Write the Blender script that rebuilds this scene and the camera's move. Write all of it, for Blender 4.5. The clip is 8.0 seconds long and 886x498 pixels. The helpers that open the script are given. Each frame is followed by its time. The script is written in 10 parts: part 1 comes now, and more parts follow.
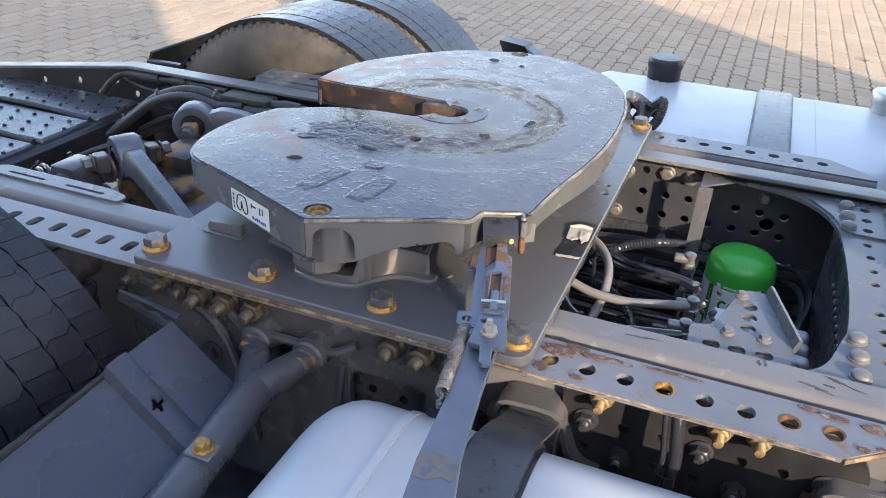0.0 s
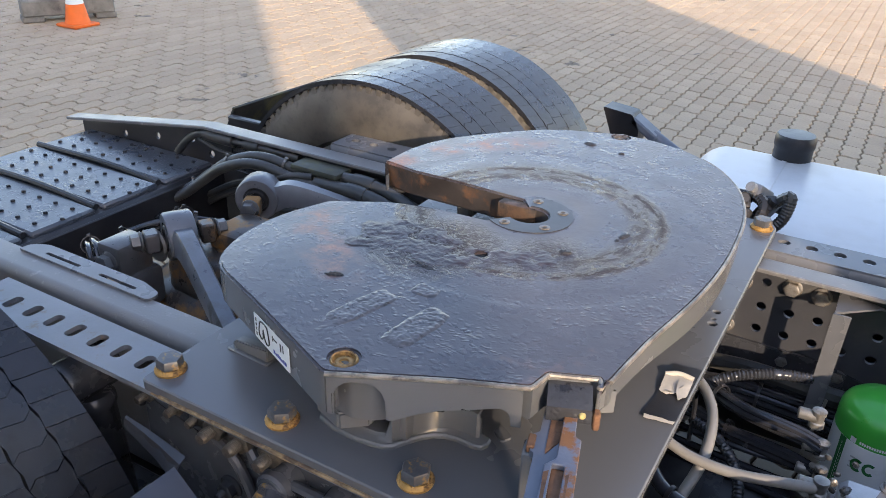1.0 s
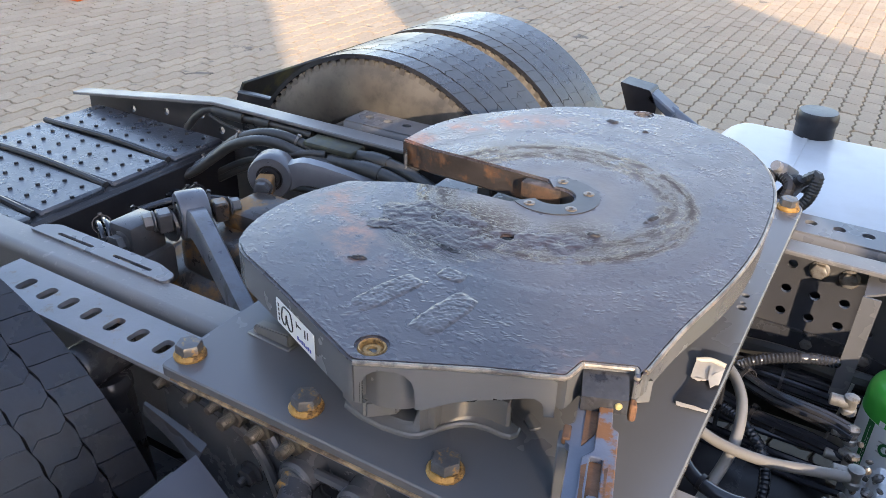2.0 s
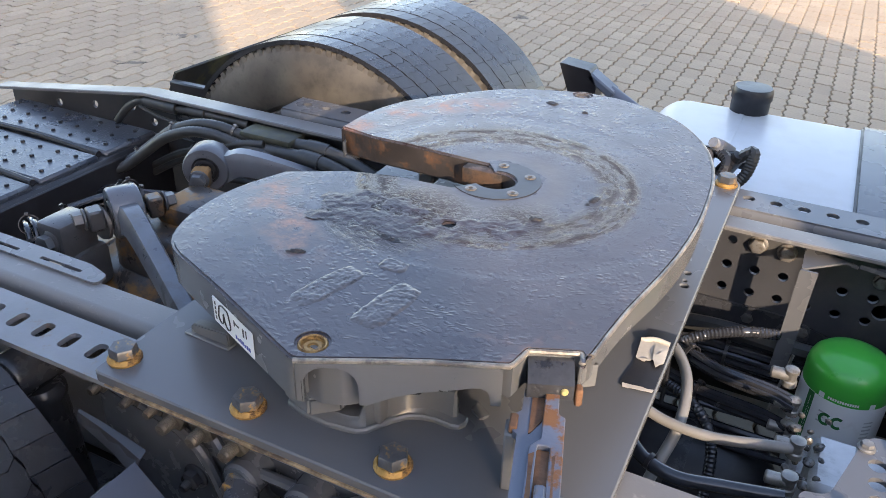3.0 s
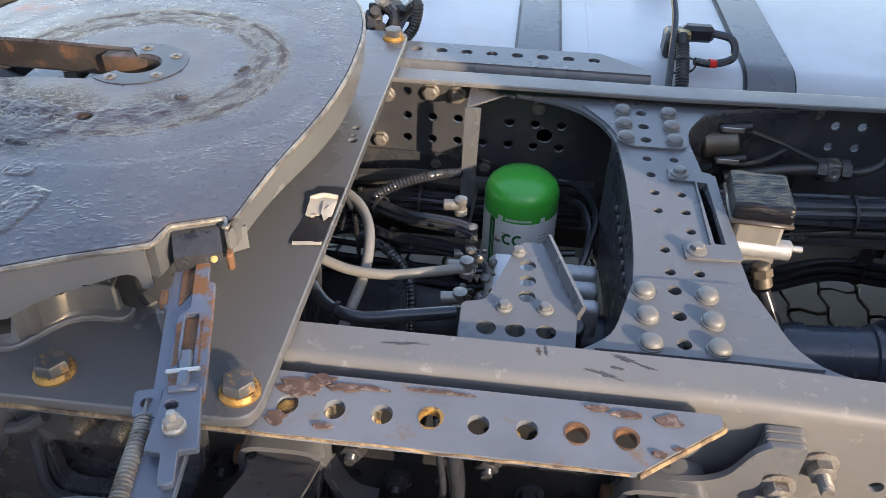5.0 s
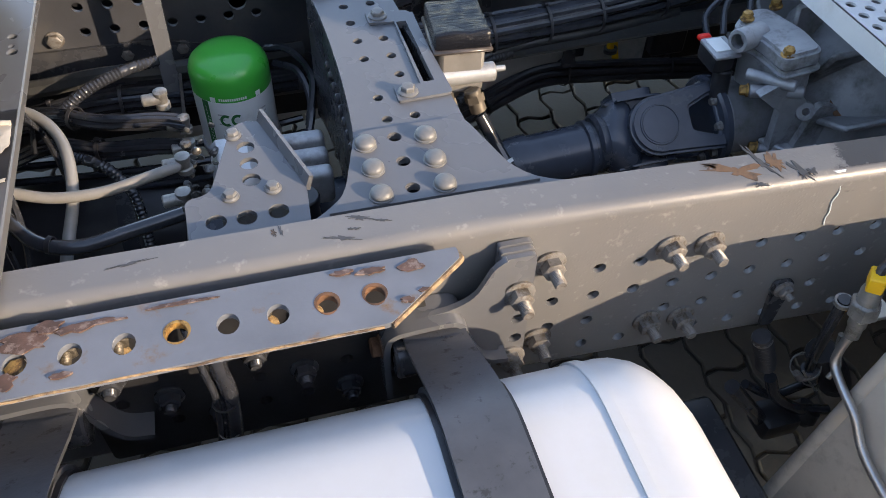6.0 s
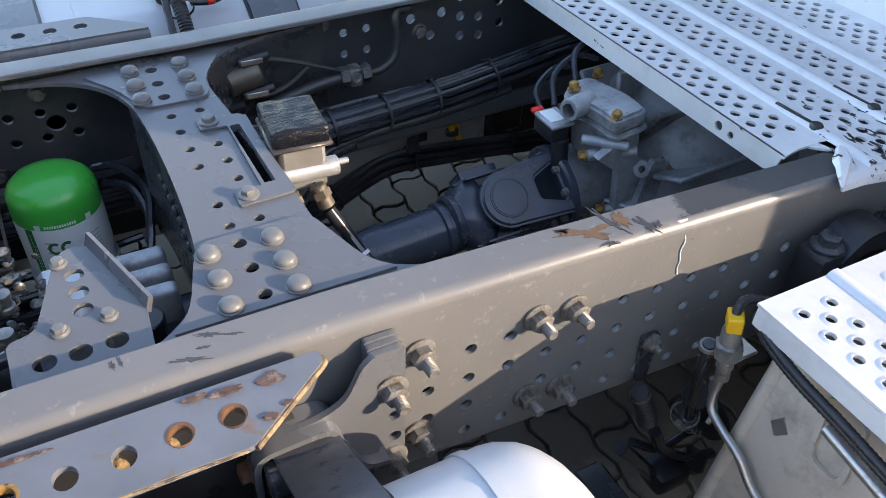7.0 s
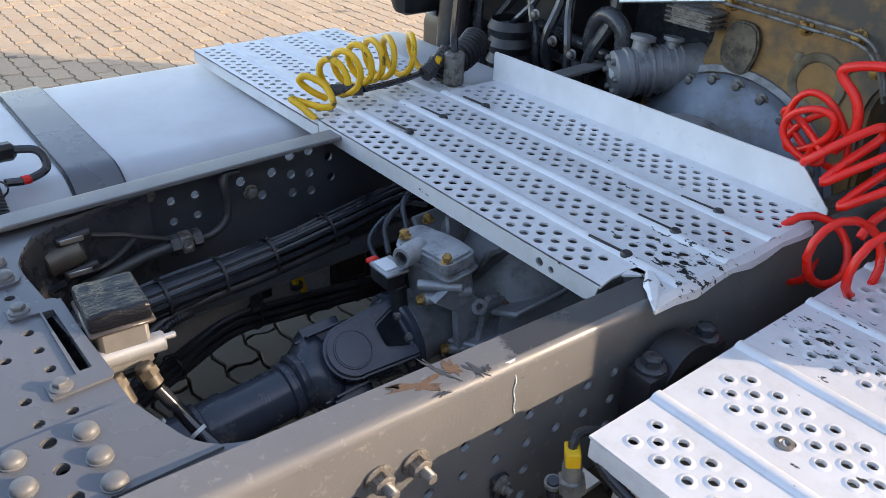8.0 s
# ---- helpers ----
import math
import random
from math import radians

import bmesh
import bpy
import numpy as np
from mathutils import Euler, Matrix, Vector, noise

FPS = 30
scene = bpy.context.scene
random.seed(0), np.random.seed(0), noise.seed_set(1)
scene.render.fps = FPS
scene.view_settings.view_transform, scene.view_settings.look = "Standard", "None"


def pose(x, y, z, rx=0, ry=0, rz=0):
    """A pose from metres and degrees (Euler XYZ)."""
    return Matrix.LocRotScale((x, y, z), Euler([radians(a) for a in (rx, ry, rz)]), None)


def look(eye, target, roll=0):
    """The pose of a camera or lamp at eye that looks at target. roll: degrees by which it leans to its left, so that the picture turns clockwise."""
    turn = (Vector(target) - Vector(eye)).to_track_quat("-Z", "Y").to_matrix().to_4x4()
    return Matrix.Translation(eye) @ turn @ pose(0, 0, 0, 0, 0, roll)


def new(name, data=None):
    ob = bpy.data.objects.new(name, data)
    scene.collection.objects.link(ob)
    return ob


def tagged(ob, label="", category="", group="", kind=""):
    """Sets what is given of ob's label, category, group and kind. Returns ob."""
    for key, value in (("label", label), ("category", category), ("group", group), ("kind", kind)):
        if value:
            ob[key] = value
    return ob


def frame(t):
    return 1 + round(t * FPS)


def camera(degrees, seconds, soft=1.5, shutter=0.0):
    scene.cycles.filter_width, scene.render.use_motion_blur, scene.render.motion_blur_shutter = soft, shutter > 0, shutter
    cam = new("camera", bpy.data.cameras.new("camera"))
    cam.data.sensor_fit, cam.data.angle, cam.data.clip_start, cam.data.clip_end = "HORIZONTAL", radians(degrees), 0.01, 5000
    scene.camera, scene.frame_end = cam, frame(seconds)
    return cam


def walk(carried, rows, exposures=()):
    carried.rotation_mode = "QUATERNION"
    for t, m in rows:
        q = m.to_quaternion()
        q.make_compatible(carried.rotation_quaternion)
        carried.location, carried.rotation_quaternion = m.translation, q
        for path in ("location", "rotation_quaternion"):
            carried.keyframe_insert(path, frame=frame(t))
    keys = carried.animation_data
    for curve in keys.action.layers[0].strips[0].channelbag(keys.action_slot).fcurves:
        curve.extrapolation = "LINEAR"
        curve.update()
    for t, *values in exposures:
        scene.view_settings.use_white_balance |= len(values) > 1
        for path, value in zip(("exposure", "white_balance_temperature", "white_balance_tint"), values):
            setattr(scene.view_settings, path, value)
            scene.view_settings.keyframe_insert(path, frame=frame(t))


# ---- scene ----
cam = camera(58.7, 8.0, soft=0.55)
EXPOSURE = 2.14
PATH = [
    (0, (0.616, -1.323, 1.629), (-0.016, 0.313, 0.667), 2.5),
    (0.5, (0.59, -1.155, 1.662), (-0.278, 0.412, 0.788), 1.7),
    (1, (0.558, -1.057, 1.66), (-0.327, 0.489, 0.756), 1.9),
    (1.5, (0.524, -1.051, 1.656), (-0.362, 0.476, 0.716), 2),
    (2.8, (0.511, -1.027, 1.655), (-0.283, 0.519, 0.666), 1.9),
    (3, (0.514, -1.023, 1.653), (-0.237, 0.541, 0.657), 1.9),
    (3.5, (0.539, -1.02, 1.659), (-0.066, 0.588, 0.634), 2.1),
    (4, (0.575, -1.017, 1.658), (0.032, 0.595, 0.608), 2.1),
    (4.5, (0.627, -1.014, 1.646), (0.168, 0.612, 0.575), 1.6),
    (5, (0.661, -1.009, 1.63), (0.5, 0.577, 0.423), 1.6),
    (5.2, (0.676, -1.008, 1.631), (0.648, 0.542, 0.367), 1.8),
    (6.3, (0.73, -0.983, 1.634), (1.264, 0.246, 0.149), 2.1),
    (6.5, (0.74, -0.978, 1.631), (1.37, 0.257, 0.189), 2),
    (7, (0.739, -0.968, 1.609), (1.486, 0.368, 0.321), 2.6),
    (7.5, (0.757, -0.971, 1.618), (1.542, 0.365, 0.354), 1.9),
    (8, (0.802, -0.987, 1.641), (1.904, 0.345, 0.636), 2.4),
]
walk(cam, [(t, look(eye, target, roll)) for t, eye, target, roll in PATH], exposures=[(t, EXPOSURE + e, k, tint) for t, e, k, tint in ((0.0, 0.03, 6800, 18), (0.5, -0.2, 7030, 19), (1.0, -0.12, 6980, 19), (1.5, 0.13, 6970, 19), (3.0, 0.08, 7050, 19), (3.5, 0.07, 7150, 19), (4.5, 0.08, 7180, 18), (5.0, 0.03, 7150, 17), (6.5, 0.0, 7000, 17), (7.0, 0.1, 6830, 16), (7.5, 0.12, 6830, 16), (8.0, -0.14, 7150, 18))])

# ---- world and sun ----
GZ = 0.20  # height of the paving
SUN_EL, SUN_AZ = 19.0, 135.0  # degrees; azimuth clockwise from +y
world = bpy.data.worlds.new("sky")
scene.world = world
world.use_nodes = True
wn = world.node_tree.nodes
sky = wn.new("ShaderNodeTexSky")
sky.sky_type = "NISHITA"
sky.sun_disc = False
sky.sun_elevation, sky.sun_rotation = radians(SUN_EL), radians(SUN_AZ)
wn["Background"].inputs["Strength"].default_value = 0.15
world.node_tree.links.new(sky.outputs[0], wn["Background"].inputs["Color"])
sun = new("sun", bpy.data.lights.new("sun", "SUN"))
sun.data.energy, sun.data.angle, sun.data.color = 1.75, radians(0.6), (1.0, 0.86, 0.66)
_sd = Vector((math.sin(radians(SUN_AZ)) * math.cos(radians(SUN_EL)), math.cos(radians(SUN_AZ)) * math.cos(radians(SUN_EL)), math.sin(radians(SUN_EL))))
sun.matrix_basis = look(_sd * 30, (0, 0, 0))

# ---- materials ----


class Net:
    """Small helper round a material's node tree."""

    def __init__(self, name):
        self.m = bpy.data.materials.new(name)
        self.m.use_nodes = True
        self.t = self.m.node_tree
        self.n = self.t.nodes
        self.b = self.n["Principled BSDF"]
        self.co = self.n.new("ShaderNodeTexCoord").outputs["Object"]

    def link(self, a, b):
        self.t.links.new(a, b)

    def noise(self, scale, detail=4.0, rough=0.6, stretch=None, distort=0.0):
        x = self.n.new("ShaderNodeTexNoise")
        x.inputs["Scale"].default_value, x.inputs["Detail"].default_value = scale, detail
        x.inputs["Roughness"].default_value, x.inputs["Distortion"].default_value = rough, distort
        src = self.co
        if stretch:
            mp = self.n.new("ShaderNodeMapping")
            mp.inputs["Scale"].default_value = stretch
            self.link(src, mp.inputs["Vector"])
            src = mp.outputs[0]
        self.link(src, x.inputs["Vector"])
        return x.outputs["Fac"]

    def voronoi(self, scale, out="Distance"):
        x = self.n.new("ShaderNodeTexVoronoi")
        x.inputs["Scale"].default_value = scale
        self.link(self.co, x.inputs["Vector"])
        return x.outputs[out]

    def ramp(self, fac, lo, hi, a=0.0, b=1.0):
        x = self.n.new("ShaderNodeMapRange")
        x.inputs["From Min"].default_value, x.inputs["From Max"].default_value = lo, hi
        x.inputs["To Min"].default_value, x.inputs["To Max"].default_value = a, b
        self.link(fac, x.inputs["Value"])
        return x.outputs[0]

    def math(self, op, a, b=None):
        x = self.n.new("ShaderNodeMath")
        x.operation = op
        for sock, v in zip(x.inputs, (a, b)):
            if v is None:
                continue
            if isinstance(v, (int, float)):
                sock.default_value = v
            else:
                self.link(v, sock)
        return x.outputs[0]

    def mix(self, fac, a, b):
        x = self.n.new("ShaderNodeMix")
        x.data_type = "RGBA"
        for sock, v in ((x.inputs[0], fac), (x.inputs[6], a), (x.inputs[7], b)):
            if isinstance(v, tuple):
                sock.default_value = (*v, 1.0)
            elif isinstance(v, (int, float)):
                sock.default_value = v
            else:
                self.link(v, sock)
        return x.outputs[2]

    def bump(self, height, strength, distance=0.002, normal=None):
        x = self.n.new("ShaderNodeBump")
        x.inputs["Strength"].default_value, x.inputs["Distance"].default_value = strength, distance
        self.link(height, x.inputs["Height"])
        if normal is not None:
            self.link(normal, x.inputs["Normal"])
        return x.outputs[0]

    def done(self, col, rough, metal=0.0, normal=None, coat=0.0, spec=None):
        for key, v in (("Base Color", col), ("Roughness", rough), ("Metallic", metal), ("Normal", normal), ("Coat Weight", coat), ("Specular IOR Level", spec)):
            if v is None:
                continue
            if isinstance(v, tuple):
                self.b.inputs[key].default_value = (*v, 1.0)
            elif isinstance(v, (int, float)):
                self.b.inputs[key].default_value = v
            else:
                self.link(v, self.b.inputs[key])
        return self.m


def shade(c, k):
    return tuple(min(1.0, v * k) for v in c)


def plain(name, col, rough=0.5, metal=0.0, var=0.2, scale=14.0, dirt=None, dirt_at=(0.5, 0.68), dirt_scale=6.0, dirt_rough=0.85, grain=90.0, bump=0.12, coat=0.0, drops=0.0):
    """Paint, plastic or metal with mottling, patches of dirt or rust, fine grain, and water drops where asked."""
    g = Net(name)
    c = g.mix(g.ramp(g.noise(scale, 5.0), 0.3, 0.7), shade(col, 1 - var), shade(col, 1 + var))
    fine = g.noise(grain, 3.0)
    r = g.ramp(g.noise(scale * 1.7, 4.0), 0.3, 0.7, max(0.03, rough - 0.04), min(1.0, rough + 0.06))
    if dirt:
        k = g.ramp(g.noise(dirt_scale, 8.0, 0.68), dirt_at[0], dirt_at[1])
        c = g.mix(k, c, dirt)
        x = g.n.new("ShaderNodeMix")
        g.link(k, x.inputs[0]), g.link(r, x.inputs[2])
        x.inputs[3].default_value = dirt_rough
        r = x.outputs[0]
    nm = g.bump(fine, bump, 0.001)
    if drops:
        d = g.ramp(g.voronoi(130.0), 0.15, 0.42, 1.0, 0.0)
        spread = g.ramp(g.noise(9.0, 3.0), 0.42, 0.6)
        nm = g.bump(g.math("MULTIPLY", d, spread), drops, 0.0012, nm)
    return g.done(c, r, metal, nm, coat)


GREY = plain("chassis_paint", (0.115, 0.119, 0.128), 0.27, 0.0, 0.05, 3.0, (0.14, 0.138, 0.135), (0.6, 0.9), 4.0, 0.36, 160.0, 0.03, 0.0, 0.06)
GREY_RUST = plain("chassis_paint_rusted", (0.135, 0.145, 0.165), 0.36, 0.0, 0.15, 9.0, (0.17, 0.10, 0.05), (0.57, 0.70), 20.0, 0.9, 140.0, 0.2)
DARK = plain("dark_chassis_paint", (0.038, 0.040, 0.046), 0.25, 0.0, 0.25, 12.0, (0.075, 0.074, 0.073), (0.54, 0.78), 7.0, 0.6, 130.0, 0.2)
CAST = plain("wet_cast_iron_paint", (0.116, 0.121, 0.126), 0.24, 0.0, 0.06, 6.0, None, grain=120.0, bump=0.12)
MOUNT = plain("wet_mounting_plate_paint", (0.098, 0.102, 0.110), 0.25, 0.0, 0.035, 3.0, None, grain=120.0, bump=0.012)
OLD_BOLT = plain("grimy_yellow_bolt", (0.085, 0.087, 0.092), 0.3, 0.2, 0.25, 60.0, (0.36, 0.20, 0.055), (0.52, 0.6), 48.0, 0.6, 220.0, 0.3)
LIPRUST = plain("pale_rusty_edge", (0.26, 0.18, 0.10), 0.7, 0.1, 0.4, 90.0, (0.075, 0.05, 0.035), (0.42, 0.58), 40.0, 0.8, 200.0, 0.4)
ALU = plain("cast_aluminium", (0.48, 0.49, 0.50), 0.45, 0.5, 0.2, 12.0, (0.16, 0.15, 0.14), (0.5, 0.72), 9.0, 0.8, 200.0, 0.35)
STEEL = plain("bright_steel", (0.52, 0.51, 0.49), 0.32, 0.9, 0.15, 20.0, (0.25, 0.2, 0.14), (0.58, 0.75), 40.0, 0.7, 200.0, 0.2)
NUT = plain("dull_zinc_steel", (0.19, 0.183, 0.175), 0.45, 0.3, 0.3, 30.0, (0.09, 0.068, 0.045), (0.47, 0.64), 50.0, 0.8, 200.0, 0.2)
BOLT_GREY = plain("painted_bolt_head", (0.15, 0.151, 0.15), 0.42, 0.1, 0.12, 60.0, (0.10, 0.092, 0.08), (0.58, 0.75), 70.0, 0.6, 240.0, 0.35)
ZINC = plain("rusty_yellow_zinc", (0.40, 0.225, 0.06), 0.45, 0.35, 0.35, 60.0, (0.10, 0.055, 0.025), (0.47, 0.62), 70.0, 0.9, 240.0, 0.35)
RUST = plain("rust", (0.14, 0.068, 0.034), 0.8, 0.0, 0.5, 30.0, (0.05, 0.03, 0.02), (0.5, 0.7), 24.0, 0.9, 140.0, 0.6)
WHITE = plain("white_tank_paint", (0.49, 0.503, 0.52), 0.32, 0.0, 0.05, 4.0, (0.44, 0.445, 0.44), (0.5, 0.8), 5.0, 0.5, 150.0, 0.07)
STRAP = plain("dark_strap_paint", (0.07, 0.073, 0.082), 0.4, 0.0, 0.2, 12.0, (0.03, 0.03, 0.032), (0.58, 0.66), 60.0, 0.5, 90.0, 0.5)
BLACK = plain("black_plastic", (0.018, 0.018, 0.021), 0.34, 0.0, 0.3, 12.0, (0.05, 0.049, 0.05), (0.5, 0.75), 8.0, 0.75, 120.0, 0.2)
CABLE = plain("black_cable_sheath", (0.026, 0.028, 0.034), 0.17, 0.0, 0.3, 30.0, (0.05, 0.049, 0.048), (0.58, 0.8), 20.0, 0.5, 200.0, 0.15, 0.35)
HOSE = plain("grey_air_hose", (0.20, 0.195, 0.185), 0.38, 0.0, 0.1, 20.0, (0.15, 0.14, 0.12), (0.5, 0.8), 12.0, 0.6, 150.0, 0.1)
GREEN = plain("green_enamel", (0.035, 0.40, 0.05), 0.3, 0.0, 0.05, 8.0, (0.05, 0.26, 0.06), (0.6, 0.8), 12.0, 0.45, 120.0, 0.03, 0.3)
LABEL = plain("white_label", (0.72, 0.74, 0.73), 0.4, 0.0, 0.03, 8.0, (0.62, 0.62, 0.6), (0.6, 0.8), 20.0, 0.5, 100.0, 0.03)
INK = plain("black_ink", (0.02, 0.02, 0.02), 0.5, 0.0, 0.05)
GREEN_INK = plain("green_ink", (0.01, 0.13, 0.03), 0.45, 0.0, 0.05)
BLUE_INK = plain("blue_ink", (0.02, 0.04, 0.3), 0.45, 0.0, 0.05)
PAPER = plain("cream_paper", (0.44, 0.41, 0.36), 0.8, 0.0, 0.12, 40.0, (0.5, 0.42, 0.3), (0.55, 0.75), 30.0, 0.9, 80.0, 0.3)
YELLOW = plain("yellow_hose", (0.75, 0.42, 0.005), 0.38, 0.0, 0.05, 20.0, (0.1, 0.07, 0.02), (0.58, 0.68), 26.0, 0.7, 90.0, 0.05)
RED = plain("red_hose", (0.75, 0.013, 0.005), 0.3, 0.0, 0.05, 20.0, (0.12, 0.02, 0.015), (0.64, 0.74), 26.0, 0.7, 90.0, 0.05)
ORANGE = plain("orange_cone_plastic", (0.8, 0.14, 0.01), 0.5, 0.0, 0.05)
CONCRETE = plain("weathered_concrete", (0.2, 0.185, 0.16), 0.9, 0.0, 0.25, 12.0, (0.1, 0.09, 0.08), (0.5, 0.7), 9.0, 0.95, 60.0, 0.5)
GEARBOX = plain("grey_gearbox_casting", (0.27, 0.275, 0.29), 0.5, 0.35, 0.2, 10.0, (0.1, 0.095, 0.085), (0.48, 0.7), 10.0, 0.8, 180.0, 0.35)
ENGINE = plain("ochre_engine_paint", (0.25, 0.135, 0.045), 0.6, 0.0, 0.35, 8.0, (0.085, 0.075, 0.062), (0.42, 0.6), 6.0, 0.85, 120.0, 0.3)
SHAFT = plain("dark_blue_grey_shaft", (0.042, 0.05, 0.068), 0.22, 0.0, 0.15, 14.0, (0.08, 0.075, 0.07), (0.55, 0.8), 10.0, 0.6, 160.0, 0.12)
CABPAINT = plain("cab_paint", (0.55, 0.56, 0.58), 0.3, 0.0, 0.03)
EXHAUST = plain("grey_steel_box", (0.52, 0.475, 0.41), 0.45, 0.1, 0.12, 8.0, (0.22, 0.19, 0.15), (0.52, 0.78), 12.0, 0.7, 200.0, 0.2)


def walkway_material(name, limit, rubbed=None):
    """Silver paint with tiny chips and clouds of black scuffing, dragged along the panel; rubbed: the middle of a patch worn black."""
    g = Net(name)
    c = g.mix(g.ramp(g.noise(8.0, 5.0), 0.3, 0.7), (0.60, 0.61, 0.63), (0.68, 0.69, 0.71))
    c = g.mix(g.ramp(g.noise(22.0, 6.0, 0.7), 0.5, 0.72, 0.0, 0.35), c, (0.40, 0.39, 0.37))
    cloud = g.ramp(g.noise(4.2, 4.0, 0.6), 0.5, 0.62, 0.0, 0.11)
    if rubbed:
        mp = g.n.new("ShaderNodeMapping")
        mp.inputs["Location"].default_value = tuple(-v for v in rubbed)
        g.link(g.co, mp.inputs["Vector"])
        far = g.n.new("ShaderNodeVectorMath")
        far.operation = "LENGTH"
        g.link(mp.outputs[0], far.inputs[0])
        cloud = g.math("MAXIMUM", g.math("MULTIPLY", cloud, 0.5), g.ramp(far.outputs["Value"], 0.05, 0.18, 0.15, 0.0))
    scuff = g.ramp(g.math("ADD", g.noise(75.0, 5.0, 0.65, (1.0, 0.45, 1.0)), cloud), limit, limit + 0.02)
    c = g.mix(scuff, c, (0.018, 0.018, 0.018))
    nm = g.bump(g.noise(160.0, 3.0), 0.1, 0.001)
    return g.done(c, g.ramp(scuff, 0.0, 1.0, 0.36, 0.6), 0.15, nm)


WALKWAY = walkway_material("silver_walkway_paint", 0.70, (1.80, -0.40, 1.0))
STEP = walkway_material("silver_step_paint", 0.72, (1.86, -0.62, 0.958))


def tyre_material(name, dark, dusty, rough):
    g = Net(name)
    dust = g.ramp(g.noise(5.0, 6.0, 0.65), 0.42, 0.66)
    c = g.mix(dust, dark, dusty)
    c = g.mix(g.ramp(g.noise(40.0, 4.0), 0.5, 0.75), c, shade(dusty, 0.5))
    return g.done(c, g.ramp(dust, 0, 1, rough, rough + 0.2), 0.0, g.bump(g.noise(120.0, 3.0), 0.25, 0.001))


TYRE = tyre_material("dusty_sidewall_rubber", (0.05, 0.046, 0.042), (0.15, 0.135, 0.112), 0.42)
TREAD = tyre_material("worn_tread_rubber", (0.018, 0.0195, 0.025), (0.026, 0.027, 0.03), 0.24)


def coupling_material():
    """Wet dark plate: grease dragged in rings round the king pin, dried crust, pink-brown rubbed arcs and long beads of water."""
    g = Net("greased_coupling_plate")
    sep = g.n.new("ShaderNodeSeparateXYZ")
    g.link(g.co, sep.inputs[0])
    px, py = g.math("SUBTRACT", sep.outputs[0], 0.107), g.math("SUBTRACT", sep.outputs[1], 0.010)
    plain_rad = g.math("SQRT", g.math("ADD", g.math("MULTIPLY", px, px), g.math("MULTIPLY", py, py)))
    rad = g.math("ADD", plain_rad, g.math("MULTIPLY", g.math("SUBTRACT", g.noise(5.0, 4.0), 0.5), 0.03))
    ang = g.math("ARCTAN2", py, px)

    def ringed(across, round_, detail=5.0, rough=0.65):
        """Noise drawn out along circles round the pin."""
        v = g.n.new("ShaderNodeCombineXYZ")
        g.link(g.math("MULTIPLY", plain_rad, across), v.inputs[0])
        g.link(g.math("MULTIPLY", ang, round_), v.inputs[1])
        x = g.n.new("ShaderNodeTexNoise")
        x.inputs["Scale"].default_value, x.inputs["Detail"].default_value, x.inputs["Roughness"].default_value = 1.0, detail, rough
        g.link(v.outputs[0], x.inputs["Vector"])
        return x.outputs["Fac"]

    def spot(x, y, lo, hi, ragged=0.08, scale=16.0):
        mp = g.n.new("ShaderNodeMapping")
        mp.inputs["Location"].default_value = (-x, -y, -FACE)
        g.link(g.co, mp.inputs["Vector"])
        length = g.n.new("ShaderNodeVectorMath")
        length.operation = "LENGTH"
        g.link(mp.outputs[0], length.inputs[0])
        return g.ramp(g.math("ADD", length.outputs["Value"], g.math("MULTIPLY", g.noise(scale, 7.0, 0.7), ragged)), hi, lo)

    streak = ringed(120.0, 7.0)
    fine = ringed(420.0, 30.0, 3.0)
    patchy = g.noise(7.0, 6.0, 0.66)
    c = g.mix(g.ramp(g.noise(9.0, 6.0), 0.3, 0.7), (0.052, 0.050, 0.060), (0.080, 0.075, 0.084))
    # zone swept by the trailer, dragged into rings
    swept = g.math("MULTIPLY", g.ramp(rad, 0.10, 0.13), g.ramp(rad, 0.275, 0.235))
    c = g.mix(g.math("MULTIPLY", swept, g.ramp(streak, 0.45, 0.7, 0.0, 0.5)), c, (0.078, 0.079, 0.09))
    c = g.mix(g.math("MULTIPLY", swept, g.ramp(fine, 0.50, 0.66, 0.0, 0.85)), c, (0.03, 0.022, 0.026))
    # thick black grease on the near side, and broken crust along two rings
    field = g.math("MULTIPLY", g.math("MAXIMUM", spot(0.03, -0.165, 0.085, 0.15), spot(0.19, -0.10, 0.03, 0.11)), g.ramp(ringed(150.0, 14.0), 0.40, 0.52))
    ring_a = g.math("MULTIPLY", g.ramp(rad, 0.190, 0.205), g.ramp(rad, 0.222, 0.208))
    ring_b = g.math("MULTIPLY", g.ramp(rad, 0.150, 0.170), g.ramp(rad, 0.200, 0.180, 0.0, 0.8))
    crust = g.math("MULTIPLY", g.math("MAXIMUM", ring_a, ring_b), g.ramp(ringed(70.0, 6.0, 6.0, 0.72), 0.45, 0.54))
    flecks = g.ramp(g.noise(26.0, 7.0, 0.74), 0.70, 0.74)
    grease = g.math("MAXIMUM", g.math("MAXIMUM", field, crust), flecks)
    c = g.mix(g.math("MULTIPLY", grease, 0.9), c, (0.034, 0.023, 0.026))
    # pink-brown rubbed arcs on the rear lobes and towards the rim
    rear = g.ramp(sep.outputs[0], 0.02, -0.06)
    outer = g.ramp(g.noise(7.0, 5.0, 0.7), 0.60, 0.72, 0.0, 0.4)
    arcs = g.math("MULTIPLY", g.math("MULTIPLY", g.ramp(rad, 0.295, 0.325), g.ramp(rad, 0.385, 0.35)), rear)
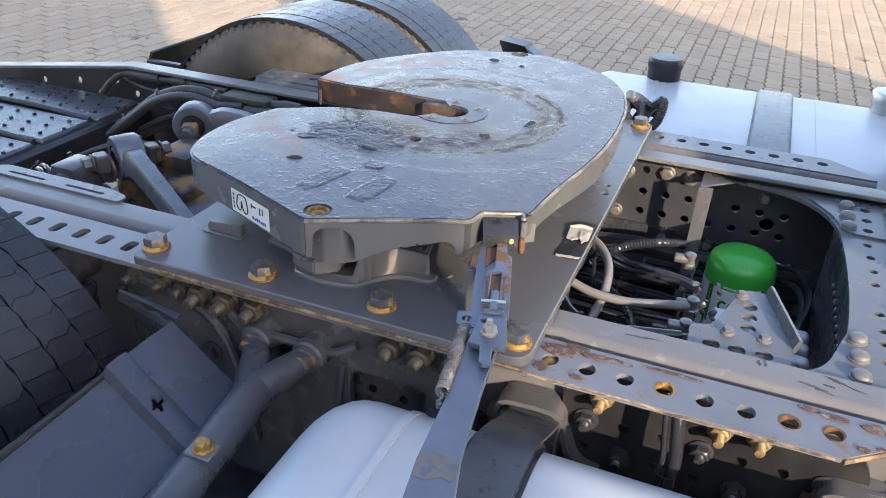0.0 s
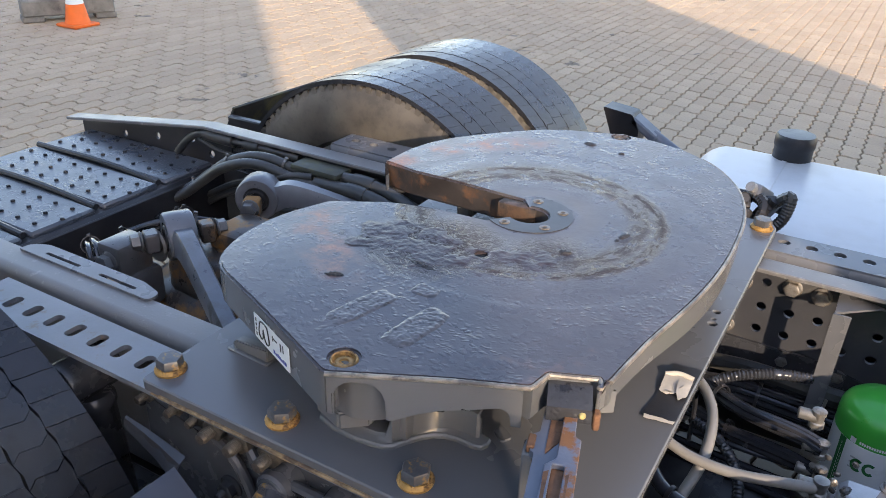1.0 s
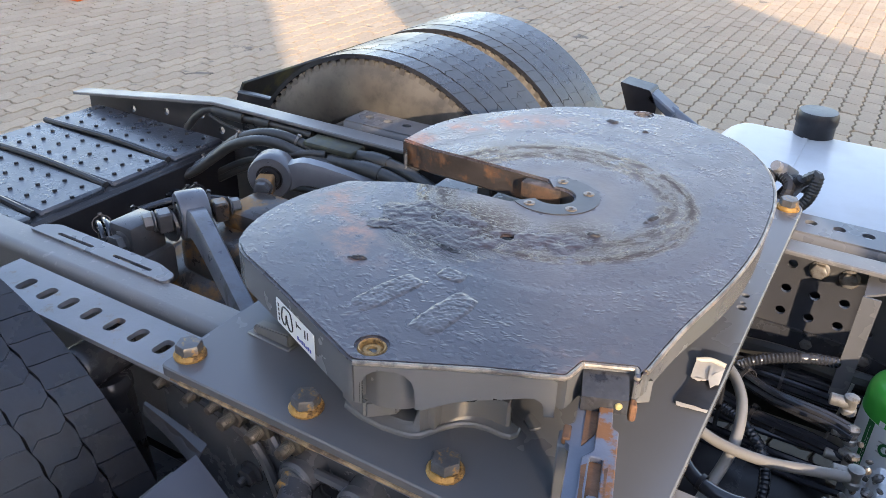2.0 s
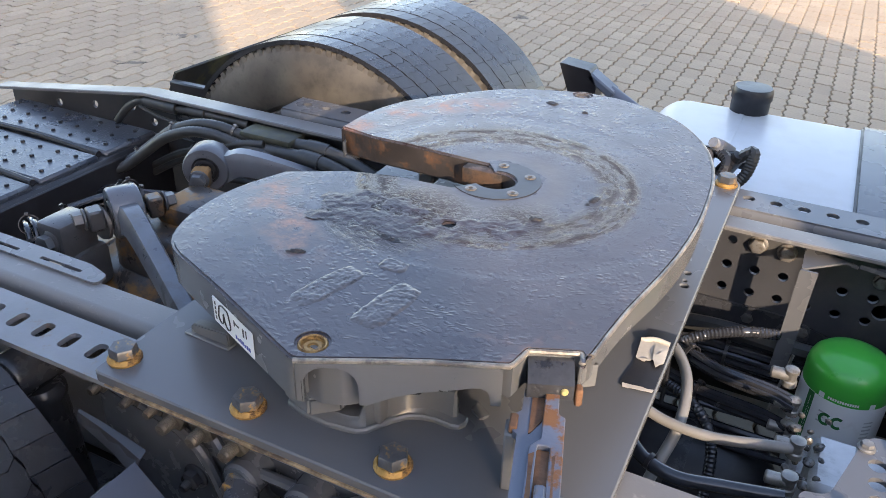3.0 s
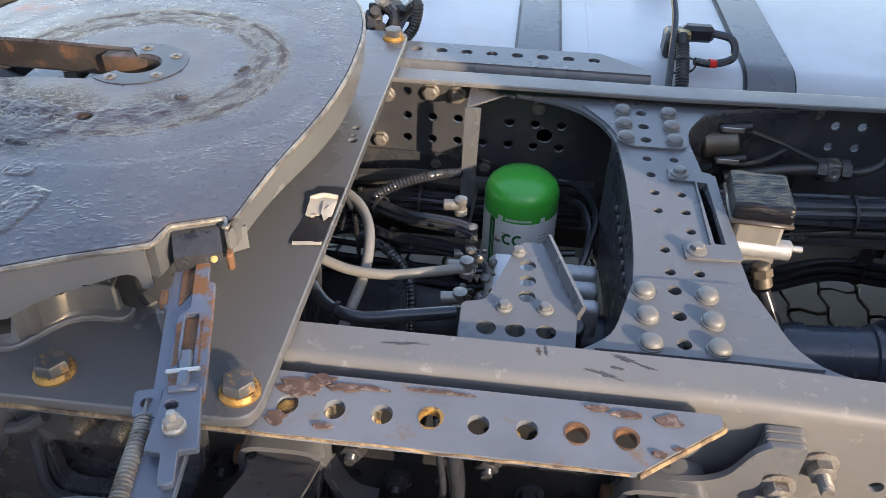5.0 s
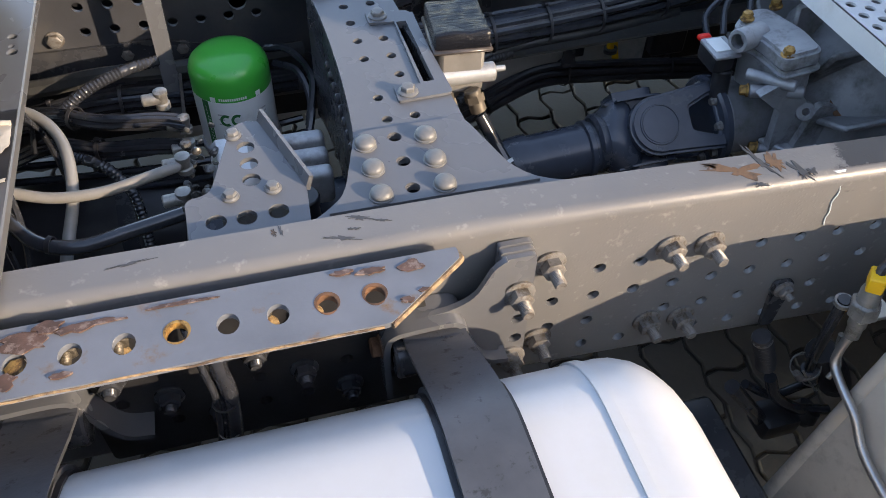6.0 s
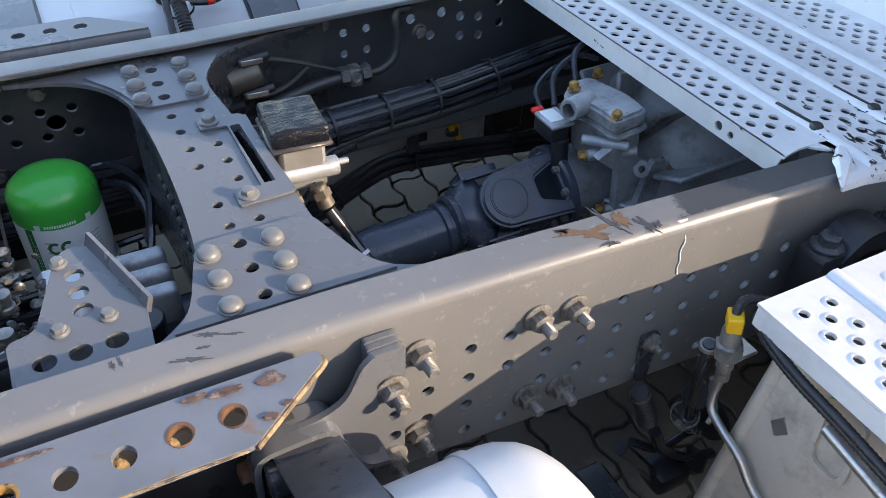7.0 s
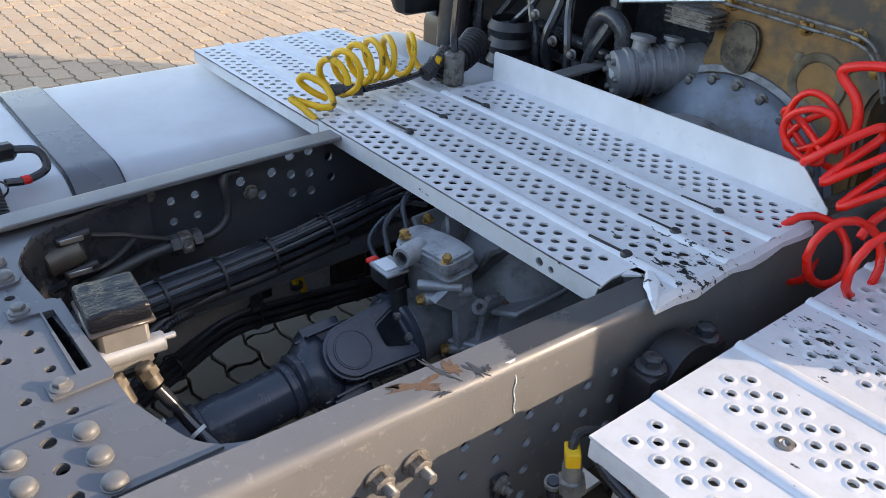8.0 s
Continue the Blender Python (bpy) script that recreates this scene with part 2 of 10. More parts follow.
    rub = g.math("MULTIPLY", g.math("MAXIMUM", g.math("MULTIPLY", arcs, g.ramp(g.noise(13.0, 7.0, 0.72), 0.44, 0.58, 0.0, 0.95)), g.math("MULTIPLY", outer, g.ramp(rad, 0.30, 0.36))), g.ramp(g.noise(70.0, 4.0, 0.7), 0.4, 0.6, 0.35, 1.0))
    c = g.mix(rub, c, (0.40, 0.21, 0.15))
    # pale dried ring next to the pin
    pale = g.math("MULTIPLY", g.ramp(rad, 0.07, 0.085), g.ramp(rad, 0.125, 0.095, 0.0, 0.28))
    c = g.mix(g.math("MULTIPLY", pale, g.ramp(patchy, 0.3, 0.6)), c, (0.19, 0.175, 0.155))
    # beads of water, drawn out round the pin, over a still film near the middle
    def beads(across, round_, lo, hi, mask_scale, mlo, mhi):
        v = g.n.new("ShaderNodeCombineXYZ")
        wob = g.math("MULTIPLY", g.math("SUBTRACT", g.noise(14.0, 3.0), 0.5), 0.05)
        g.link(g.math("MULTIPLY", g.math("ADD", plain_rad, wob), across), v.inputs[0])
        g.link(g.math("MULTIPLY", g.math("ADD", ang, wob), round_), v.inputs[1])
        x = g.n.new("ShaderNodeTexVoronoi")
        x.inputs["Scale"].default_value = 1.0
        g.link(v.outputs[0], x.inputs["Vector"])
        return g.math("MULTIPLY", g.ramp(x.outputs["Distance"], lo, hi, 1.0, 0.0), g.ramp(g.noise(mask_scale, 4.0), mlo, mhi))

    still = g.math("MULTIPLY", g.ramp(rad, 0.255, 0.285), g.math("SUBTRACT", 1.0, grease))
    drops = g.math("MAXIMUM", beads(135.0, 33.0, 0.16, 0.46, 9.0, 0.36, 0.5), g.math("MULTIPLY", beads(80.0, 18.0, 0.08, 0.36, 12.0, 0.52, 0.6), 1.4))
    drops = g.math("MULTIPLY", drops, still)
    edge = g.math("ADD", g.ramp(rad, 0.283, 0.290), g.ramp(rad, 0.212, 0.206, 0.0, 0.9))
    nm = g.bump(g.noise(16.0, 5.0, 0.6), 0.32, 0.004)
    nm = g.bump(edge, 0.15, 0.002, nm)
    nm = g.bump(g.math("MULTIPLY", swept, g.math("ADD", streak, g.math("MULTIPLY", fine, 0.6))), 0.3, 0.0018, nm)
    nm = g.bump(g.math("MULTIPLY", grease, g.math("ADD", 0.5, g.noise(130.0, 5.0, 0.7))), 0.8, 0.002, nm)
    nm = g.bump(g.noise(260.0, 3.0), 0.1, 0.001, nm)
    nm = g.bump(drops, 0.36, 0.001, nm)
    r = g.math("ADD", g.ramp(g.noise(24.0, 5.0), 0.3, 0.7, 0.22, 0.35), g.math("ADD", g.math("MULTIPLY", g.math("MAXIMUM", rub, pale), 0.35), g.math("MULTIPLY", grease, 0.2)))
    return g.done(c, r, 0.0, nm, 0.0, g.ramp(grease, 0.0, 1.0, 0.43, 0.12))


FACE = 1.143  # height of the coupling's face
COUPLING = coupling_material()


def rail_material():
    """Satin grey frame paint with dust, fine droplets and a few scraped patches."""
    g = Net("frame_rail_paint")
    c = g.mix(g.ramp(g.noise(5.0, 6.0), 0.3, 0.7), (0.13, 0.131, 0.135), (0.162, 0.159, 0.155))
    c = g.mix(g.ramp(g.noise(60.0, 3.0), 0.62, 0.75, 0.0, 0.6), c, (0.27, 0.265, 0.25))
    c = g.mix(g.ramp(g.noise(22.0, 5.0, 0.6, (0.35, 1.0, 1.0)), 0.70, 0.73), c, (0.035, 0.034, 0.035))
    d = g.math("MULTIPLY", g.ramp(g.voronoi(190.0), 0.15, 0.42, 1.0, 0.0), g.ramp(g.noise(7.0, 4.0), 0.45, 0.6))
    nm = g.bump(d, 0.14, 0.0008, g.bump(g.noise(170.0, 3.0), 0.05, 0.001))
    # a film of water that ran down from the walkway
    sep = g.n.new("ShaderNodeSeparateXYZ")
    g.link(g.n.new("ShaderNodeNewGeometry").outputs["Position"], sep.inputs[0])
    edge = g.math("ADD", sep.outputs[0], g.math("ADD", g.math("MULTIPLY", sep.outputs[1], -0.55), g.math("MULTIPLY", g.noise(26.0, 6.0, 0.7), 0.12)))
    film = g.math("MULTIPLY", g.ramp(edge, 1.685, 1.70), g.math("MULTIPLY", g.ramp(sep.outputs[1], 0.0, -0.05), g.ramp(sep.outputs[2], 0.9935, 0.9945)))
    c = g.mix(film, c, (0.045, 0.046, 0.05))
    r = g.math("SUBTRACT", g.ramp(g.noise(15.0, 4.0), 0.3, 0.7, 0.3, 0.44), g.math("MULTIPLY", film, 0.14))
    return g.done(c, r, 0.0, nm)


RAIL = rail_material()


def shade_oil_patch(g):
    """Paints shade and oily dirt below the drive line as a ragged long patch."""
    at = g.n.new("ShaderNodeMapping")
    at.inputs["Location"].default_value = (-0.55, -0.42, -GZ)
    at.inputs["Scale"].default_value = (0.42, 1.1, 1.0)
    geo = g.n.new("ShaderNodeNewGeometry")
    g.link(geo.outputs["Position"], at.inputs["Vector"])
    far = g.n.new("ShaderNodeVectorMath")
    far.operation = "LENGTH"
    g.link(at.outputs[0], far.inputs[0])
    shade_oil = g.ramp(g.math("ADD", far.outputs["Value"], g.math("MULTIPLY", g.noise(3.0, 6.0, 0.65), 0.7)), 1.1, 1.45, 0.85, 0.0)
    return shade_oil


def paver_material():
    g = Net("concrete_paver")
    info = g.n.new("ShaderNodeObjectInfo").outputs["Random"]
    isl = g.n.new("ShaderNodeNewGeometry").outputs["Random Per Island"]
    k = g.math("FRACT", g.math("ADD", info, isl))
    c = g.mix(k, (0.41, 0.305, 0.20), (0.475, 0.36, 0.24))
    c = g.mix(g.ramp(g.noise(1.1, 6.0, 0.65), 0.45, 0.7, 0.0, 0.45), c, (0.35, 0.27, 0.19))
    c = g.mix(g.ramp(g.noise(2.6, 5.0, 0.6, (1.0, 1.0, 1.0), 0.4), 0.66, 0.70, 0.0, 0.8), c, (0.10, 0.085, 0.07))
    c = g.mix(g.ramp(g.noise(60.0, 4.0), 0.35, 0.7, 0.0, 0.25), c, (0.15, 0.125, 0.1))
    shade_oil = shade_oil_patch(g)
    c = g.mix(shade_oil, c, (0.045, 0.042, 0.040))
    return g.done(c, g.ramp(shade_oil, 0.0, 0.92, 0.9, 0.5), 0.0, g.bump(g.noise(80.0, 4.0), 0.3, 0.003))


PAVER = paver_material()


def joint_material():
    g = Net("sandy_joint")
    c = g.mix(g.ramp(g.noise(3.0, 5.0), 0.3, 0.7), (0.21, 0.16, 0.11), (0.31, 0.24, 0.165))
    c = g.mix(shade_oil_patch(g), c, (0.02, 0.019, 0.018))
    return g.done(c, 0.95, 0.0, g.bump(g.noise(50.0, 3.0), 0.4, 0.002))


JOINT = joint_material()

# ---- geometry helpers ----
TAU = 2 * math.pi


def along(p, q):
    """A pose at p whose z axis points to q."""
    d = Vector(q) - Vector(p)
    return Matrix.Translation(p) @ d.to_track_quat("Z", "Y").to_matrix().to_4x4()


def box(bm, x0, x1, y0, y1, z0, z1, bevel=0.0, m=None, seg=1):
    r = bmesh.ops.create_cube(bm, size=1.0)
    vs = r["verts"]
    for v in vs:
        v.co = Vector(((x0 + x1) / 2 + v.co.x * (x1 - x0), (y0 + y1) / 2 + v.co.y * (y1 - y0), (z0 + z1) / 2 + v.co.z * (z1 - z0)))
    if bevel:
        es = list({e for v in vs for e in v.link_edges})
        vs = list({v for f in bmesh.ops.bevel(bm, geom=es, offset=bevel, segments=seg, affect="EDGES", profile=0.5)["faces"] for v in f.verts} | {v for v in vs if v.is_valid})
    if m is not None:
        bmesh.ops.transform(bm, matrix=m, verts=vs)
    return bm


def lathe(bm, profile, m=None, n=20):
    """Turns a profile of (radius, height) round z. Closed where the radius is 0."""
    rings = []
    for r, z in profile:
        if r < 1e-6:
            rings.append([bm.verts.new((0, 0, z))])
        else:
            rings.append([bm.verts.new((r * math.cos(TAU * i / n), r * math.sin(TAU * i / n), z)) for i in range(n)])
    for a, b in zip(rings, rings[1:]):
        for i in range(n):
            j = (i + 1) % n
            if len(a) == 1 and len(b) == 1:
                continue
            if len(a) == 1:
                bm.faces.new((a[0], b[i], b[j]))
            elif len(b) == 1:
                bm.faces.new((a[i], a[j], b[0]))
            else:
                bm.faces.new((a[i], a[j], b[j], b[i]))
    vs = [v for ring in rings for v in ring]
    if m is not None:
        bmesh.ops.transform(bm, matrix=m, verts=vs)
    return bm


def rod(bm, p, q, r, n=16, chamfer=0.0, r2=None):
    h = (Vector(q) - Vector(p)).length
    r2 = r if r2 is None else r2
    c = chamfer
    prof = [(0, 0), (r - c, 0), (r, c), (r2, h - c), (r2 - c, h), (0, h)] if c else [(0, 0), (r, 0), (r2, h), (0, h)]
    return lathe(bm, prof, along(p, q), n)


def smooth_path(points, per=6):
    """Catmull-Rom through the points."""
    P = [Vector(p) for p in points]
    P = [2 * P[0] - P[1]] + P + [2 * P[-1] - P[-2]]
    out = []
    for i in range(1, len(P) - 2):
        a, b, c, d = P[i - 1 : i + 3]
        for k in range(per):
            t = k / per
            out.append(0.5 * (2 * b + (c - a) * t + (2 * a - 5 * b + 4 * c - d) * t * t + (3 * b - a - 3 * c + d) * t ** 3))
    out.append(P[-2])
    return out


def tube(bm, points, r, n=8, per=6, raw=False, ribs=0.0, pitch=0.006):
    """A round hose through the points; ribs: height of the corrugation."""
    P = [Vector(p) for p in points] if raw else smooth_path(points, per)
    if ribs:
        fine = []
        for a, b in zip(P, P[1:]):
            k = max(1, int((b - a).length / (pitch / 2)))
            fine += [a.lerp(b, j / k) for j in range(k)]
        P = fine + [P[-1]]
    up = Vector((0, 0, 1))
    rings = []
    for i, p in enumerate(P):
        d = (P[min(i + 1, len(P) - 1)] - P[max(i - 1, 0)]).normalized()
        side = d.cross(up)
        if side.length < 0.05:
            side = d.cross(Vector((1, 0, 0)))
        side.normalize()
        up = side.cross(d).normalized()
        rr = r + (ribs if ribs and i % 2 else 0.0)
        rings.append([bm.verts.new(p + rr * (math.cos(TAU * k / n) * side + math.sin(TAU * k / n) * up)) for k in range(n)])
    for a, b in zip(rings, rings[1:]):
        for k in range(n):
            bm.faces.new((a[k], a[(k + 1) % n], b[(k + 1) % n], b[k]))
    bm.faces.new(rings[0][::-1])
    bm.faces.new(rings[-1])
    return bm


def oval(x, y, rx, ry=None, n=14):
    ry = rx if ry is None else ry
    return [(x + rx * math.cos(TAU * i / n), y + ry * math.sin(TAU * i / n)) for i in range(n)]


def rounded(points, seg=4):
    """A closed outline from (x, y, radius) corners."""
    out = []
    n = len(points)
    for i, (x, y, r) in enumerate(points):
        p = Vector((x, y))
        if r <= 0:
            out.append((x, y))
            continue
        a = (Vector(points[i - 1][:2]) - p)
        b = (Vector(points[(i + 1) % n][:2]) - p)
        r = min(r, a.length * 0.49, b.length * 0.49)
        a, b = p + a.normalized() * r, p + b.normalized() * r
        for k in range(seg + 1):
            t = k / seg
            q = a * (1 - t) ** 2 + p * 2 * t * (1 - t) + b * t * t
            out.append((q.x, q.y))
    return out


def sheet(bm, outer, holes, z0, z1, m=None):
    """A flat plate with holes through it, from z0 to z1."""
    tmp = bmesh.new()
    edges = []
    for loop in [outer, *holes]:
        vs = [tmp.verts.new((x, y, z0)) for x, y in loop]
        edges += [tmp.edges.new((vs[i], vs[(i + 1) % len(vs)])) for i in range(len(vs))]
    bmesh.ops.triangle_fill(tmp, use_beauty=True, use_dissolve=False, edges=edges, normal=(0, 0, 1))
    faces = list(tmp.faces)
    ret = bmesh.ops.extrude_face_region(tmp, geom=faces)
    bmesh.ops.translate(tmp, vec=(0, 0, z1 - z0), verts=[v for v in ret["geom"] if isinstance(v, bmesh.types.BMVert)])
    bmesh.ops.recalc_face_normals(tmp, faces=tmp.faces)
    if m is not None:
        bmesh.ops.transform(tmp, matrix=m, verts=tmp.verts)
    me = bpy.data.meshes.new("tmp")
    tmp.to_mesh(me)
    tmp.free()
    bm.from_mesh(me)
    bpy.data.meshes.remove(me)
    return bm


def profile_run(bm, section, xs, place, closed=True):
    """Runs a section of (y, z) points along the stations xs; place(x, y, z) gives the point."""
    rows = [[bm.verts.new(place(x, y, z)) for y, z in section] for x in xs]
    n = len(section)
    for a, b in zip(rows, rows[1:]):
        for i in range(n if closed else n - 1):
            j = (i + 1) % n
            bm.faces.new((a[i], a[j], b[j], b[i]))
    if closed:
        bm.faces.new(rows[0][::-1])
        bm.faces.new(rows[-1])
    return bm


XZ = Matrix(((1, 0, 0, 0), (0, 0, 1, 0), (0, 1, 0, 0), (0, 0, 0, 1)))  # sheet x, y, z to world x, z, y


def finish(bm, mesh, sharp=38.0):
    bmesh.ops.recalc_face_normals(bm, faces=bm.faces)
    for f in bm.faces:
        f.smooth = True
    lim = radians(sharp)
    for e in bm.edges:
        e.smooth = len(e.link_faces) == 2 and e.calc_face_angle(0.0) < lim
    bm.to_mesh(mesh)
    bm.free()


def thing(name, at, label, category, group="", kind=""):
    ob = new(name)
    ob.empty_display_size = 0.05
    ob.location = at
    return tagged(ob, label, category, group, kind)


def root_of(ob):
    while ob.parent:
        ob = ob.parent
    return ob


def part(name, bm, material, parent, label=""):
    """Links a bmesh as one mesh under a thing or a part; its points are in world coordinates."""
    me = bpy.data.meshes.new(name)
    finish(bm, me)
    me.materials.append(material)
    ob = new(name, me)
    ob.parent = parent
    if parent.parent is None:
        ob.matrix_parent_inverse = Matrix.Translation(-parent.location)
    return tagged(ob, label)


def repeat(ob, m, parent=None):
    """Another part on the same mesh, placed by m, with its sub-parts."""
    c = ob.copy()
    scene.collection.objects.link(c)
    if parent is not None:
        c.parent = parent
        c.matrix_parent_inverse = Matrix.Translation(-root_of(parent).location)
    c.matrix_basis = m
    for k in ob.children:
        d = k.copy()
        scene.collection.objects.link(d)
        d.parent = c
        d.matrix_parent_inverse = k.matrix_parent_inverse
    return c


def sub(name, bm, material, parent, label=""):
    """A sub-part: its points share its parent's frame."""
    me = bpy.data.meshes.new(name)
    finish(bm, me)
    me.materials.append(material)
    ob = new(name, me)
    ob.parent = parent
    return tagged(ob, label)


def single(name, bm, material, label, category, group="", kind=""):
    """A thing that is one mesh."""
    me = bpy.data.meshes.new(name)
    finish(bm, me)
    me.materials.append(material)
    return tagged(new(name, me), label, category, group, kind)


def hex_bolt(bm, m, af=0.024, head=0.014, flange=0.018, fh=0.004, dome=0.002):
    """A flanged hexagon head standing on z = 0."""
    prof = [(0, 0), (flange, 0), (flange, fh * 0.5), (flange * 0.82, fh), (0, fh)]
    lathe(bm, prof, m, 18)
    a = af / 2 / math.cos(math.pi / 6)
    lathe(bm, [(a, fh * 0.8), (a, head - 0.0015), (a * 0.86, head), (a * 0.5, head + dome * 0.3), (0, head + dome * 0.3)], m, 6)
    return bm


def round_head(bm, m, r=0.0135, h=0.011):
    """A domed huck bolt head on a washer."""
    lathe(bm, [(0, 0), (r * 1.1, 0), (r * 1.1, 0.0022), (r, 0.003), (r * 1.02, h * 0.45), (r * 0.97, h * 0.62), (r * 0.85, h * 0.8), (r * 0.62, h * 0.94), (r * 0.3, h * 1.02), (0, h * 1.04)], m, 20)
    return bm


def stud(bm, m, r=0.006, nut_af=0.022, nut=0.013, out=0.03, collar=0.017):
    """A nut with collar on a threaded stud that stands out along z."""
    lathe(bm, [(0, 0), (collar, 0), (collar, 0.003), (collar * 0.8, 0.005), (0, 0.005)], m, 16)
    a = nut_af / 2 / math.cos(math.pi / 6)
    lathe(bm, [(a, 0.004), (a, nut), (a * 0.8, nut + 0.002), (0, nut + 0.002)], m, 6)
    prof = [(r, nut)]
    z = nut + 0.002
    while z < out - 0.002:
        prof += [(r, z), (r * 0.88, z + 0.001)]
        z += 0.002
    prof += [(r * 0.8, out), (0, out)]
    lathe(bm, prof, m, 10)
    return bm


def ties(points, r, parent, at, material=None):
    """Cable ties round a bundle at the given fractions of its path."""
    P = smooth_path(points, 10)
    for f in at:
        i = min(len(P) - 2, max(0, int(f * (len(P) - 1))))
        d = (P[i + 1] - P[i]).normalized()
        bm = bmesh.new()
        q = P[i]
        lathe(bm, [(r, -0.003), (r + 0.0018, -0.003), (r + 0.0018, 0.003), (r, 0.003)], along(q, q + d), 14)
        box(bm, -0.004, 0.004, r, r + 0.006, -0.004, 0.004, 0.001, along(q, q + d))
        part("cable_tie", bm, material or BLACK, parent)

# ---- frame rails ----
RT, RB = 0.995, 0.685  # top and bottom of the rails


def rail_out(x):
    """Half the width over the outer faces of the frame, which spreads towards the cab."""
    return 0.398 + 0.045 * max(0.0, x - 0.95)


def rail_dip(x):
    """The rails taper down behind the axle."""
    return -0.14 * max(0.0, -0.98 - x)


def frame_rail(side, x0, x1, holes, label, web=None):
    bm = bmesh.new()
    t = 0.008
    sheet(bm, [(x0, RB + 0.016), (0.95, RB + 0.016), (x1, RB + 0.016), (x1, RT - 0.016), (0.95, RT - 0.016), (-0.98, RT - 0.016), (x0, RT - 0.016)], holes, 0.0, t)
    for v in bm.verts:
        x, z, d = v.co
        v.co = (x, side * (rail_out(x) - d), z + (rail_dip(x) if z > 0.8 else 0.0))
    if web:
        ob_web, bm = bm, bmesh.new()
    xs = [x0, -0.98, -0.5, 0.0, 0.5, 0.95, 1.3, 1.7, x1]
    for top in (1, -1):
        zt = RT if top == 1 else RB
        sec = [(0.0, zt - top * 0.016)]
        sec += [(0.016 - 0.016 * math.cos(a), zt - top * (0.016 - 0.016 * math.sin(a))) for a in np.linspace(0.15, math.pi / 2, 7)]
        sec += [(0.058, zt), (0.060, zt - top * 0.002), (0.060, zt - top * t), (0.016, zt - top * t), (0.009, zt - top * 0.011), (t, zt - top * 0.016)]
        profile_run(bm, sec, xs, lambda x, y, z: (x, side * (rail_out(x) - y), z + (rail_dip(x) if z > 0.8 else 0.0)))
    ob = thing("frame_rail", (x0, side * 0.36, RB), label, "truck frame")
    part("channel" if not web else "flange", bm, RAIL, ob)
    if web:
        part("web", ob_web, web, ob, "dark web with its shade painted in")
    return ob


random.seed(3)
near_holes = [oval(x, z, 0.0088) for x, z in [(1.043 + 0.057 * i, 0.887 - 0.0535 * j) for i in range(12) for j in range(4)]
              if (x, z) and not (1.20 < x < 1.29 and z > 0.86) and not (1.18 < x < 1.26 and z < 0.75) and random.random() < 0.92 and x < 1.62]
near_holes += [oval(x, z, 0.011) for x, z in [(0.62, 0.86), (0.70, 0.80), (0.14, 0.80), (0.19, 0.79), (0.52, 0.84)]]
rail_near = frame_rail(-1, -1.55, 3.3, near_holes, "grey painted steel frame rail with punched holes and dusty top flange")
far_holes = [oval(0.44 + 0.051 * i, z, r) for i in range(7) for z, r in ((0.892, 0.0095), (0.843, 0.0095)) if (i, z) not in ((3, 0.892),)]
far_holes += [oval(0.715, 0.868, 0.016), oval(0.44, 0.945, 0.009), oval(0.60, 0.94, 0.01)]
far_holes += [oval(x, z, 0.0105) for x, z in [(1.41, 0.93), (1.457, 0.886), (1.483, 0.931), (1.528, 0.957), (1.575, 0.957), (1.529, 0.914), (1.575, 0.905), (1.625, 0.93), (1.53, 0.87), (1.577, 0.862), (1.63, 0.88)]]
far_holes += [oval(1.06 + 0.05 * i, z, 0.0085) for i in range(6) for z in (0.93, 0.885) if (i * 7 + int(z * 1000)) % 3]
far_holes += [oval(-1.36 + 0.07 * i, 0.94 - 0.04 * (i % 2), 0.0105) for i in range(6)]
# far web in a darker copy of the rail paint, standing for shade
SHADED_WEB = plain("shaded_frame_paint", (0.048, 0.05, 0.057), 0.38, 0.0, 0.2, 7.0, (0.085, 0.081, 0.074), (0.52, 0.75), 6.0, 0.6, 150.0, 0.2)
rail_far = frame_rail(1, -1.55, 3.3, far_holes, "grey painted steel frame rail, dark inside, with rows of holes", SHADED_WEB)


def studs_on(parent, side, spots, out=0.032):
    first = None
    for x, z in spots:
        y = side * rail_out(x)
        m = along((x, y, z), (x, y + side, z)) @ pose(0, 0, 0, 0, 0, random.uniform(0, 60))
        if first is None:
            bm = stud(bmesh.new(), Matrix.Identity(4), 0.0082, 0.027, 0.017, out, 0.021)
            first = part("nut_and_stud", bm, NUT, parent)
            first.matrix_basis = m
        else:
            repeat(first, m)


studs_on(rail_near, -1, [(1.192, 0.908), (1.247, 0.904), (1.193, 0.756), (1.246, 0.752)], 0.038)
first = None
for x, z, r in [(0.486, 0.947, 0.0165), (0.538, 0.944, 0.0165), (0.40, 0.935, 0.015), (0.385, 0.835, 0.015), (0.70, 0.93, 0.014), (1.17, 0.955, 0.013), (1.215, 0.958, 0.015), (1.43, 0.90, 0.015), (0.50, 0.79, 0.013), (0.60, 0.79, 0.013)]:
    y = rail_out(x) - 0.008
    m = along((x, y, z), (x, y - 1, z)) @ Matrix.Scale(r / 0.015, 4)
    if first is None:
        first = part("bolt_head", hex_bolt(bmesh.new(), Matrix.Identity(4), 0.024, 0.012, 0.0165), NUT, rail_far)
        first.matrix_basis = m
    else:
        repeat(first, m)
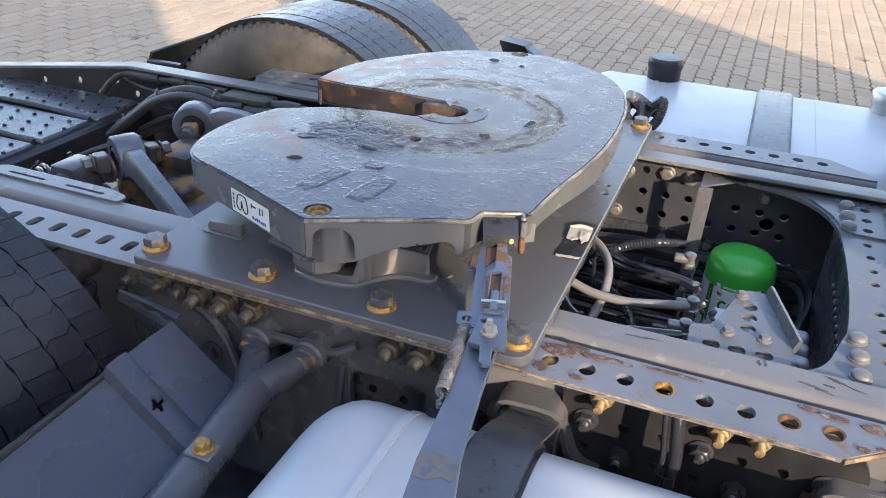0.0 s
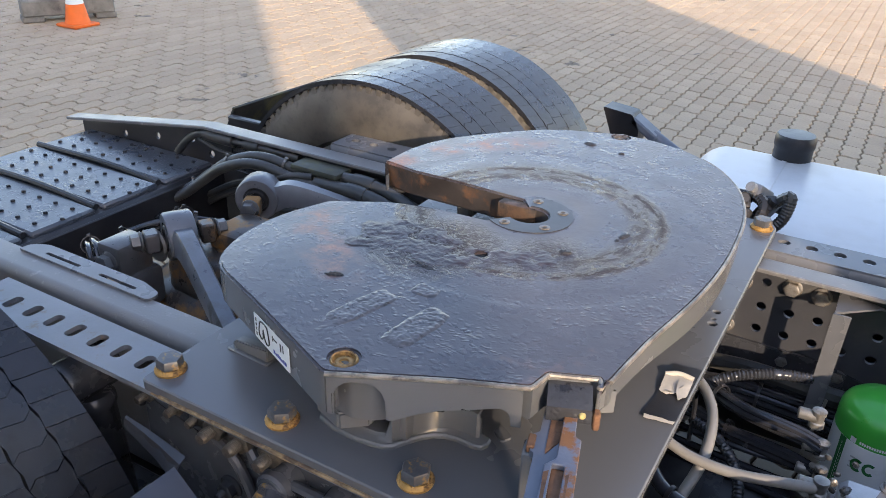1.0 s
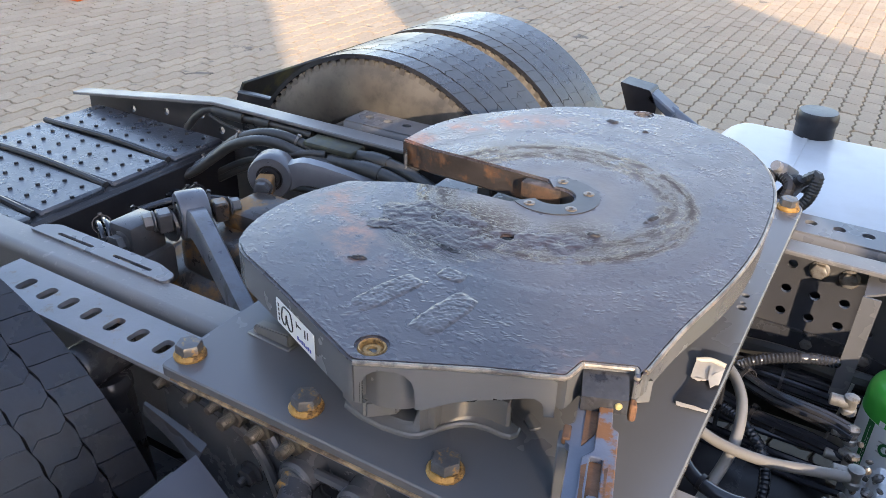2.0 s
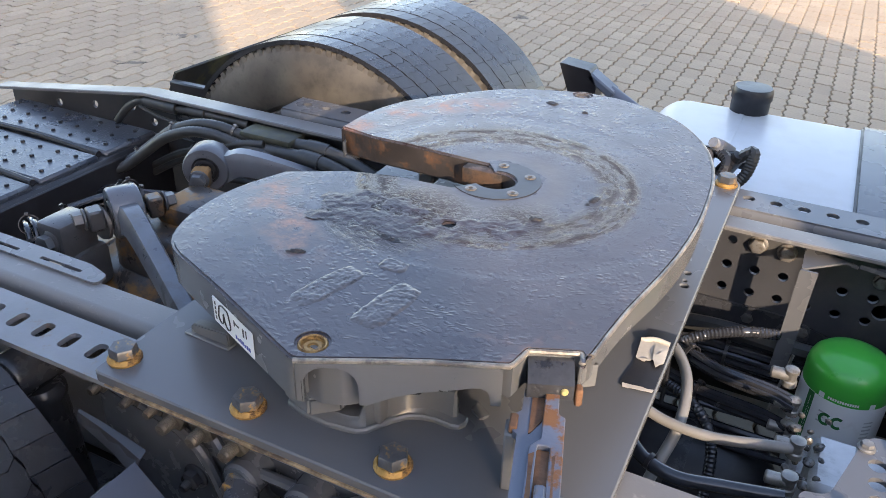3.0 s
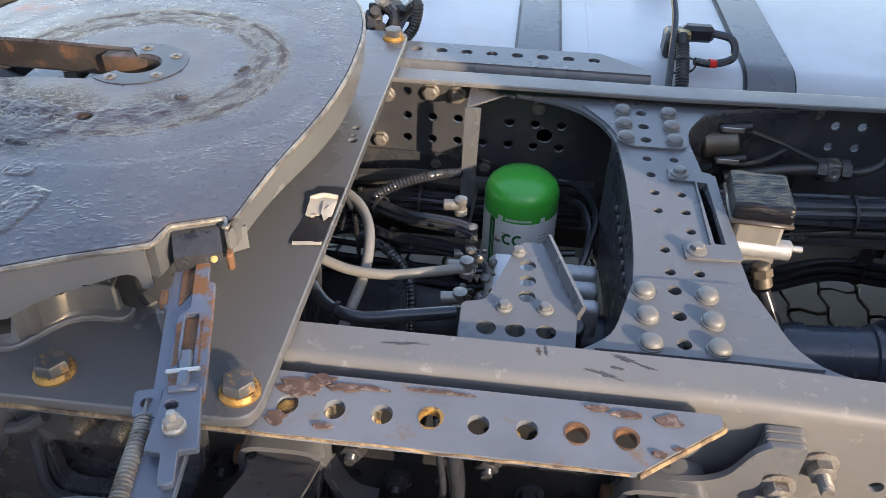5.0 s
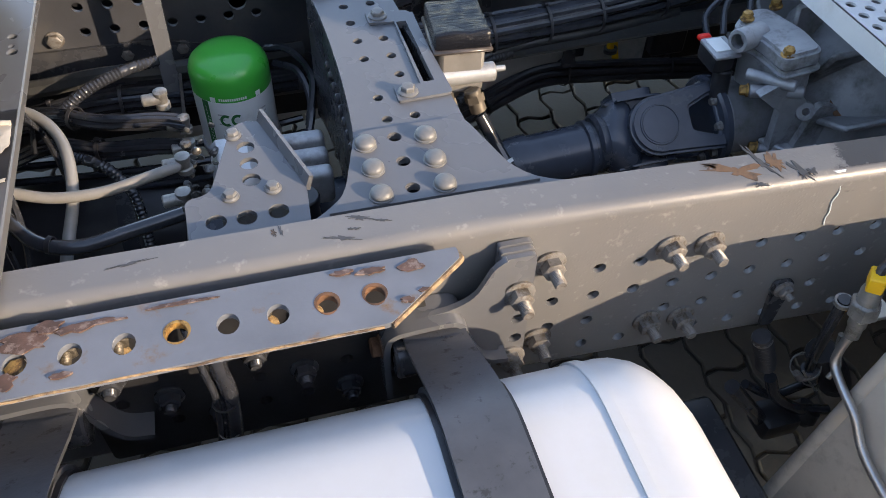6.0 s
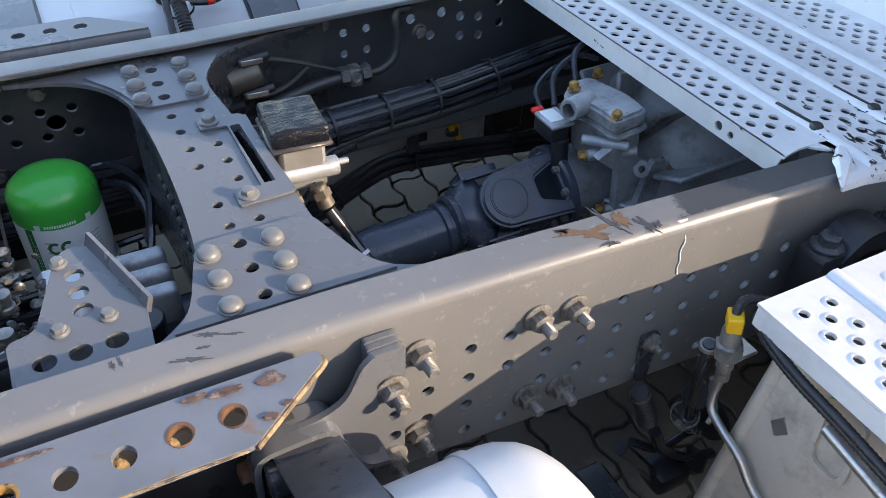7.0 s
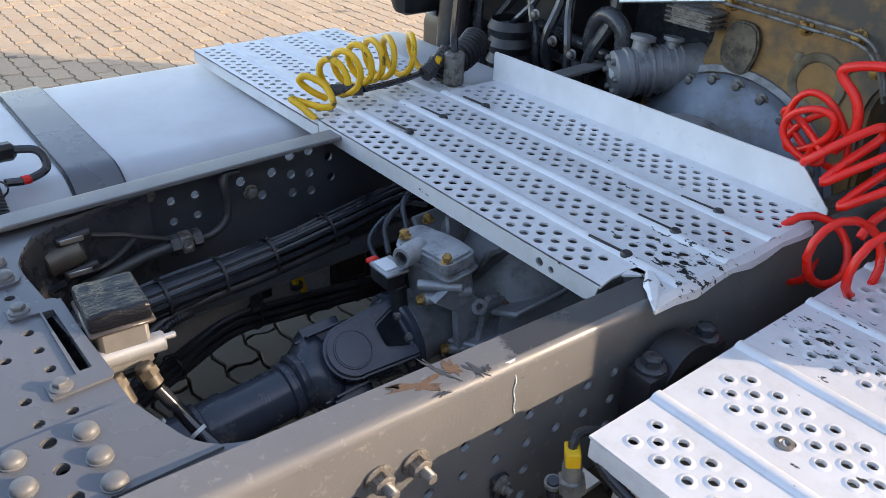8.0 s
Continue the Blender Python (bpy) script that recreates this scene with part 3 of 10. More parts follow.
# doubler plate low inside the rail
bm = bmesh.new()
sheet(bm, rounded([(0.30, 0.69, 0), (1.0, 0.69, 0.02), (0.86, 0.74, 0.05), (0.66, 0.79, 0.03), (0.56, 0.815, 0.02), (0.30, 0.815, 0)]), [oval(0.43 + 0.055 * i, 0.765, 0.008) for i in range(5)], 0.0, 0.006)
for v in bm.verts:
    x, z, d = v.co
    v.co = (x, rail_out(x) - 0.0105 - d, z)
part("doubler_plate", bm, DARK, rail_far)

# ---- perforated angles that carry the mounting plate ----


def mounting_angle(side, x0, x1, holes, label, material, worn=False):
    bm = bmesh.new()
    yi, yo = 0.423, 0.509
    slant = [(x0 + 0.092, yo, 0.006), (x0, yi + 0.050, 0.006)] if side < 0 else [(x0, yo, 0)]
    out = rounded([(x0, yi, 0), (x1, yi, 0.004), (x1, yi + 0.016, 0.004), (x1 - 0.092, yo, 0.006)] + slant, 2)
    leg = 0.91 if side > 0 else 0.962
    sheet(bm, out, holes, 0.990, 0.998)
    rows = [[(x, y, z) for y, z in ((yi, 0.994), (yi - 0.006, 0.986), (yi - 0.008, leg), (yi, leg), (yi + 0.002, 0.984), (yi + 0.008, 0.9895))] for x in (x0, x1)]
    vs = [[bm.verts.new(p) for p in row] for row in rows]
    for i in range(6):
        j = (i + 1) % 6
        bm.faces.new((vs[0][i], vs[0][j], vs[1][j], vs[1][i]))
    bm.faces.new(vs[0][::-1]), bm.faces.new(vs[1])
    for v in bm.verts:
        v.co.y *= side
    ob = thing("mounting_angle", ((x0 + x1) / 2, side * 0.46, 0.91), label, "mounting bracket", "perforated mounting angles")
    part("angle", bm, material, ob)
    return ob


hole_x = [0.447 + 0.0502 * k for k in range(8)]
angle_near = mounting_angle(-1, -0.643, 0.90, [oval(x, 0.470, 0.0115, 0.0135, 16) for x in hole_x] + [rounded([(-0.2605 - 0.0505 * k + a, 0.467 + b, 0.0095) for a, b in ((-0.0100, -0.0165), (0.0100, -0.0165), (0.0100, 0.0165), (-0.0100, 0.0165))], 4) for k in range(7)],
                            "grey perforated steel angle with rusty holes along the frame rail", GREY_RUST)
angle_far = mounting_angle(1, -0.62, 0.905, [oval(x, 0.472, 0.0115, 0.0115, 16) for x in hole_x] + [oval(-0.307 - 0.0545 * k, 0.472, 0.012, 0.011, 16) for k in range(6)],
                           "grey perforated steel angle beside the far fuel tank", GREY)
bolt_0 = None
for x in (-0.10, 0.06, 0.20, 0.57, 0.72):
    if bolt_0 is None:
        bolt_0 = part("bolt", hex_bolt(bmesh.new(), None, 0.022, 0.013, 0.015), NUT, angle_far)
        bolt_0.matrix_basis = along((x, 0.412, 0.94), (x, 1.0, 0.94))
    else:
        repeat(bolt_0, along((x, 0.412, 0.94), (x, 1.0, 0.94)))
part("rusty_edge", tube(bmesh.new(), [(0.808 + 0.092 * t, -0.509 + 0.070 * t, 0.9925) for t in (0.0, 0.2, 0.4, 0.6, 0.8, 1.0)] + [(0.9005, -0.430, 0.9925)], 0.0042, 6), LIPRUST, angle_near, "pale rusty edge")
# rusty rims of the holes
for k in (3, 6, 7):
    bm = bmesh.new()
    # a rusty crescent on the upper lip, running down the bore
    cut, lip = oval(hole_x[k], -0.470, 0.0112, 0.0132, 24), oval(hole_x[k] + 0.0005, -0.467, 0.0136, 0.0140, 24)
    sheet(bm, lip, [cut], 0.9975, 0.9986)
    lathe(bm, [(0.0108, 0.0), (0.0108, 0.0078), (0.0114, 0.0078), (0.0114, 0.0)], pose(hole_x[k], -0.470, 0.9902) @ Matrix.Diagonal((1, 1.17, 1, 1)), 20)
    part("rusted_rim", bm, ZINC if k == 3 else RUST, angle_near, "rusted rim")
# short slotted plate on top of the near rail, towards the rear
bm = bmesh.new()
slot = lambda x: rounded([(x - 0.045, -0.339, 0.004), (x + 0.045, -0.339, 0.004), (x + 0.045, -0.332, 0.004), (x - 0.045, -0.332, 0.004)], 2)
sheet(bm, rounded([(-0.72, -0.350, 0), (-0.39, -0.350, 0.01), (-0.39, -0.325, 0.015), (-0.44, -0.312, 0.01), (-0.69, -0.312, 0.01), (-0.72, -0.33, 0.01)]), [slot(-0.62), slot(-0.48)], 0.9955, 1.0)
tagged(single("slotted_plate", bm, GREY, "grey slotted steel plate lying on the rail flange", "plate"))

# ---- fifth wheel mounting plate ----
PT = 1.015
plate = thing("mounting_plate", (0.1, 0.0, 1.0), "flat grey steel mounting plate bolted across both frame rails", "mounting plate")
bm = bmesh.new()
sheet(bm, rounded([(-0.216, -0.512, 0.012), (0.426, -0.512, 0.03), (0.426, 0.512, 0.03), (-0.216, 0.512, 0.012)]),
      [oval(0.405, 0.06, 0.006), oval(0.402, 0.10, 0.005), oval(0.403, 0.075, 0.0025)], 1.0005, PT)
bmesh.ops.bevel(bm, geom=[e for e in bm.edges if e.calc_face_angle(0) > 1.2 and min(v.co.z for v in e.verts) > PT - 1e-4], offset=0.002, segments=1, affect="EDGES")
part("plate", bm, MOUNT, plate)
first = None
for sy in (-1, 1):
    for x in (-0.197, 0.001, 0.199, 0.40):
        m = pose(x, sy * 0.475, PT, 0, 0, random.uniform(0, 60))
        if first is None:
            first = part("bolt", lathe(bmesh.new(), [(0, 0), (0.0218, 0), (0.0222, 0.003), (0.0185, 0.0075), (0.0, 0.008)], None, 20), ZINC, plate, "rusty yellow flange bolt")
            a = 0.0182
            sub("hexagon_head", lathe(bmesh.new(), [(a, 0.006), (a, 0.0180), (a * 0.9, 0.0205), (0, 0.0210)], None, 6), OLD_BOLT, first)
            first.matrix_basis = m
        else:
            repeat(first, m)
wedge = bmesh.new()
sheet(wedge, [(-0.033, 0.0), (0.034, 0.0), (0.034, 0.021), (-0.027, 0.015), (-0.033, 0.009)], [], -0.008, 0.008, pose(-0.127, -0.387, PT + 0.003, 0, 0, -3) @ XZ)
bmesh.ops.bevel(wedge, geom=[e for e in wedge.edges if e.is_manifold and e.calc_face_angle(0) > 1.2], offset=0.002, segments=2, affect="EDGES")
box(wedge, -0.040, 0.038, -0.013, 0.011, 0.0, 0.0035, 0.0015, pose(-0.128, -0.387, PT, 0, 0, -3))
part("stop_block", wedge, CAST, plate)
# weld bead and rust along the plate's near edge
bm = bmesh.new()
tube(bm, [(-0.18 + 0.05 * i, -0.5125 - random.uniform(0, 0.001), 1.0005) for i in range(13)], 0.0028, 6, 6)
part("weld_bead", bm, LIPRUST, plate, "rusty weld bead")

# torn sticker on the plate
stick = thing("torn_sticker", (0.40, -0.15, PT), "torn dark sticker with curled cream backing paper", "sticker")
bm = bmesh.new()
sheet(bm, [(0.386, -0.082), (0.424, -0.079), (0.4235, -0.215), (0.386, -0.221), (0.381, -0.214), (0.386, -0.17)], [], PT + 0.0006, PT + 0.0022)
part("foil", bm, BLACK, stick)
for name, mat_, pts, z in (("backing_paper", PAPER, [(0.383, -0.118), (0.402, -0.112), (0.4205, -0.115), (0.4225, -0.158), (0.414, -0.168), (0.407, -0.155), (0.396, -0.163), (0.386, -0.158)], 0.007), ("paper_rim", PAPER, [(0.384, -0.217), (0.4235, -0.214), (0.4225, -0.219), (0.386, -0.225)], 0.002)):
    bm = bmesh.new()
    sheet(bm, pts, [], PT + 0.0026, PT + 0.0032)
    bmesh.ops.subdivide_edges(bm, edges=bm.edges, cuts=4)
    for v in bm.verts:
        v.co.z += z * abs(noise.noise(Vector((v.co.x * 75, v.co.y * 75, 0.4))) + 0.5 * noise.noise(Vector((v.co.x * 190, v.co.y * 190, 2.4))))
    part(name, bm, mat_, stick)
bm = bmesh.new()
tube(bm, [(0.383, -0.118, PT + 0.005), (0.40, -0.112, PT + 0.008), (0.4205, -0.112, PT + 0.006)], 0.0035, 8)
part("paper_curl", bm, PAPER, stick)

# ---- fifth wheel coupling ----
FT = FACE  # top of the coupling plate
KX = 0.105  # king pin
wheel5 = thing("fifth_wheel_coupling", (0.1, 0.0, PT), "greasy grey fifth wheel coupling with open throat and pull handle", "fifth wheel")


def arc(cx, cy, r, a0, a1, n):
    return [(cx + r * math.cos(radians(a0 + (a1 - a0) * i / n)), cy + r * math.sin(radians(a0 + (a1 - a0) * i / n))) for i in range(n + 1)]


half = rounded([(0.366, -0.362, 0.006), (0.358, -0.346, 0.004), (0.305, -0.369, 0.004), (0.300, -0.402, 0.006), (0.214, -0.440, 0.03), (0.093, -0.503, 0.010), (-0.03, -0.449, 0.02), (-0.207, -0.370, 0.05), (-0.243, -0.290, 0.06), (-0.243, -0.19, 0.05), (-0.205, -0.108, 0.0)], 4)
front = [tuple(p[:2]) for p in smooth_path([(x, y, 0) for x, y in ((0.369, -0.345), (0.379, -0.25), (0.400, -0.12), (0.410, -0.01), (0.409, 0.10), (0.398, 0.21), (0.366, 0.315), (0.308, 0.405), (0.235, 0.462), (0.16, 0.488))], 4)]
near_out = half
far_out = rounded([(-0.237, 0.101, 0.004), (-0.240, 0.19, 0.04), (-0.212, 0.275, 0.05), (-0.135, 0.355, 0.05), (-0.03, 0.445, 0.05), (0.098, 0.490, 0.0)], 4)
tip = half[-1]
throat = [(-0.11, -0.068), (-0.02, -0.052), (0.055, -0.047)] + arc(KX, 0.006, 0.032, -118, 118, 12) + [(0.07, 0.060), (0.04, 0.061), (-0.06, 0.066), (-0.157, 0.078)]
ring = near_out + throat + far_out + list(reversed(front))


def drop(x):
    """The rear lobes run down a little as a lead-in."""
    return -0.012 * max(0.0, (-0.06 - x) / 0.18) ** 1.2


bm = bmesh.new()
sheet(bm, ring, [oval(KX, -0.155, 0.010), oval(0.097, -0.469, 0.0172, n=18), oval(0.097, 0.469, 0.0172, n=18)], FT - 0.008, FT)
bmesh.ops.subdivide_edges(bm, edges=[e for e in bm.edges if e.calc_length() > 0.06], cuts=2)
for v in bm.verts:
    v.co.z += drop(v.co.x)
bmesh.ops.bevel(bm, geom=[e for e in bm.edges if e.is_manifold and e.calc_face_angle(0) > 1.1 and min(v.co.z for v in e.verts) > FT - 0.016], offset=0.003, segments=2, affect="EDGES")
part("coupling_plate", bm, COUPLING, wheel5)


def skirt_depth(x, y):
    """How far the cast rim hangs below the top."""
    d = 0.050
    if abs(y) > 0.30 and x < 0.06:
        d = 0.058
    if abs(y) > 0.42:
        d = 0.062
    if 0.14 < x < 0.29 and y > 0.34:
        d = 0.040
    if x > 0.36:
        d = 0.048 + 0.01 * math.cos(9 * y)
    return d


def skirt(path, name, material, depth=None, inset=0.022):
    b = bmesh.new()
    rows = []
    n = len(path)
    for i, (x, y) in enumerate(path):
        a, c = Vector(path[max(0, i - 1)]), Vector(path[min(n - 1, i + 1)])
        t = (c - a).normalized()
        nx, ny = -t.y, t.x  # inward for a path that runs clockwise seen from above is flipped below
        d = depth or skirt_depth(x, y)
        z = FT + drop(x)
        s = 1 if (nx * (0.08 - x) + ny * (0.0 - y)) > 0 else -1
        if depth:
            s = 1 if ny * y > 0 or abs(y) < 1e-6 else -1
        ix, iy = x + s * nx * inset, y + s * ny * inset
        rows.append([b.verts.new(p) for p in ((x, y, z - 0.004), (x, y, z - d + 0.004), (x + s * nx * 0.004, y + s * ny * 0.004, z - d), (ix, iy, z - d), (ix, iy, z - 0.02))])
    for a, c in zip(rows, rows[1:]):
        for k in range(4):
            b.faces.new((a[k], a[k + 1], c[k + 1], c[k]))
    b.faces.new(rows[0]), b.faces.new(rows[-1][::-1])
    return part(name, b, material, wheel5)


THROAT = plain("greasy_rusty_wall", (0.035, 0.03, 0.028), 0.33, 0.0, 0.4, 18.0, (0.12, 0.06, 0.03), (0.54, 0.64), 14.0, 0.7, 140.0, 0.5)
skirt(far_out, "rim", CAST)
apron_a, apron_b = Vector((0.093, -0.503)), Vector((0.300, -0.402))
turn_at = [i for i, p in enumerate(half) if (Vector(p) - apron_b).length < 0.006]
corner_at = min(range(len(half)), key=lambda i: (Vector(half[i]) - apron_a).length)
skirt(half[:turn_at[0] + 1], "rim", CAST)
skirt(half[corner_at:], "rim", CAST)


def apron(line, outline, name, thick=0.013):
    """A cast wall that follows a line in plan, cut to an outline of (distance along it, height)."""
    b = bmesh.new()
    sheet(b, outline, [], 0.0, thick)
    total = sum((Vector(q) - Vector(p)).length for p, q in zip(line, line[1:]))
    for k in range(1, 22):
        geom = list(b.verts) + list(b.edges) + list(b.faces)
        bmesh.ops.bisect_plane(b, geom=geom, plane_co=(total * k / 22, 0, 0), plane_no=(1, 0, 0))
    bmesh.ops.bevel(b, geom=[e for e in b.edges if e.is_manifold and e.calc_face_angle(0) > 1.1 and max(v.co.z for v in e.verts) < 1e-4 and min(v.co.y for v in e.verts) < FT - 0.01], offset=0.0022, segments=2, affect="EDGES")
    for v in b.verts:
        left = max(0.0, min(total - 1e-6, v.co.x))
        for p, q in zip(line, line[1:]):
            p, q = Vector(p), Vector(q)
            if left <= (q - p).length:
                break
            left -= (q - p).length
        d = (q - p).normalized()
        at = p + d * left + Vector((-d.y, d.x)) * v.co.z
        v.co = Vector((at.x, at.y, v.co.y))
    return part(name, b, CAST, wheel5)


apron([tuple(p) for p in reversed(half[turn_at[-1]:corner_at + 1])],
      [(0.0, 1.136), (0.0, 1.082), (0.010, 1.082), (0.010, 1.112), (0.0145, 1.121), (0.022, 1.1265), (0.034, 1.129), (0.046, 1.128), (0.057, 1.123), (0.0645, 1.115), (0.068, 1.104), (0.069, 1.078),
       (0.076, 1.077), (0.090, 1.083), (0.108, 1.090), (0.134, 1.096), (0.165, 1.101), (0.190, 1.106), (0.199, 1.106), (0.206, 1.102), (0.2085, 1.096), (0.2105, 1.083), (0.2215, 1.083), (0.2215, 1.136)], "apron")
skirt(list(reversed(front)), "rim", CAST)
skirt([tip] + [p for p in throat if p[1] <= 0.006], "throat_wall", THROAT, 0.050, 0.012)
skirt([p for p in throat if p[1] >= 0.006] + [(-0.237, 0.101)], "throat_wall", THROAT, 0.050, 0.012)
# hardened lock jaw beside the pin
bm = bmesh.new()
box(bm, 0.035, 0.104, 0.034, 0.058, FT - 0.032, FT - 0.003, 0.003, None, 2)
part("lock_jaw", bm, plain("brown_worn_jaw", (0.085, 0.052, 0.034), 0.45, 0.1, 0.4, 30.0, (0.035, 0.028, 0.025), (0.48, 0.6), 26.0), wheel5, "worn brown lock jaw")
# wear ring with countersunk screws
bm = bmesh.new()
sheet(bm, arc(KX, 0.010, 0.070, -128, 110, 28) + arc(KX, 0.008, 0.034, 110, -128, 20), [], FT - 0.002, FT + 0.0012)
part("wear_ring", bm, plain("wet_wear_ring", (0.04, 0.04, 0.043), 0.32, 0.3, 0.2, 20.0), wheel5, "dark steel wear ring")
first = None
for a in (-112, -40, 36, 100):
    m = pose(KX + 0.054 * math.cos(radians(a)), 0.010 + 0.054 * math.sin(radians(a)), FT + 0.0012)
    if first is None:
        first = part("screw", lathe(bmesh.new(), [(0.0035, 0.0002), (0.0035, 0.0012), (0.006, 0.0016), (0.0085, 0.0012), (0.009, 0)], None, 16), NUT, wheel5, "steel countersunk screw")
        first.matrix_basis = m
    else:
        repeat(first, m)
GREASE = plain("dried_grease", (0.085, 0.082, 0.088), 0.3, 0.0, 0.3, 40.0, (0.024, 0.022, 0.022), (0.58, 0.64), 40.0, 0.35, 170.0, 0.3)
# pins in the corners
PIN = plain("yellow_rusty_pin", (0.34, 0.20, 0.07), 0.6, 0.1, 0.35, 90.0, (0.07, 0.04, 0.02), (0.5, 0.62), 70.0, 0.7, 200.0, 0.3)
for sy in (-1, 1):
    bm = lathe(bmesh.new(), [(0.0170, -0.020), (0.0170, -0.003), (0.0155, -0.001), (0.0140, -0.002), (0.0138, -0.008), (0.0115, -0.0085), (0.010, -0.0055), (0.0075, -0.005), (0.006, -0.0055), (0.0055, -0.009), (0, -0.0092)], pose(0.097, sy * 0.469, FT), 20)
    part("pivot_pin", bm, PIN if sy < 0 else GREASE, wheel5, "rusty pivot pin" if sy < 0 else "grease-filled pivot pin")
    # pedestal below each side: a cast ear under the pin, whose two faces meet in an upright edge
    bm = bmesh.new()
    outline = [(0.050, sy * 0.462), (0.104, sy * 0.470), (0.129, sy * 0.461), (0.148, sy * 0.444), (0.150, sy * 0.36), (0.045, sy * 0.36)]
    sheet(bm, rounded([(x, y, 0.004) for x, y in outline], 3), [], PT + 0.046, FT - 0.0085)
    part("ear", bm, CAST, wheel5)
    bm = bmesh.new()
    box(bm, 0.045, 0.100, min(sy * 0.43, sy * 0.35), max(sy * 0.43, sy * 0.35), PT + 0.008, PT + 0.05, 0.004, None, 2)
    box(bm, 0.136, 0.160, min(sy * 0.435, sy * 0.35), max(sy * 0.435, sy * 0.35), PT + 0.008, PT + 0.06, 0.004, None, 2)
    part("pedestal", bm, CAST, wheel5)
    # lug that stands out under the ear
    bm = bmesh.new()
    lug = [(0.040, sy * 0.455), (0.087, sy * 0.472), (0.116, sy * 0.446), (0.110, sy * 0.40), (0.04, sy * 0.40)]
    sheet(bm, lug, [], PT + 0.020, PT + 0.045)
    bmesh.ops.bevel(bm, geom=[e for e in bm.edges if e.is_manifold and e.calc_face_angle(0) > 0.5], offset=0.003, segments=2, affect="EDGES")
    part("bearing_lug", bm, CAST, wheel5)
    # foot with a rolled lip, swelling into a web up to the apron and then a lettered block
    bm = bmesh.new()
    rows = []
    for x, y, dx, dy, inset, h in ((-0.046, 0.374, -0.9, 0.2, 0.008, 0.011), (-0.049, 0.386, -0.6, 0.8, 0.008, 0.011), (-0.012, 0.394, 0.0, 1.0, 0.008, 0.011), (0.016, 0.404, -0.4, 0.9, 0.008, 0.012), (0.030, 0.430, -0.8, 0.3, 0.010, 0.014), (0.040, 0.450, -0.4, 0.9, 0.010, 0.015), (0.066, 0.457, 0.0, 1.0, 0.010, 0.015), (0.100, 0.459, 0.0, 1.0, 0.010, 0.014), (0.124, 0.456, 0.1, 1.0, 0.010, 0.013), (0.138, 0.453, 0.3, 1.0, 0.009, 0.016), (0.148, 0.446, 0.7, 0.7, 0.004, 0.045),
                                   (0.156, 0.433, 0.85, 0.5, 0.002, 0.062), (0.166, 0.417, 0.8, 0.6, 0.004, 0.058), (0.178, 0.403, 0.5, 0.85, 0.008, 0.050), (0.192, 0.396, 0.2, 1.0, 0.009, 0.046), (0.208, 0.393, 0.0, 1.0, 0.010, 0.044), (0.228, 0.394, 0.1, 1.0, 0.010, 0.043), (0.238, 0.391, 0.6, 0.8, 0.012, 0.042), (0.243, 0.382, 1.0, 0.2, 0.012, 0.040), (0.242, 0.372, 1.0, -0.1, 0.012, 0.036)):
        n_ = Vector((dx, sy * dy)).normalized()
        prof = ((0.0, 0.0005), (0.0, 0.0045), (0.002, 0.0068), (0.005, 0.0070), (inset, 0.0105), (inset + 0.0015, h - 0.003), (inset + 0.004, h))
        row = [bm.verts.new((x - n_.x * o, sy * y - n_.y * o, PT + z)) for o, z in prof]
        row.append(bm.verts.new((min(x - n_.x * 0.02, 0.225), sy * 0.35, PT + h + 0.004)))
        rows.append(row)
    for q, w in zip(rows, rows[1:]):
        for k in range(len(q) - 1):
            bm.faces.new((q[k], q[k + 1], w[k + 1], w[k]))
    part("foot", bm, CAST, wheel5)
    # raised characters worn past reading on the block
    bm = bmesh.new()
    for k in range(4):
        box(bm, -0.003, 0.003, -0.006, 0.006, 0, 0.002, 0.0008, pose(0.190 + 0.010 * k, sy * 0.372, PT + 0.0465, -6 * sy, 0, 12))
    part("cast_mark", bm, CAST, wheel5)
    part("locating_tab", sheet(bmesh.new(), rounded([(0.236, sy * 0.352, 0.003), (0.252, sy * 0.366, 0.006), (0.262, sy * 0.352, 0.006), (0.240, sy * 0.338, 0.003)], 3), [], PT + 0.0003, PT + 0.004), CAST, wheel5)
# cross ribs under the plate
for x0, x1, y0, y1 in ((0.16, 0.19, -0.36, 0.36), (0.28, 0.30, -0.30, 0.30), (-0.08, -0.05, -0.36, -0.10), (-0.08, -0.05, 0.10, 0.36)):
    bm = box(bmesh.new(), x0, x1, y0, y1, FT - 0.085, FT - 0.029, 0.004)
    part("rib", bm, CAST, wheel5)
# rim rubbed bare along its upper edge
WORN = plain("rubbed_bare_rim", (0.25, 0.225, 0.19), 0.36, 0.2, 0.3, 40.0, (0.11, 0.10, 0.09), (0.47, 0.56), 22.0, 0.4, 160.0, 0.4)
random.seed(77)
for line in ([p for p in half if p[0] > 0.095 and p[1] < -0.3], front[:-6]):
    rim = [(x, y, FT + drop(x) - 0.0031 + random.uniform(-0.0004, 0.0003)) for x, y in (p[:2] for p in line)]
    part("worn_rim", tube(bmesh.new(), rim, 0.0031, 8, 2), WORN, wheel5, "rubbed bare rim")
# old grease: thin torn smear beside the king pin throat, crumbs of it, and lumpy pads on the near side
CRUMB = plain("dried_black_grease", (0.022, 0.02, 0.021), 0.5, 0.0, 0.3, 80.0, (0.06, 0.055, 0.055), (0.52, 0.66), 120.0, 0.6, 260.0, 0.6)
SMEAR = plain("black_bearing_grease", (0.034, 0.023, 0.027), 0.36, 0.0, 0.3, 80.0, (0.07, 0.055, 0.056), (0.52, 0.66), 90.0, 0.45, 260.0, 0.7)


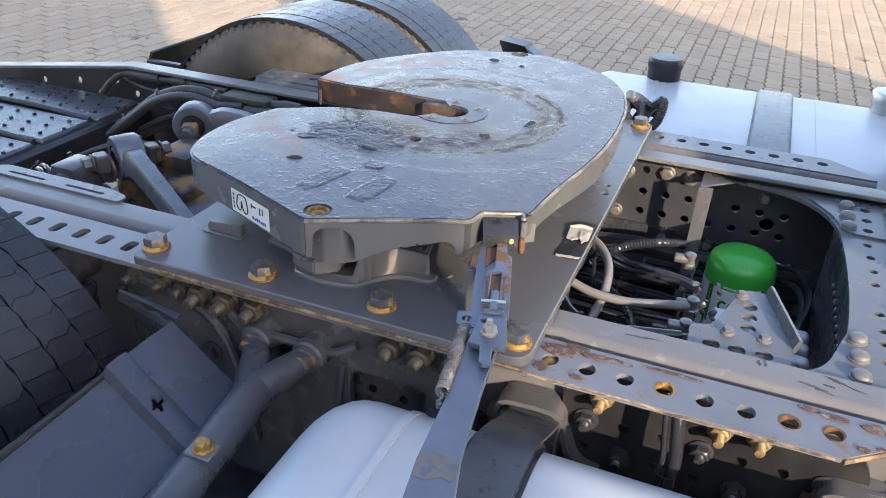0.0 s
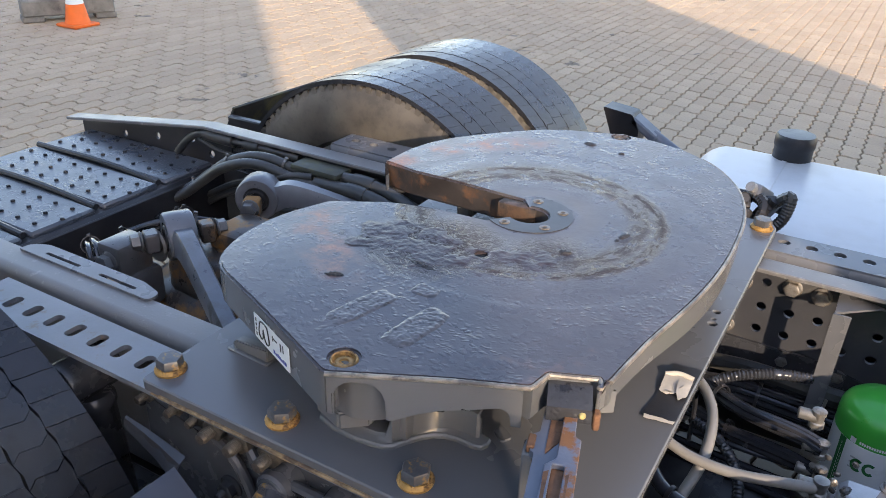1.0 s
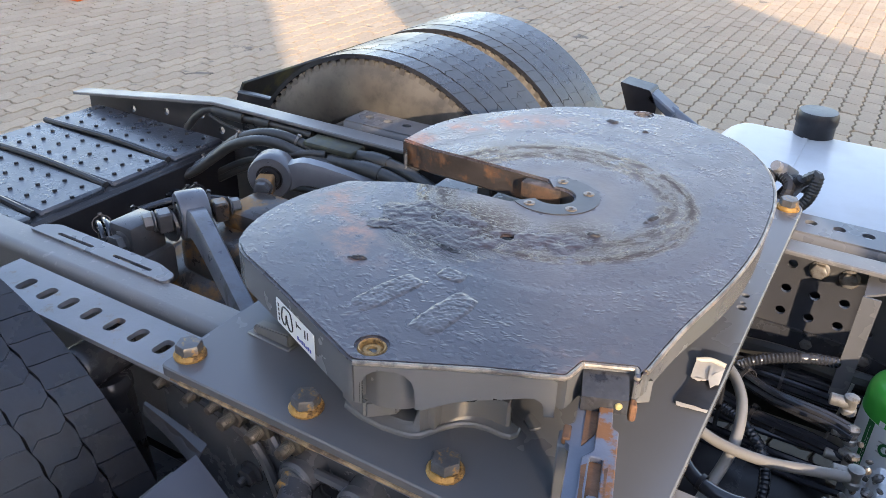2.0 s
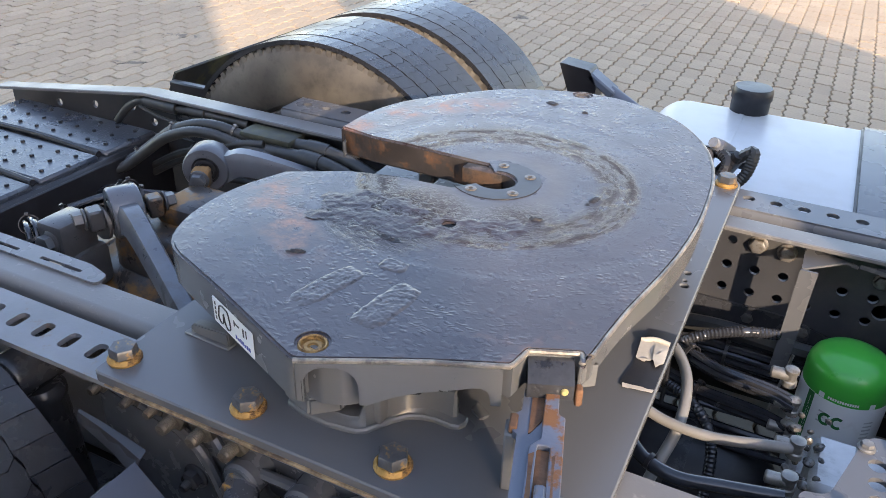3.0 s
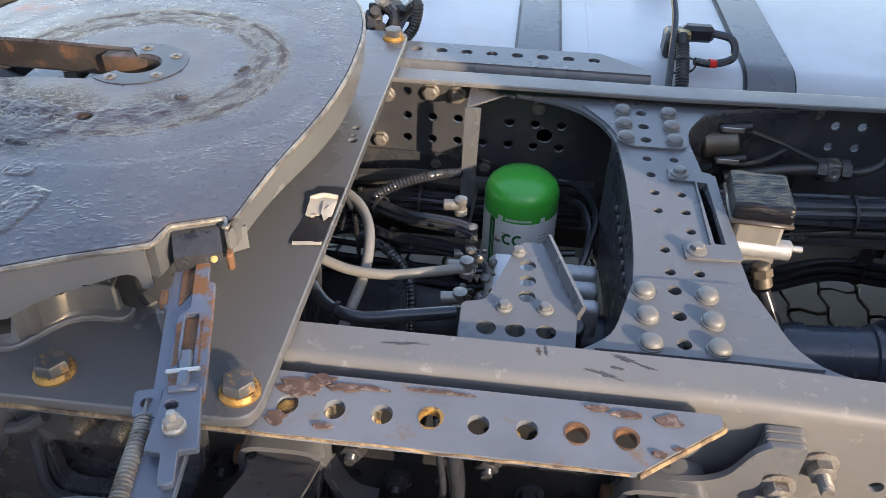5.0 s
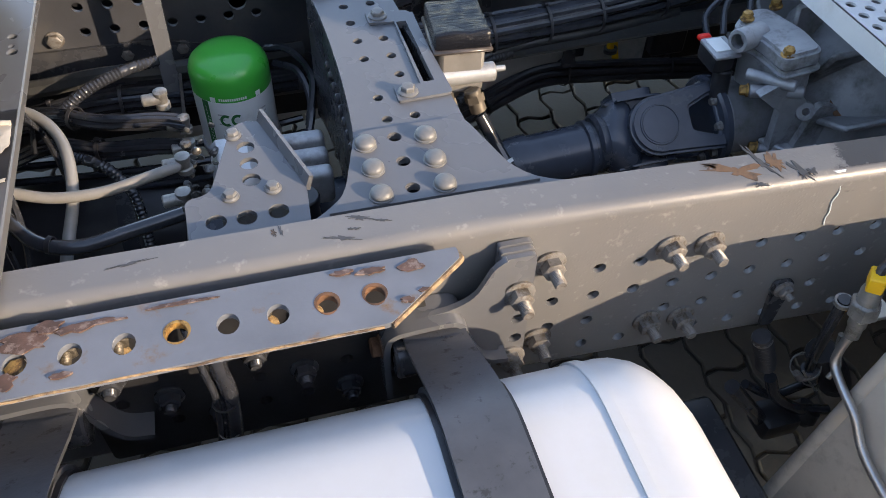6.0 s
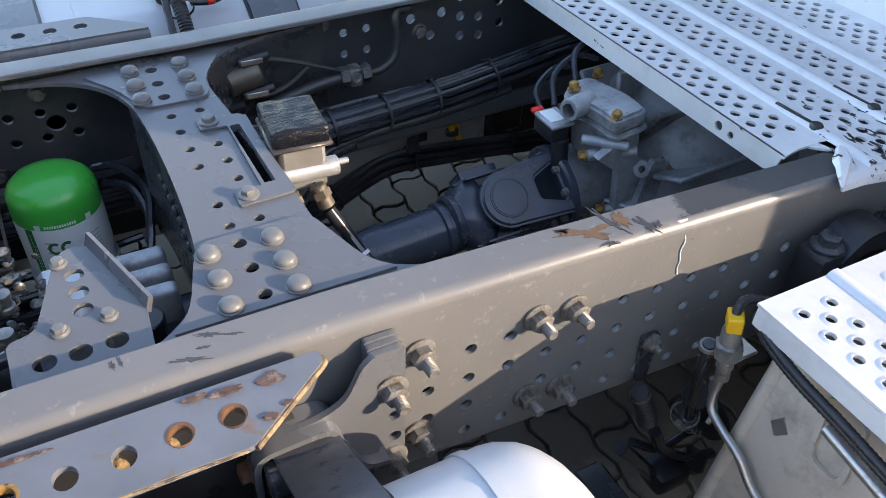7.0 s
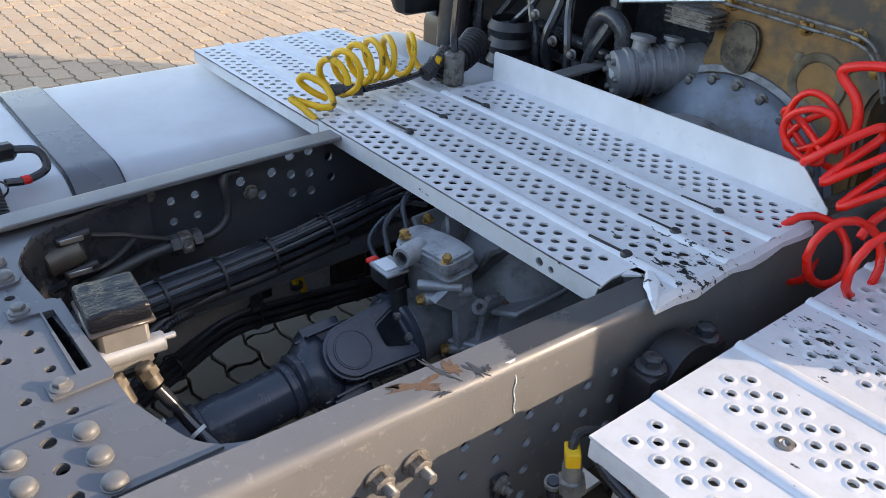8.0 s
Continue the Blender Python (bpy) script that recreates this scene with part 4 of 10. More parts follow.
def lump_patch(name, cx, cy, lx, ly, rot, height, material, label, soft=0.5, ragged=0.5, power=2.0, step=0.0026, grain=70.0, drawn=True):
    """A low uneven patch whose rim sinks into the plate, with relief drawn out round the king pin."""
    b = bmesh.new()
    a = radians(rot)
    nx, ny = int(2.5 * lx / step) + 2, int(2.5 * ly / step) + 2
    lay = {}
    for i in range(nx):
        for j in range(ny):
            u, v = -1.25 + 2.5 * i / (nx - 1), -1.25 + 2.5 * j / (ny - 1)
            x, y = cx + lx * u * math.cos(a) - ly * v * math.sin(a), cy + lx * u * math.sin(a) + ly * v * math.cos(a)
            rr, an = math.hypot(x - KX, y), math.atan2(y, x - KX)
            k = 1.0 - (abs(u) ** power + abs(v) ** power) + ragged * noise.fractal(Vector((x * 34, y * 34, cx * 50)), 0.6, 2.0, 5)
            k = max(0.0, min(1.0, k / soft))
            if math.hypot(x - KX, y + 0.155) < 0.012 or y > -0.062 and rr < 0.2 and x < KX:
                k = 0.0
            rough_ = 0.55 + 0.6 * noise.noise(Vector((rr * grain * 3.2, an * grain * 0.16, 1.3))) + 0.45 * noise.noise(Vector((x * 420, y * 420, 4.2)))
            if not drawn:
                rough_ = 0.85 + 0.4 * noise.noise(Vector((x * 230, y * 230, 1.3))) + 0.3 * noise.noise(Vector((x * 520, y * 520, 4.2)))
            lay[i, j] = (k, b.verts.new((x, y, FT + drop(x) - 0.0007 + k * (0.0007 + height * max(0.05, rough_)))))
    for i in range(nx - 1):
        for j in range(ny - 1):
            q = [lay[i, j], lay[i + 1, j], lay[i + 1, j + 1], lay[i, j + 1]]
            if any(k > 0 for k, v in q):
                b.faces.new([v for k, v in q])
    bmesh.ops.delete(b, geom=[v for v in b.verts if not v.link_faces], context="VERTS")
    return part(name, b, material, wheel5, label)


lump_patch("grease_smear", 0.020, -0.176, 0.112, 0.062, -8, 0.0017, SMEAR, "torn black grease smear", 0.9, 1.1)
lump_patch("grease_smear", 0.165, -0.135, 0.062, 0.030, 32, 0.0018, SMEAR, "torn black grease smear", 0.9, 1.1)
for cx, cy, lx, ly, rot in ((0.063, -0.233, 0.030, 0.008, -10), (0.206, -0.084, 0.009, 0.005, 20), (0.258, 0.011, 0.022, 0.006, 78), (0.062, 0.387, 0.012, 0.009, 0), (0.132, 0.369, 0.008, 0.006, 30), (-0.034, -0.318, 0.014, 0.004, 25)):
    lump_patch("grease_crumb", cx, cy, lx, ly, rot, 0.0032, CRUMB, "crumb of dried grease", 0.8, 0.9, 2.0, 0.0014, drawn=False)
for cx, cy, lx, ly, rot in ((0.048, -0.370, 0.020, 0.054, -14), (0.132, -0.370, 0.022, 0.052, -8), (0.094, -0.290, 0.019, 0.014, 0)):
    lump_patch("grease_pad", cx, cy, lx, ly, rot, 0.0022, GREASE, "lumpy dried grease", 0.6, 0.3, 4.0, 0.0015, drawn=False)
# type label on the slanted side
lab_a, lab_b = Vector((-0.0755, -0.4296, 0)), Vector((0.018, -0.4705, 0))
d = (lab_b - lab_a).normalized()
nrm = Vector((d.y, -d.x, 0))
lab = Matrix(((d.x, 0, nrm.x, 0), (d.y, 0, nrm.y, 0), (0, 1, 0, 0), (0, 0, 0, 1)))
lab.translation = lab_a + nrm * 0.0012 + Vector((0, 0, FT - 0.053))
lab = lab @ Matrix.Scale(0.83, 4)
bm = bmesh.new()
sheet(bm, rounded([(0, 0, 0.003), (0.122, 0, 0.003), (0.122, 0.044, 0.003), (0, 0.044, 0.003)], 3), [], 0, 0.0008, lab)
label_plate = part("type_label", bm, LABEL, wheel5, "white type label with coupling outline")
bm = bmesh.new()
for x0, x1, y0, y1 in ((0.006, 0.010, 0.006, 0.012), (0.006, 0.010, 0.015, 0.020), (0.006, 0.010, 0.023, 0.028), (0.006, 0.010, 0.031, 0.037), (0.068, 0.082, 0.030, 0.033), (0.092, 0.096, 0.022, 0.036), (0.101, 0.104, 0.024, 0.037), (0.066, 0.069, 0.026, 0.036)):
    box(bm, x0, x1, y0, y1, 0.0009, 0.0013, 0, lab)
part("print", bm, INK, label_plate)
bm = bmesh.new()
U = [(0.022, 0.036), (0.018, 0.016), (0.026, 0.008), (0.032, 0.014), (0.034, 0.028), (0.038, 0.014), (0.046, 0.007), (0.054, 0.015), (0.050, 0.036), (0.044, 0.040), (0.030, 0.040), (0.022, 0.036)]
tube(bm, [lab @ Vector((x, y, 0.001)) for x, y in U], 0.0012, 4, 5)
part("outline_print", bm, INK, label_plate)
bm = bmesh.new()
for k in range(7):
    box(bm, 0.068 + 0.0065 * k, 0.0725 + 0.0065 * k, 0.006, 0.012 - 0.002 * (k % 3 == 1), 0.0009, 0.0013, 0, lab)
part("blue_print", bm, BLUE_INK, label_plate)

# ---- pull handle ----
h0 = Vector((0.3123, -0.3237, 1.098))
H = Matrix(((0.958, 0.287, 0, h0.x), (0.287, -0.958, 0, h0.y), (0, 0, 1, h0.z), (0, 0, 0, 1)))
handle = thing("coupling_pull_handle", h0, "blue-grey flat steel pull handle with rusty slide, bolt and spring", "handle")
BLUEBAR = plain("blue_grey_worn_bar", (0.105, 0.12, 0.155), 0.36, 0.1, 0.15, 12.0, (0.16, 0.10, 0.06), (0.64, 0.74), 22.0, 0.8, 140.0, 0.2)
SLIDE = plain("blue_grey_worn_paint", (0.10, 0.115, 0.155), 0.36, 0.1, 0.2, 14.0, (0.19, 0.085, 0.035), (0.50, 0.58), 24.0, 0.85, 160.0, 0.35)
bm = bmesh.new()
edge_l, edge_r = [(0.370, -0.585), (0.391, -0.713), (0.400, -0.81), (0.413, -0.885), (0.424, -0.945)], [(0.468, -0.93), (0.454, -0.849), (0.439, -0.792), (0.424, -0.697), (0.409, -0.585)]
sheet(bm, edge_l + [(0.437, -0.958), (0.457, -0.952)] + edge_r, [oval(0.3885, -0.726, 0.0035, n=10)], 1.090, 1.098)
bmesh.ops.bevel(bm, geom=[e for e in bm.edges if e.is_manifold and e.calc_face_angle(0) > 1.2], offset=0.0012, segments=1, affect="EDGES")
part("bar", bm, BLUEBAR, handle)
part("worn_patch", sheet(bmesh.new(), [(0.4005, -0.800), (0.415, -0.796), (0.4385, -0.796), (0.443, -0.812), (0.4405, -0.826), (0.43, -0.824), (0.418, -0.833), (0.4045, -0.832)], [], 1.0979, 1.0985), plain("worn_brown_stain", (0.15, 0.125, 0.10), 0.5, 0.1, 0.3, 40.0, (0.11, 0.12, 0.15), (0.5, 0.6), 40.0), handle, "worn brown patch")
bm = bmesh.new()
sheet(bm, rounded([(-0.018, 0.040, 0.003), (0.016, 0.040, 0.003), (0.018, 0.285, 0.003), (-0.022, 0.285, 0.003), (-0.021, 0.128, 0.002), (-0.026, 0.124, 0.002), (-0.026, 0.098, 0.002), (-0.019, 0.092, 0.002)], 3), [], -0.006, 0.003, H)
base = part("slide_base", bm, BLUEBAR, handle)
sub("rust_streak", sheet(bmesh.new(), rounded([(-0.009, 0.044, 0.002), (0.004, 0.044, 0.002), (0.003, 0.105, 0.003), (-0.010, 0.128, 0.004)], 3), [], 0.0028, 0.0042, H), RUST, base)
bm = bmesh.new()
slot_ = rounded([(0.000, 0.147, 0.003), (0.013, 0.147, 0.003), (0.011, 0.228, 0.003), (-0.001, 0.228, 0.003)], 2)
sheet(bm, rounded([(0.004, 0.052, 0.002), (0.018, 0.050, 0.002), (0.019, 0.098, 0.002), (0.026, 0.103, 0.002), (0.025, 0.262, 0.005), (-0.009, 0.262, 0.005), (-0.008, 0.150, 0.002), (0.003, 0.138, 0.003)], 3), [slot_], 0.0032, 0.0105, H)
bmesh.ops.bevel(bm, geom=[e for e in bm.edges if e.is_manifold and e.calc_face_angle(0) > 1.2], offset=0.001, segments=1, affect="EDGES")
slide = part("slide", bm, SLIDE, handle, "blue-grey slide with rust")
sub("slot_floor", box(bmesh.new(), -0.0005, 0.0125, 0.148, 0.227, 0.0031, 0.0042, 0, H), RUST, slide)
for x0, x1 in ((-0.0075, -0.002), (0.015, 0.0185)):
    sub("rust_edge", sheet(bmesh.new(), [(x0, 0.162), (x1, 0.158), (x1 - 0.001, 0.190), (x1, 0.216), (x0 + 0.0005, 0.220), (x0 + 0.001, 0.19)], [], 0.0103, 0.0109, H), RUST, slide)
part("guide", box(bmesh.new(), -0.030, -0.0215, 0.100, 0.122, -0.004, 0.006, 0.0015, H), RUST, handle, "rusty guide edge")
part("cross_pin", rod(bmesh.new(), H @ Vector((-0.010, 0.2315, 0.0165)), H @ Vector((0.0205, 0.2315, 0.0165)), 0.0026, 12, 0.001), STEEL, handle)
bm = bmesh.new()
box(bm, 0.001, 0.0115, 0.205, 0.250, 0.006, 0.0185, 0.002, H)
box(bm, -0.007, 0.019, 0.246, 0.2545, 0.0105, 0.016, 0.002, H)
part("catch", bm, BLUEBAR, handle)
bm = bmesh.new()
sheet(bm, rounded([(-0.010, 0.248, 0.003), (0.022, 0.248, 0.003), (0.024, 0.318, 0.003), (0.008, 0.318, 0.002), (0.007, 0.350, 0.005), (-0.006, 0.350, 0.005), (-0.006, 0.318, 0.002), (-0.020, 0.313, 0.003)], 3), [oval(-0.002, 0.2665, 0.0058)], 0.0046, 0.0122, H)
bmesh.ops.bevel(bm, geom=[e for e in bm.edges if e.is_manifold and e.calc_face_angle(0) > 1.2], offset=0.001, segments=1, affect="EDGES")
part("latch_plate", bm, BLUEBAR, handle)
part("nut_and_stud", stud(bmesh.new(), H @ pose(0.003, 0.293, 0.0122), 0.0045, 0.0145, 0.010, 0.019, 0.010), plain("pale_plated_nut", (0.36, 0.34, 0.30), 0.4, 0.4, 0.3, 60.0, (0.20, 0.11, 0.05), (0.55, 0.7), 60.0), handle)
part("spring_ear", sheet(bmesh.new(), rounded([(-0.037, 0.238, 0.004), (-0.014, 0.238, 0.002), (-0.014, 0.272, 0.002), (-0.037, 0.268, 0.006)], 3), [oval(-0.025, 0.254, 0.0062)], -0.003, 0.0042, H), BLUEBAR, handle)
spring = bmesh.new()
s0, s1 = Vector((0.3645, -0.588, 1.099)), Vector((0.3855, -0.712, 1.099))
S = along(s0, s1)
L = (s1 - s0).length
turns = 32
tube(spring, [S @ Vector((0.0066 * math.cos(TAU * k / 10), 0.0066 * math.sin(TAU * k / 10), L * k / (10 * turns))) for k in range(10 * turns + 1)], 0.0016, 5, raw=True)
tube(spring, [H @ Vector((-0.025, 0.250, 0.005)), H @ Vector((-0.0255, 0.262, 0.005)), s0], 0.0017, 5)
tube(spring, [s1, S @ Vector((0.002, 0, L + 0.008)), S @ Vector((-0.002, 0, L + 0.016))], 0.0017, 5)
part("spring", spring, NUT, handle, "coiled steel return spring")
# plastic-capped housing where the handle leaves the plate
bm = bmesh.new()
ho = Vector((0.331, -0.362, 1.100))
HO = Matrix(((0.925, 0.38, 0, ho.x), (0.38, -0.925, 0, ho.y), (0, 0, 1, ho.z), (0, 0, 0, 1)))
ring_ = [[bm.verts.new(HO @ Vector((x, y, z))) for x, z in ((-0.026, 0.002), (0.0235, 0.002), (0.0235, t), (-0.026, t))] for y, t in ((-0.012, 0.0365), (0.010, 0.030), (0.027, 0.0205))]
for q, w in zip(ring_, ring_[1:]):
    for k in range(4):
        bm.faces.new((q[k], q[(k + 1) % 4], w[(k + 1) % 4], w[k]))
bm.faces.new(ring_[0][::-1]), bm.faces.new(ring_[-1])
bmesh.ops.bevel(bm, geom=[e for e in bm.edges if e.calc_face_angle(0) > 0.9], offset=0.002, segments=2, affect="EDGES")
part("handle_housing", bm, plain("wet_black_housing", (0.034, 0.036, 0.041), 0.16, 0.0, 0.3, 30.0, (0.012, 0.012, 0.014), (0.56, 0.64), 45.0, 0.2, 120.0, 0.1, 0.0, 0.5), wheel5, "wet black handle housing")
bm = lathe(bmesh.new(), [(0, -0.002), (0.006, -0.002), (0.006, 0.002), (0.004, 0.005), (0, 0.006)], HO @ pose(0.0135, 0.0265, 0.0125, -90, 0, 0) @ Matrix.Scale(0.72, 4), 12)
part("grease_nipple_cap", bm, plain("pale_yellow_plastic", (0.32, 0.27, 0.11), 0.5), wheel5)
# rusty stop on the far leg of the notch, and the guide block below the slide
part("rusty_stop", box(bmesh.new(), 0.026, 0.034, 0.010, 0.024, -0.010, 0.012, 0.002, HO), RUST, wheel5, "orange rusty stop")
part("guide_block", box(bmesh.new(), -0.034, -0.0215, 0.098, 0.124, -0.083, -0.004, 0.002, H), CAST, wheel5)

# ---- ground ----
def ground():
    ob = thing("ground", (0, 0, GZ), "sunlit brick-paved yard with dark sandy joints", "ground", "", "structure")
    bm = bmesh.new()
    vs = [bm.verts.new(p) for p in ((-400, -400, GZ - 0.012), (400, -400, GZ - 0.012), (400, 400, GZ - 0.012), (-400, 400, GZ - 0.012))]
    bm.faces.new(vs)
    part("joint_bed", bm, JOINT, ob)
    # paving carried on past the stretch that is laid stone by stone
    bm = bmesh.new()
    for x0, x1, y0, y1 in ((-60, 60, -60, -3.25), (-60, 60, 13.05, 60), (-60, -9.05, -3.25, 13.05), (6.55, 60, -3.25, 13.05)):
        bm.faces.new([bm.verts.new((x, y, GZ - 0.004)) for x, y in ((x0, y0), (x1, y0), (x1, y1), (x0, y1))])
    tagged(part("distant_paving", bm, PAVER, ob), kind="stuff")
    return ob


yard = ground()


def paver_shape(px, py):
    """A paver with waved sides, as (x, y) round its centre."""
    g, w = 0.0036, 0.007
    hx, hy = px / 2 - g, py / 2 - g
    pts = []
    for k in range(6):  # lower side
        pts.append((-hx + 2 * hx * k / 5, -hy))
    wave = [0, w, 0, -w, 0, w, 0, -w, 0]
    pts = [(-hx, -hy), (-hx * 0.45, -hy + w), (hx * 0.45, -hy - w), (hx, -hy)] + [(hx + wave[k], -hy + hy * k / 4) for k in range(1, 8)] + [(hx, hy), (hx * 0.45, hy - w), (-hx * 0.45, hy + w), (-hx, hy)] + [(-hx + wave[k], -hy + hy * k / 4) for k in range(7, 0, -1)]
    return pts


def paving():
    px, py = 0.1075, 0.21
    shape = paver_shape(px, py)
    n = len(shape)
    me = bpy.data.meshes.new("paver")
    inset = 0.005

    def solid(cx, cy, z, dz):
        top = [(cx + x - math.copysign(inset, x) * 0.6, cy + y - math.copysign(inset, y) * 0.6, z + dz) for x, y in shape]
        mid = [(cx + x, cy + y, z + dz - 0.005) for x, y in shape]
        low = [(cx + x, cy + y, z - 0.016) for x, y in shape]
        return top + mid + low

    faces = [tuple(range(n))] + [(k + n, (k + 1) % n + n, (k + 1) % n, k) for k in range(n)] + [(k + 2 * n, (k + 1) % n + 2 * n, (k + 1) % n + n, k + n) for k in range(n)]
    me.from_pydata(solid(0, 0, 0, 0), [], faces)
    me.materials.append(PAVER)
    rnd = random.Random(5)
    verts, polys = [], []
    near = []
    for i in range(-88, 62):
        for j in range(-16, 62):
            x, y = i * px, (j + 0.5 * (i % 2)) * py
            if not (-9 < x < 6.5 and -3.2 < y < 13):
                continue
            dz = rnd.uniform(-0.003, 0.003)
            if 0.5 < x < 1.75 and -0.4 < y < 0.75 or 1.2 < x < 1.5 and -0.9 < y < -0.3 or -1.6 < x < 1.3 and 3.2 < y < 5.4:
                near.append((x, y, dz))
                continue
            b = len(verts)
            verts += solid(x, y, GZ, dz)
            polys += [tuple(v + b for v in f) for f in faces]
    near.sort(key=lambda p: (p[1] > 1.0, p[1], p[0]))
    for x, y, dz in near[300:]:
        b = len(verts)
        verts += solid(x, y, GZ, dz)
        polys += [tuple(v + b for v in f) for f in faces]
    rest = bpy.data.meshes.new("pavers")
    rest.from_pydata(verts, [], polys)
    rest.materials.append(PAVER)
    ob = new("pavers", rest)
    ob.parent = yard
    ob.matrix_parent_inverse = Matrix.Translation((0, 0, -GZ))
    tagged(ob, kind="stuff")
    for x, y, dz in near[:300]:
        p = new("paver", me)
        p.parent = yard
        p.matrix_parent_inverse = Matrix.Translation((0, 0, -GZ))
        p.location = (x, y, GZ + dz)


# ---- cross member ----
XT = 0.9735
cross = thing("cross_member", (0.9, 0.0, 0.8), "waisted grey steel cross member with domed bolts and lightening holes", "cross member")
left = [(0.655, -0.338), (0.735, -0.328), (0.782, -0.300), (0.812, -0.258), (0.830, -0.18), (0.838, -0.05), (0.836, 0.11), (0.824, 0.215), (0.790, 0.285), (0.735, 0.328), (0.655, 0.350)]
right = [(1.21, 0.380), (1.06, 0.355), (0.985, 0.305), (0.955, 0.235), (0.960, 0.13), (0.980, -0.11), (0.985, -0.19), (1.0, -0.25), (1.04, -0.308), (1.12, -0.338)]
holes = [rounded([(0.9465, 0.078, 0.002), (0.962, 0.078, 0.002), (0.9645, -0.085, 0.002), (0.9495, -0.085, 0.002)], 2)] + [oval(x - 0.0225, y, 0.0075 if abs(y) < 0.17 else 0.0095) for x, y in ((0.906, -0.196), (0.907, -0.246), (0.906, -0.297), (0.904, -0.152), (0.943, -0.151), (0.902, -0.102), (0.944, -0.053), (0.902, -0.004), (0.943, -0.004), (0.902, 0.045), (0.942, 0.044), (0.901, 0.097), (0.899, 0.147), (0.943, 0.149), (0.902, 0.203), (0.901, 0.250), (0.900, 0.300))]
bm = bmesh.new()
sheet(bm, [tuple(p)[:2] for p in left[:1]] + [tuple(q[:2]) for q in smooth_path([(x, y, 0) for x, y in left], 4)][1:] + [tuple(q[:2]) for q in smooth_path([(x, y, 0) for x, y in right], 4)], holes, XT - 0.008, XT)
part("top_plate", bm, GREY, cross)
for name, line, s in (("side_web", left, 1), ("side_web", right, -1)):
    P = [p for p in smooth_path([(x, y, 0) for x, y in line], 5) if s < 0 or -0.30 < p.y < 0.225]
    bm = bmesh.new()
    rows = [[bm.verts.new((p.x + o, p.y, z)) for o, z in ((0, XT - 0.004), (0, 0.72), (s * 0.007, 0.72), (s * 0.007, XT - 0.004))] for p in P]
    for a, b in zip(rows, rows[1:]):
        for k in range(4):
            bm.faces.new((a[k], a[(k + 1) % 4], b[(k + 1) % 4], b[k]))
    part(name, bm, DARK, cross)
for y0, y1, xs in ((-0.338, -0.172, (0.834, 0.977)), (0.178, 0.345, (0.834, 0.977))):
    bm = bmesh.new()
    if y0 < 0:
        out = rounded([(0.80, -0.285, 0.02), (0.832, -0.175, 0.02), (0.98, -0.172, 0.02), (1.012, -0.285, 0.02), (1.04, -0.318, 0), (0.775, -0.318, 0)], 3)
    else:
        out = rounded([(0.842, 0.180, 0.02), (0.945, 0.180, 0.02), (0.955, 0.25, 0.03), (0.995, 0.318, 0), (0.775, 0.318, 0), (0.82, 0.25, 0.03)], 3)
    sheet(bm, out, [oval(0.8815 if y < 0 else 0.879, y, 0.0095) for y in ((-0.196, -0.246, -0.297) if y0 < 0 else (0.203, 0.250, 0.300))], XT + 0.0004, XT + 0.0045)
    part("gusset_plate", bm, GREY, cross)
first = None
for x0, ys in ((0.841, (-0.205, -0.254, -0.303)), (0.921, (-0.205, -0.254, -0.302)), (0.845, (0.203, 0.252, 0.302)), (0.926, (0.203, 0.252, 0.302))):
    for y in ys:
        m = pose(x0, y, XT + 0.0045, 0, 0, random.uniform(0, 360))
        if first is None:
            first = part("domed_bolt", round_head(bmesh.new(), None, 0.0138, 0.0125), BOLT_GREY, cross, "painted domed bolt head")
            first.matrix_basis = m
        else:
            repeat(first, m)
# rivets seen inside the curved web
first = None
for k in range(8):
    z = 0.93 - 0.017 * k
    p = Vector((0.838, 0.10 - 0.03 * k, 0.90))
    m = along(p, p + Vector((-1, 0, 0)))
    if first is None:
        first = part("rivet", round_head(bmesh.new(), None, 0.008, 0.006), DARK, cross)
        first.matrix_basis = m
    else:
        repeat(first, m)

# slotted bracket with the connector box
carrier = thing("slotted_bracket", (0.96, 0.0, XT), "grey slotted bracket bolted on the cross member", "bracket")
bm = bmesh.new()
sheet(bm, rounded([(0.905, 0.118, 0.004), (0.974, 0.108, 0.01), (0.984, -0.118, 0.008), (0.905, -0.122, 0.004), (0.905, -0.088, 0), (0.944, -0.088, 0), (0.944, 0.08, 0), (0.905, 0.083, 0.004)], 3),
      [rounded([(0.9465, 0.078, 0.002), (0.962, 0.078, 0.002), (0.965, -0.085, 0.002), (0.9495, -0.085, 0.002)], 2)], XT + 0.0005, XT + 0.0045)
part("plate", bm, GREY, carrier)
bm = box(bmesh.new(), 0.973, 0.980, -0.03, 0.105, 0.92, XT + 0.003, 0.001)
part("flange", bm, GREY, carrier)
first = None
for x, y in ((0.922, 0.100), (0.922, -0.104)):
    m = pose(x, y, XT + 0.0045, 0, 0, random.uniform(0, 60))
    if first is None:
        first = part("bolt", hex_bolt(bmesh.new(), None, 0.018, 0.011, 0.0145), BOLT_GREY, carrier)
        first.matrix_basis = m
    else:
        repeat(first, m)

def film_material():
    """Shrunk black plastic film with fine creases across it."""
    g = Net("wrinkled_black_film")
    nm = g.bump(g.noise(95.0, 5.0, 0.65, (0.22, 1.7, 1.0), 0.8), 0.7, 0.004)
    nm = g.bump(g.noise(260.0, 3.0, 0.6, (0.5, 1.4, 1.0)), 0.4, 0.002, nm)
    return g.done((0.010, 0.011, 0.015), 0.2, 0.0, nm, 0.0, 0.3)


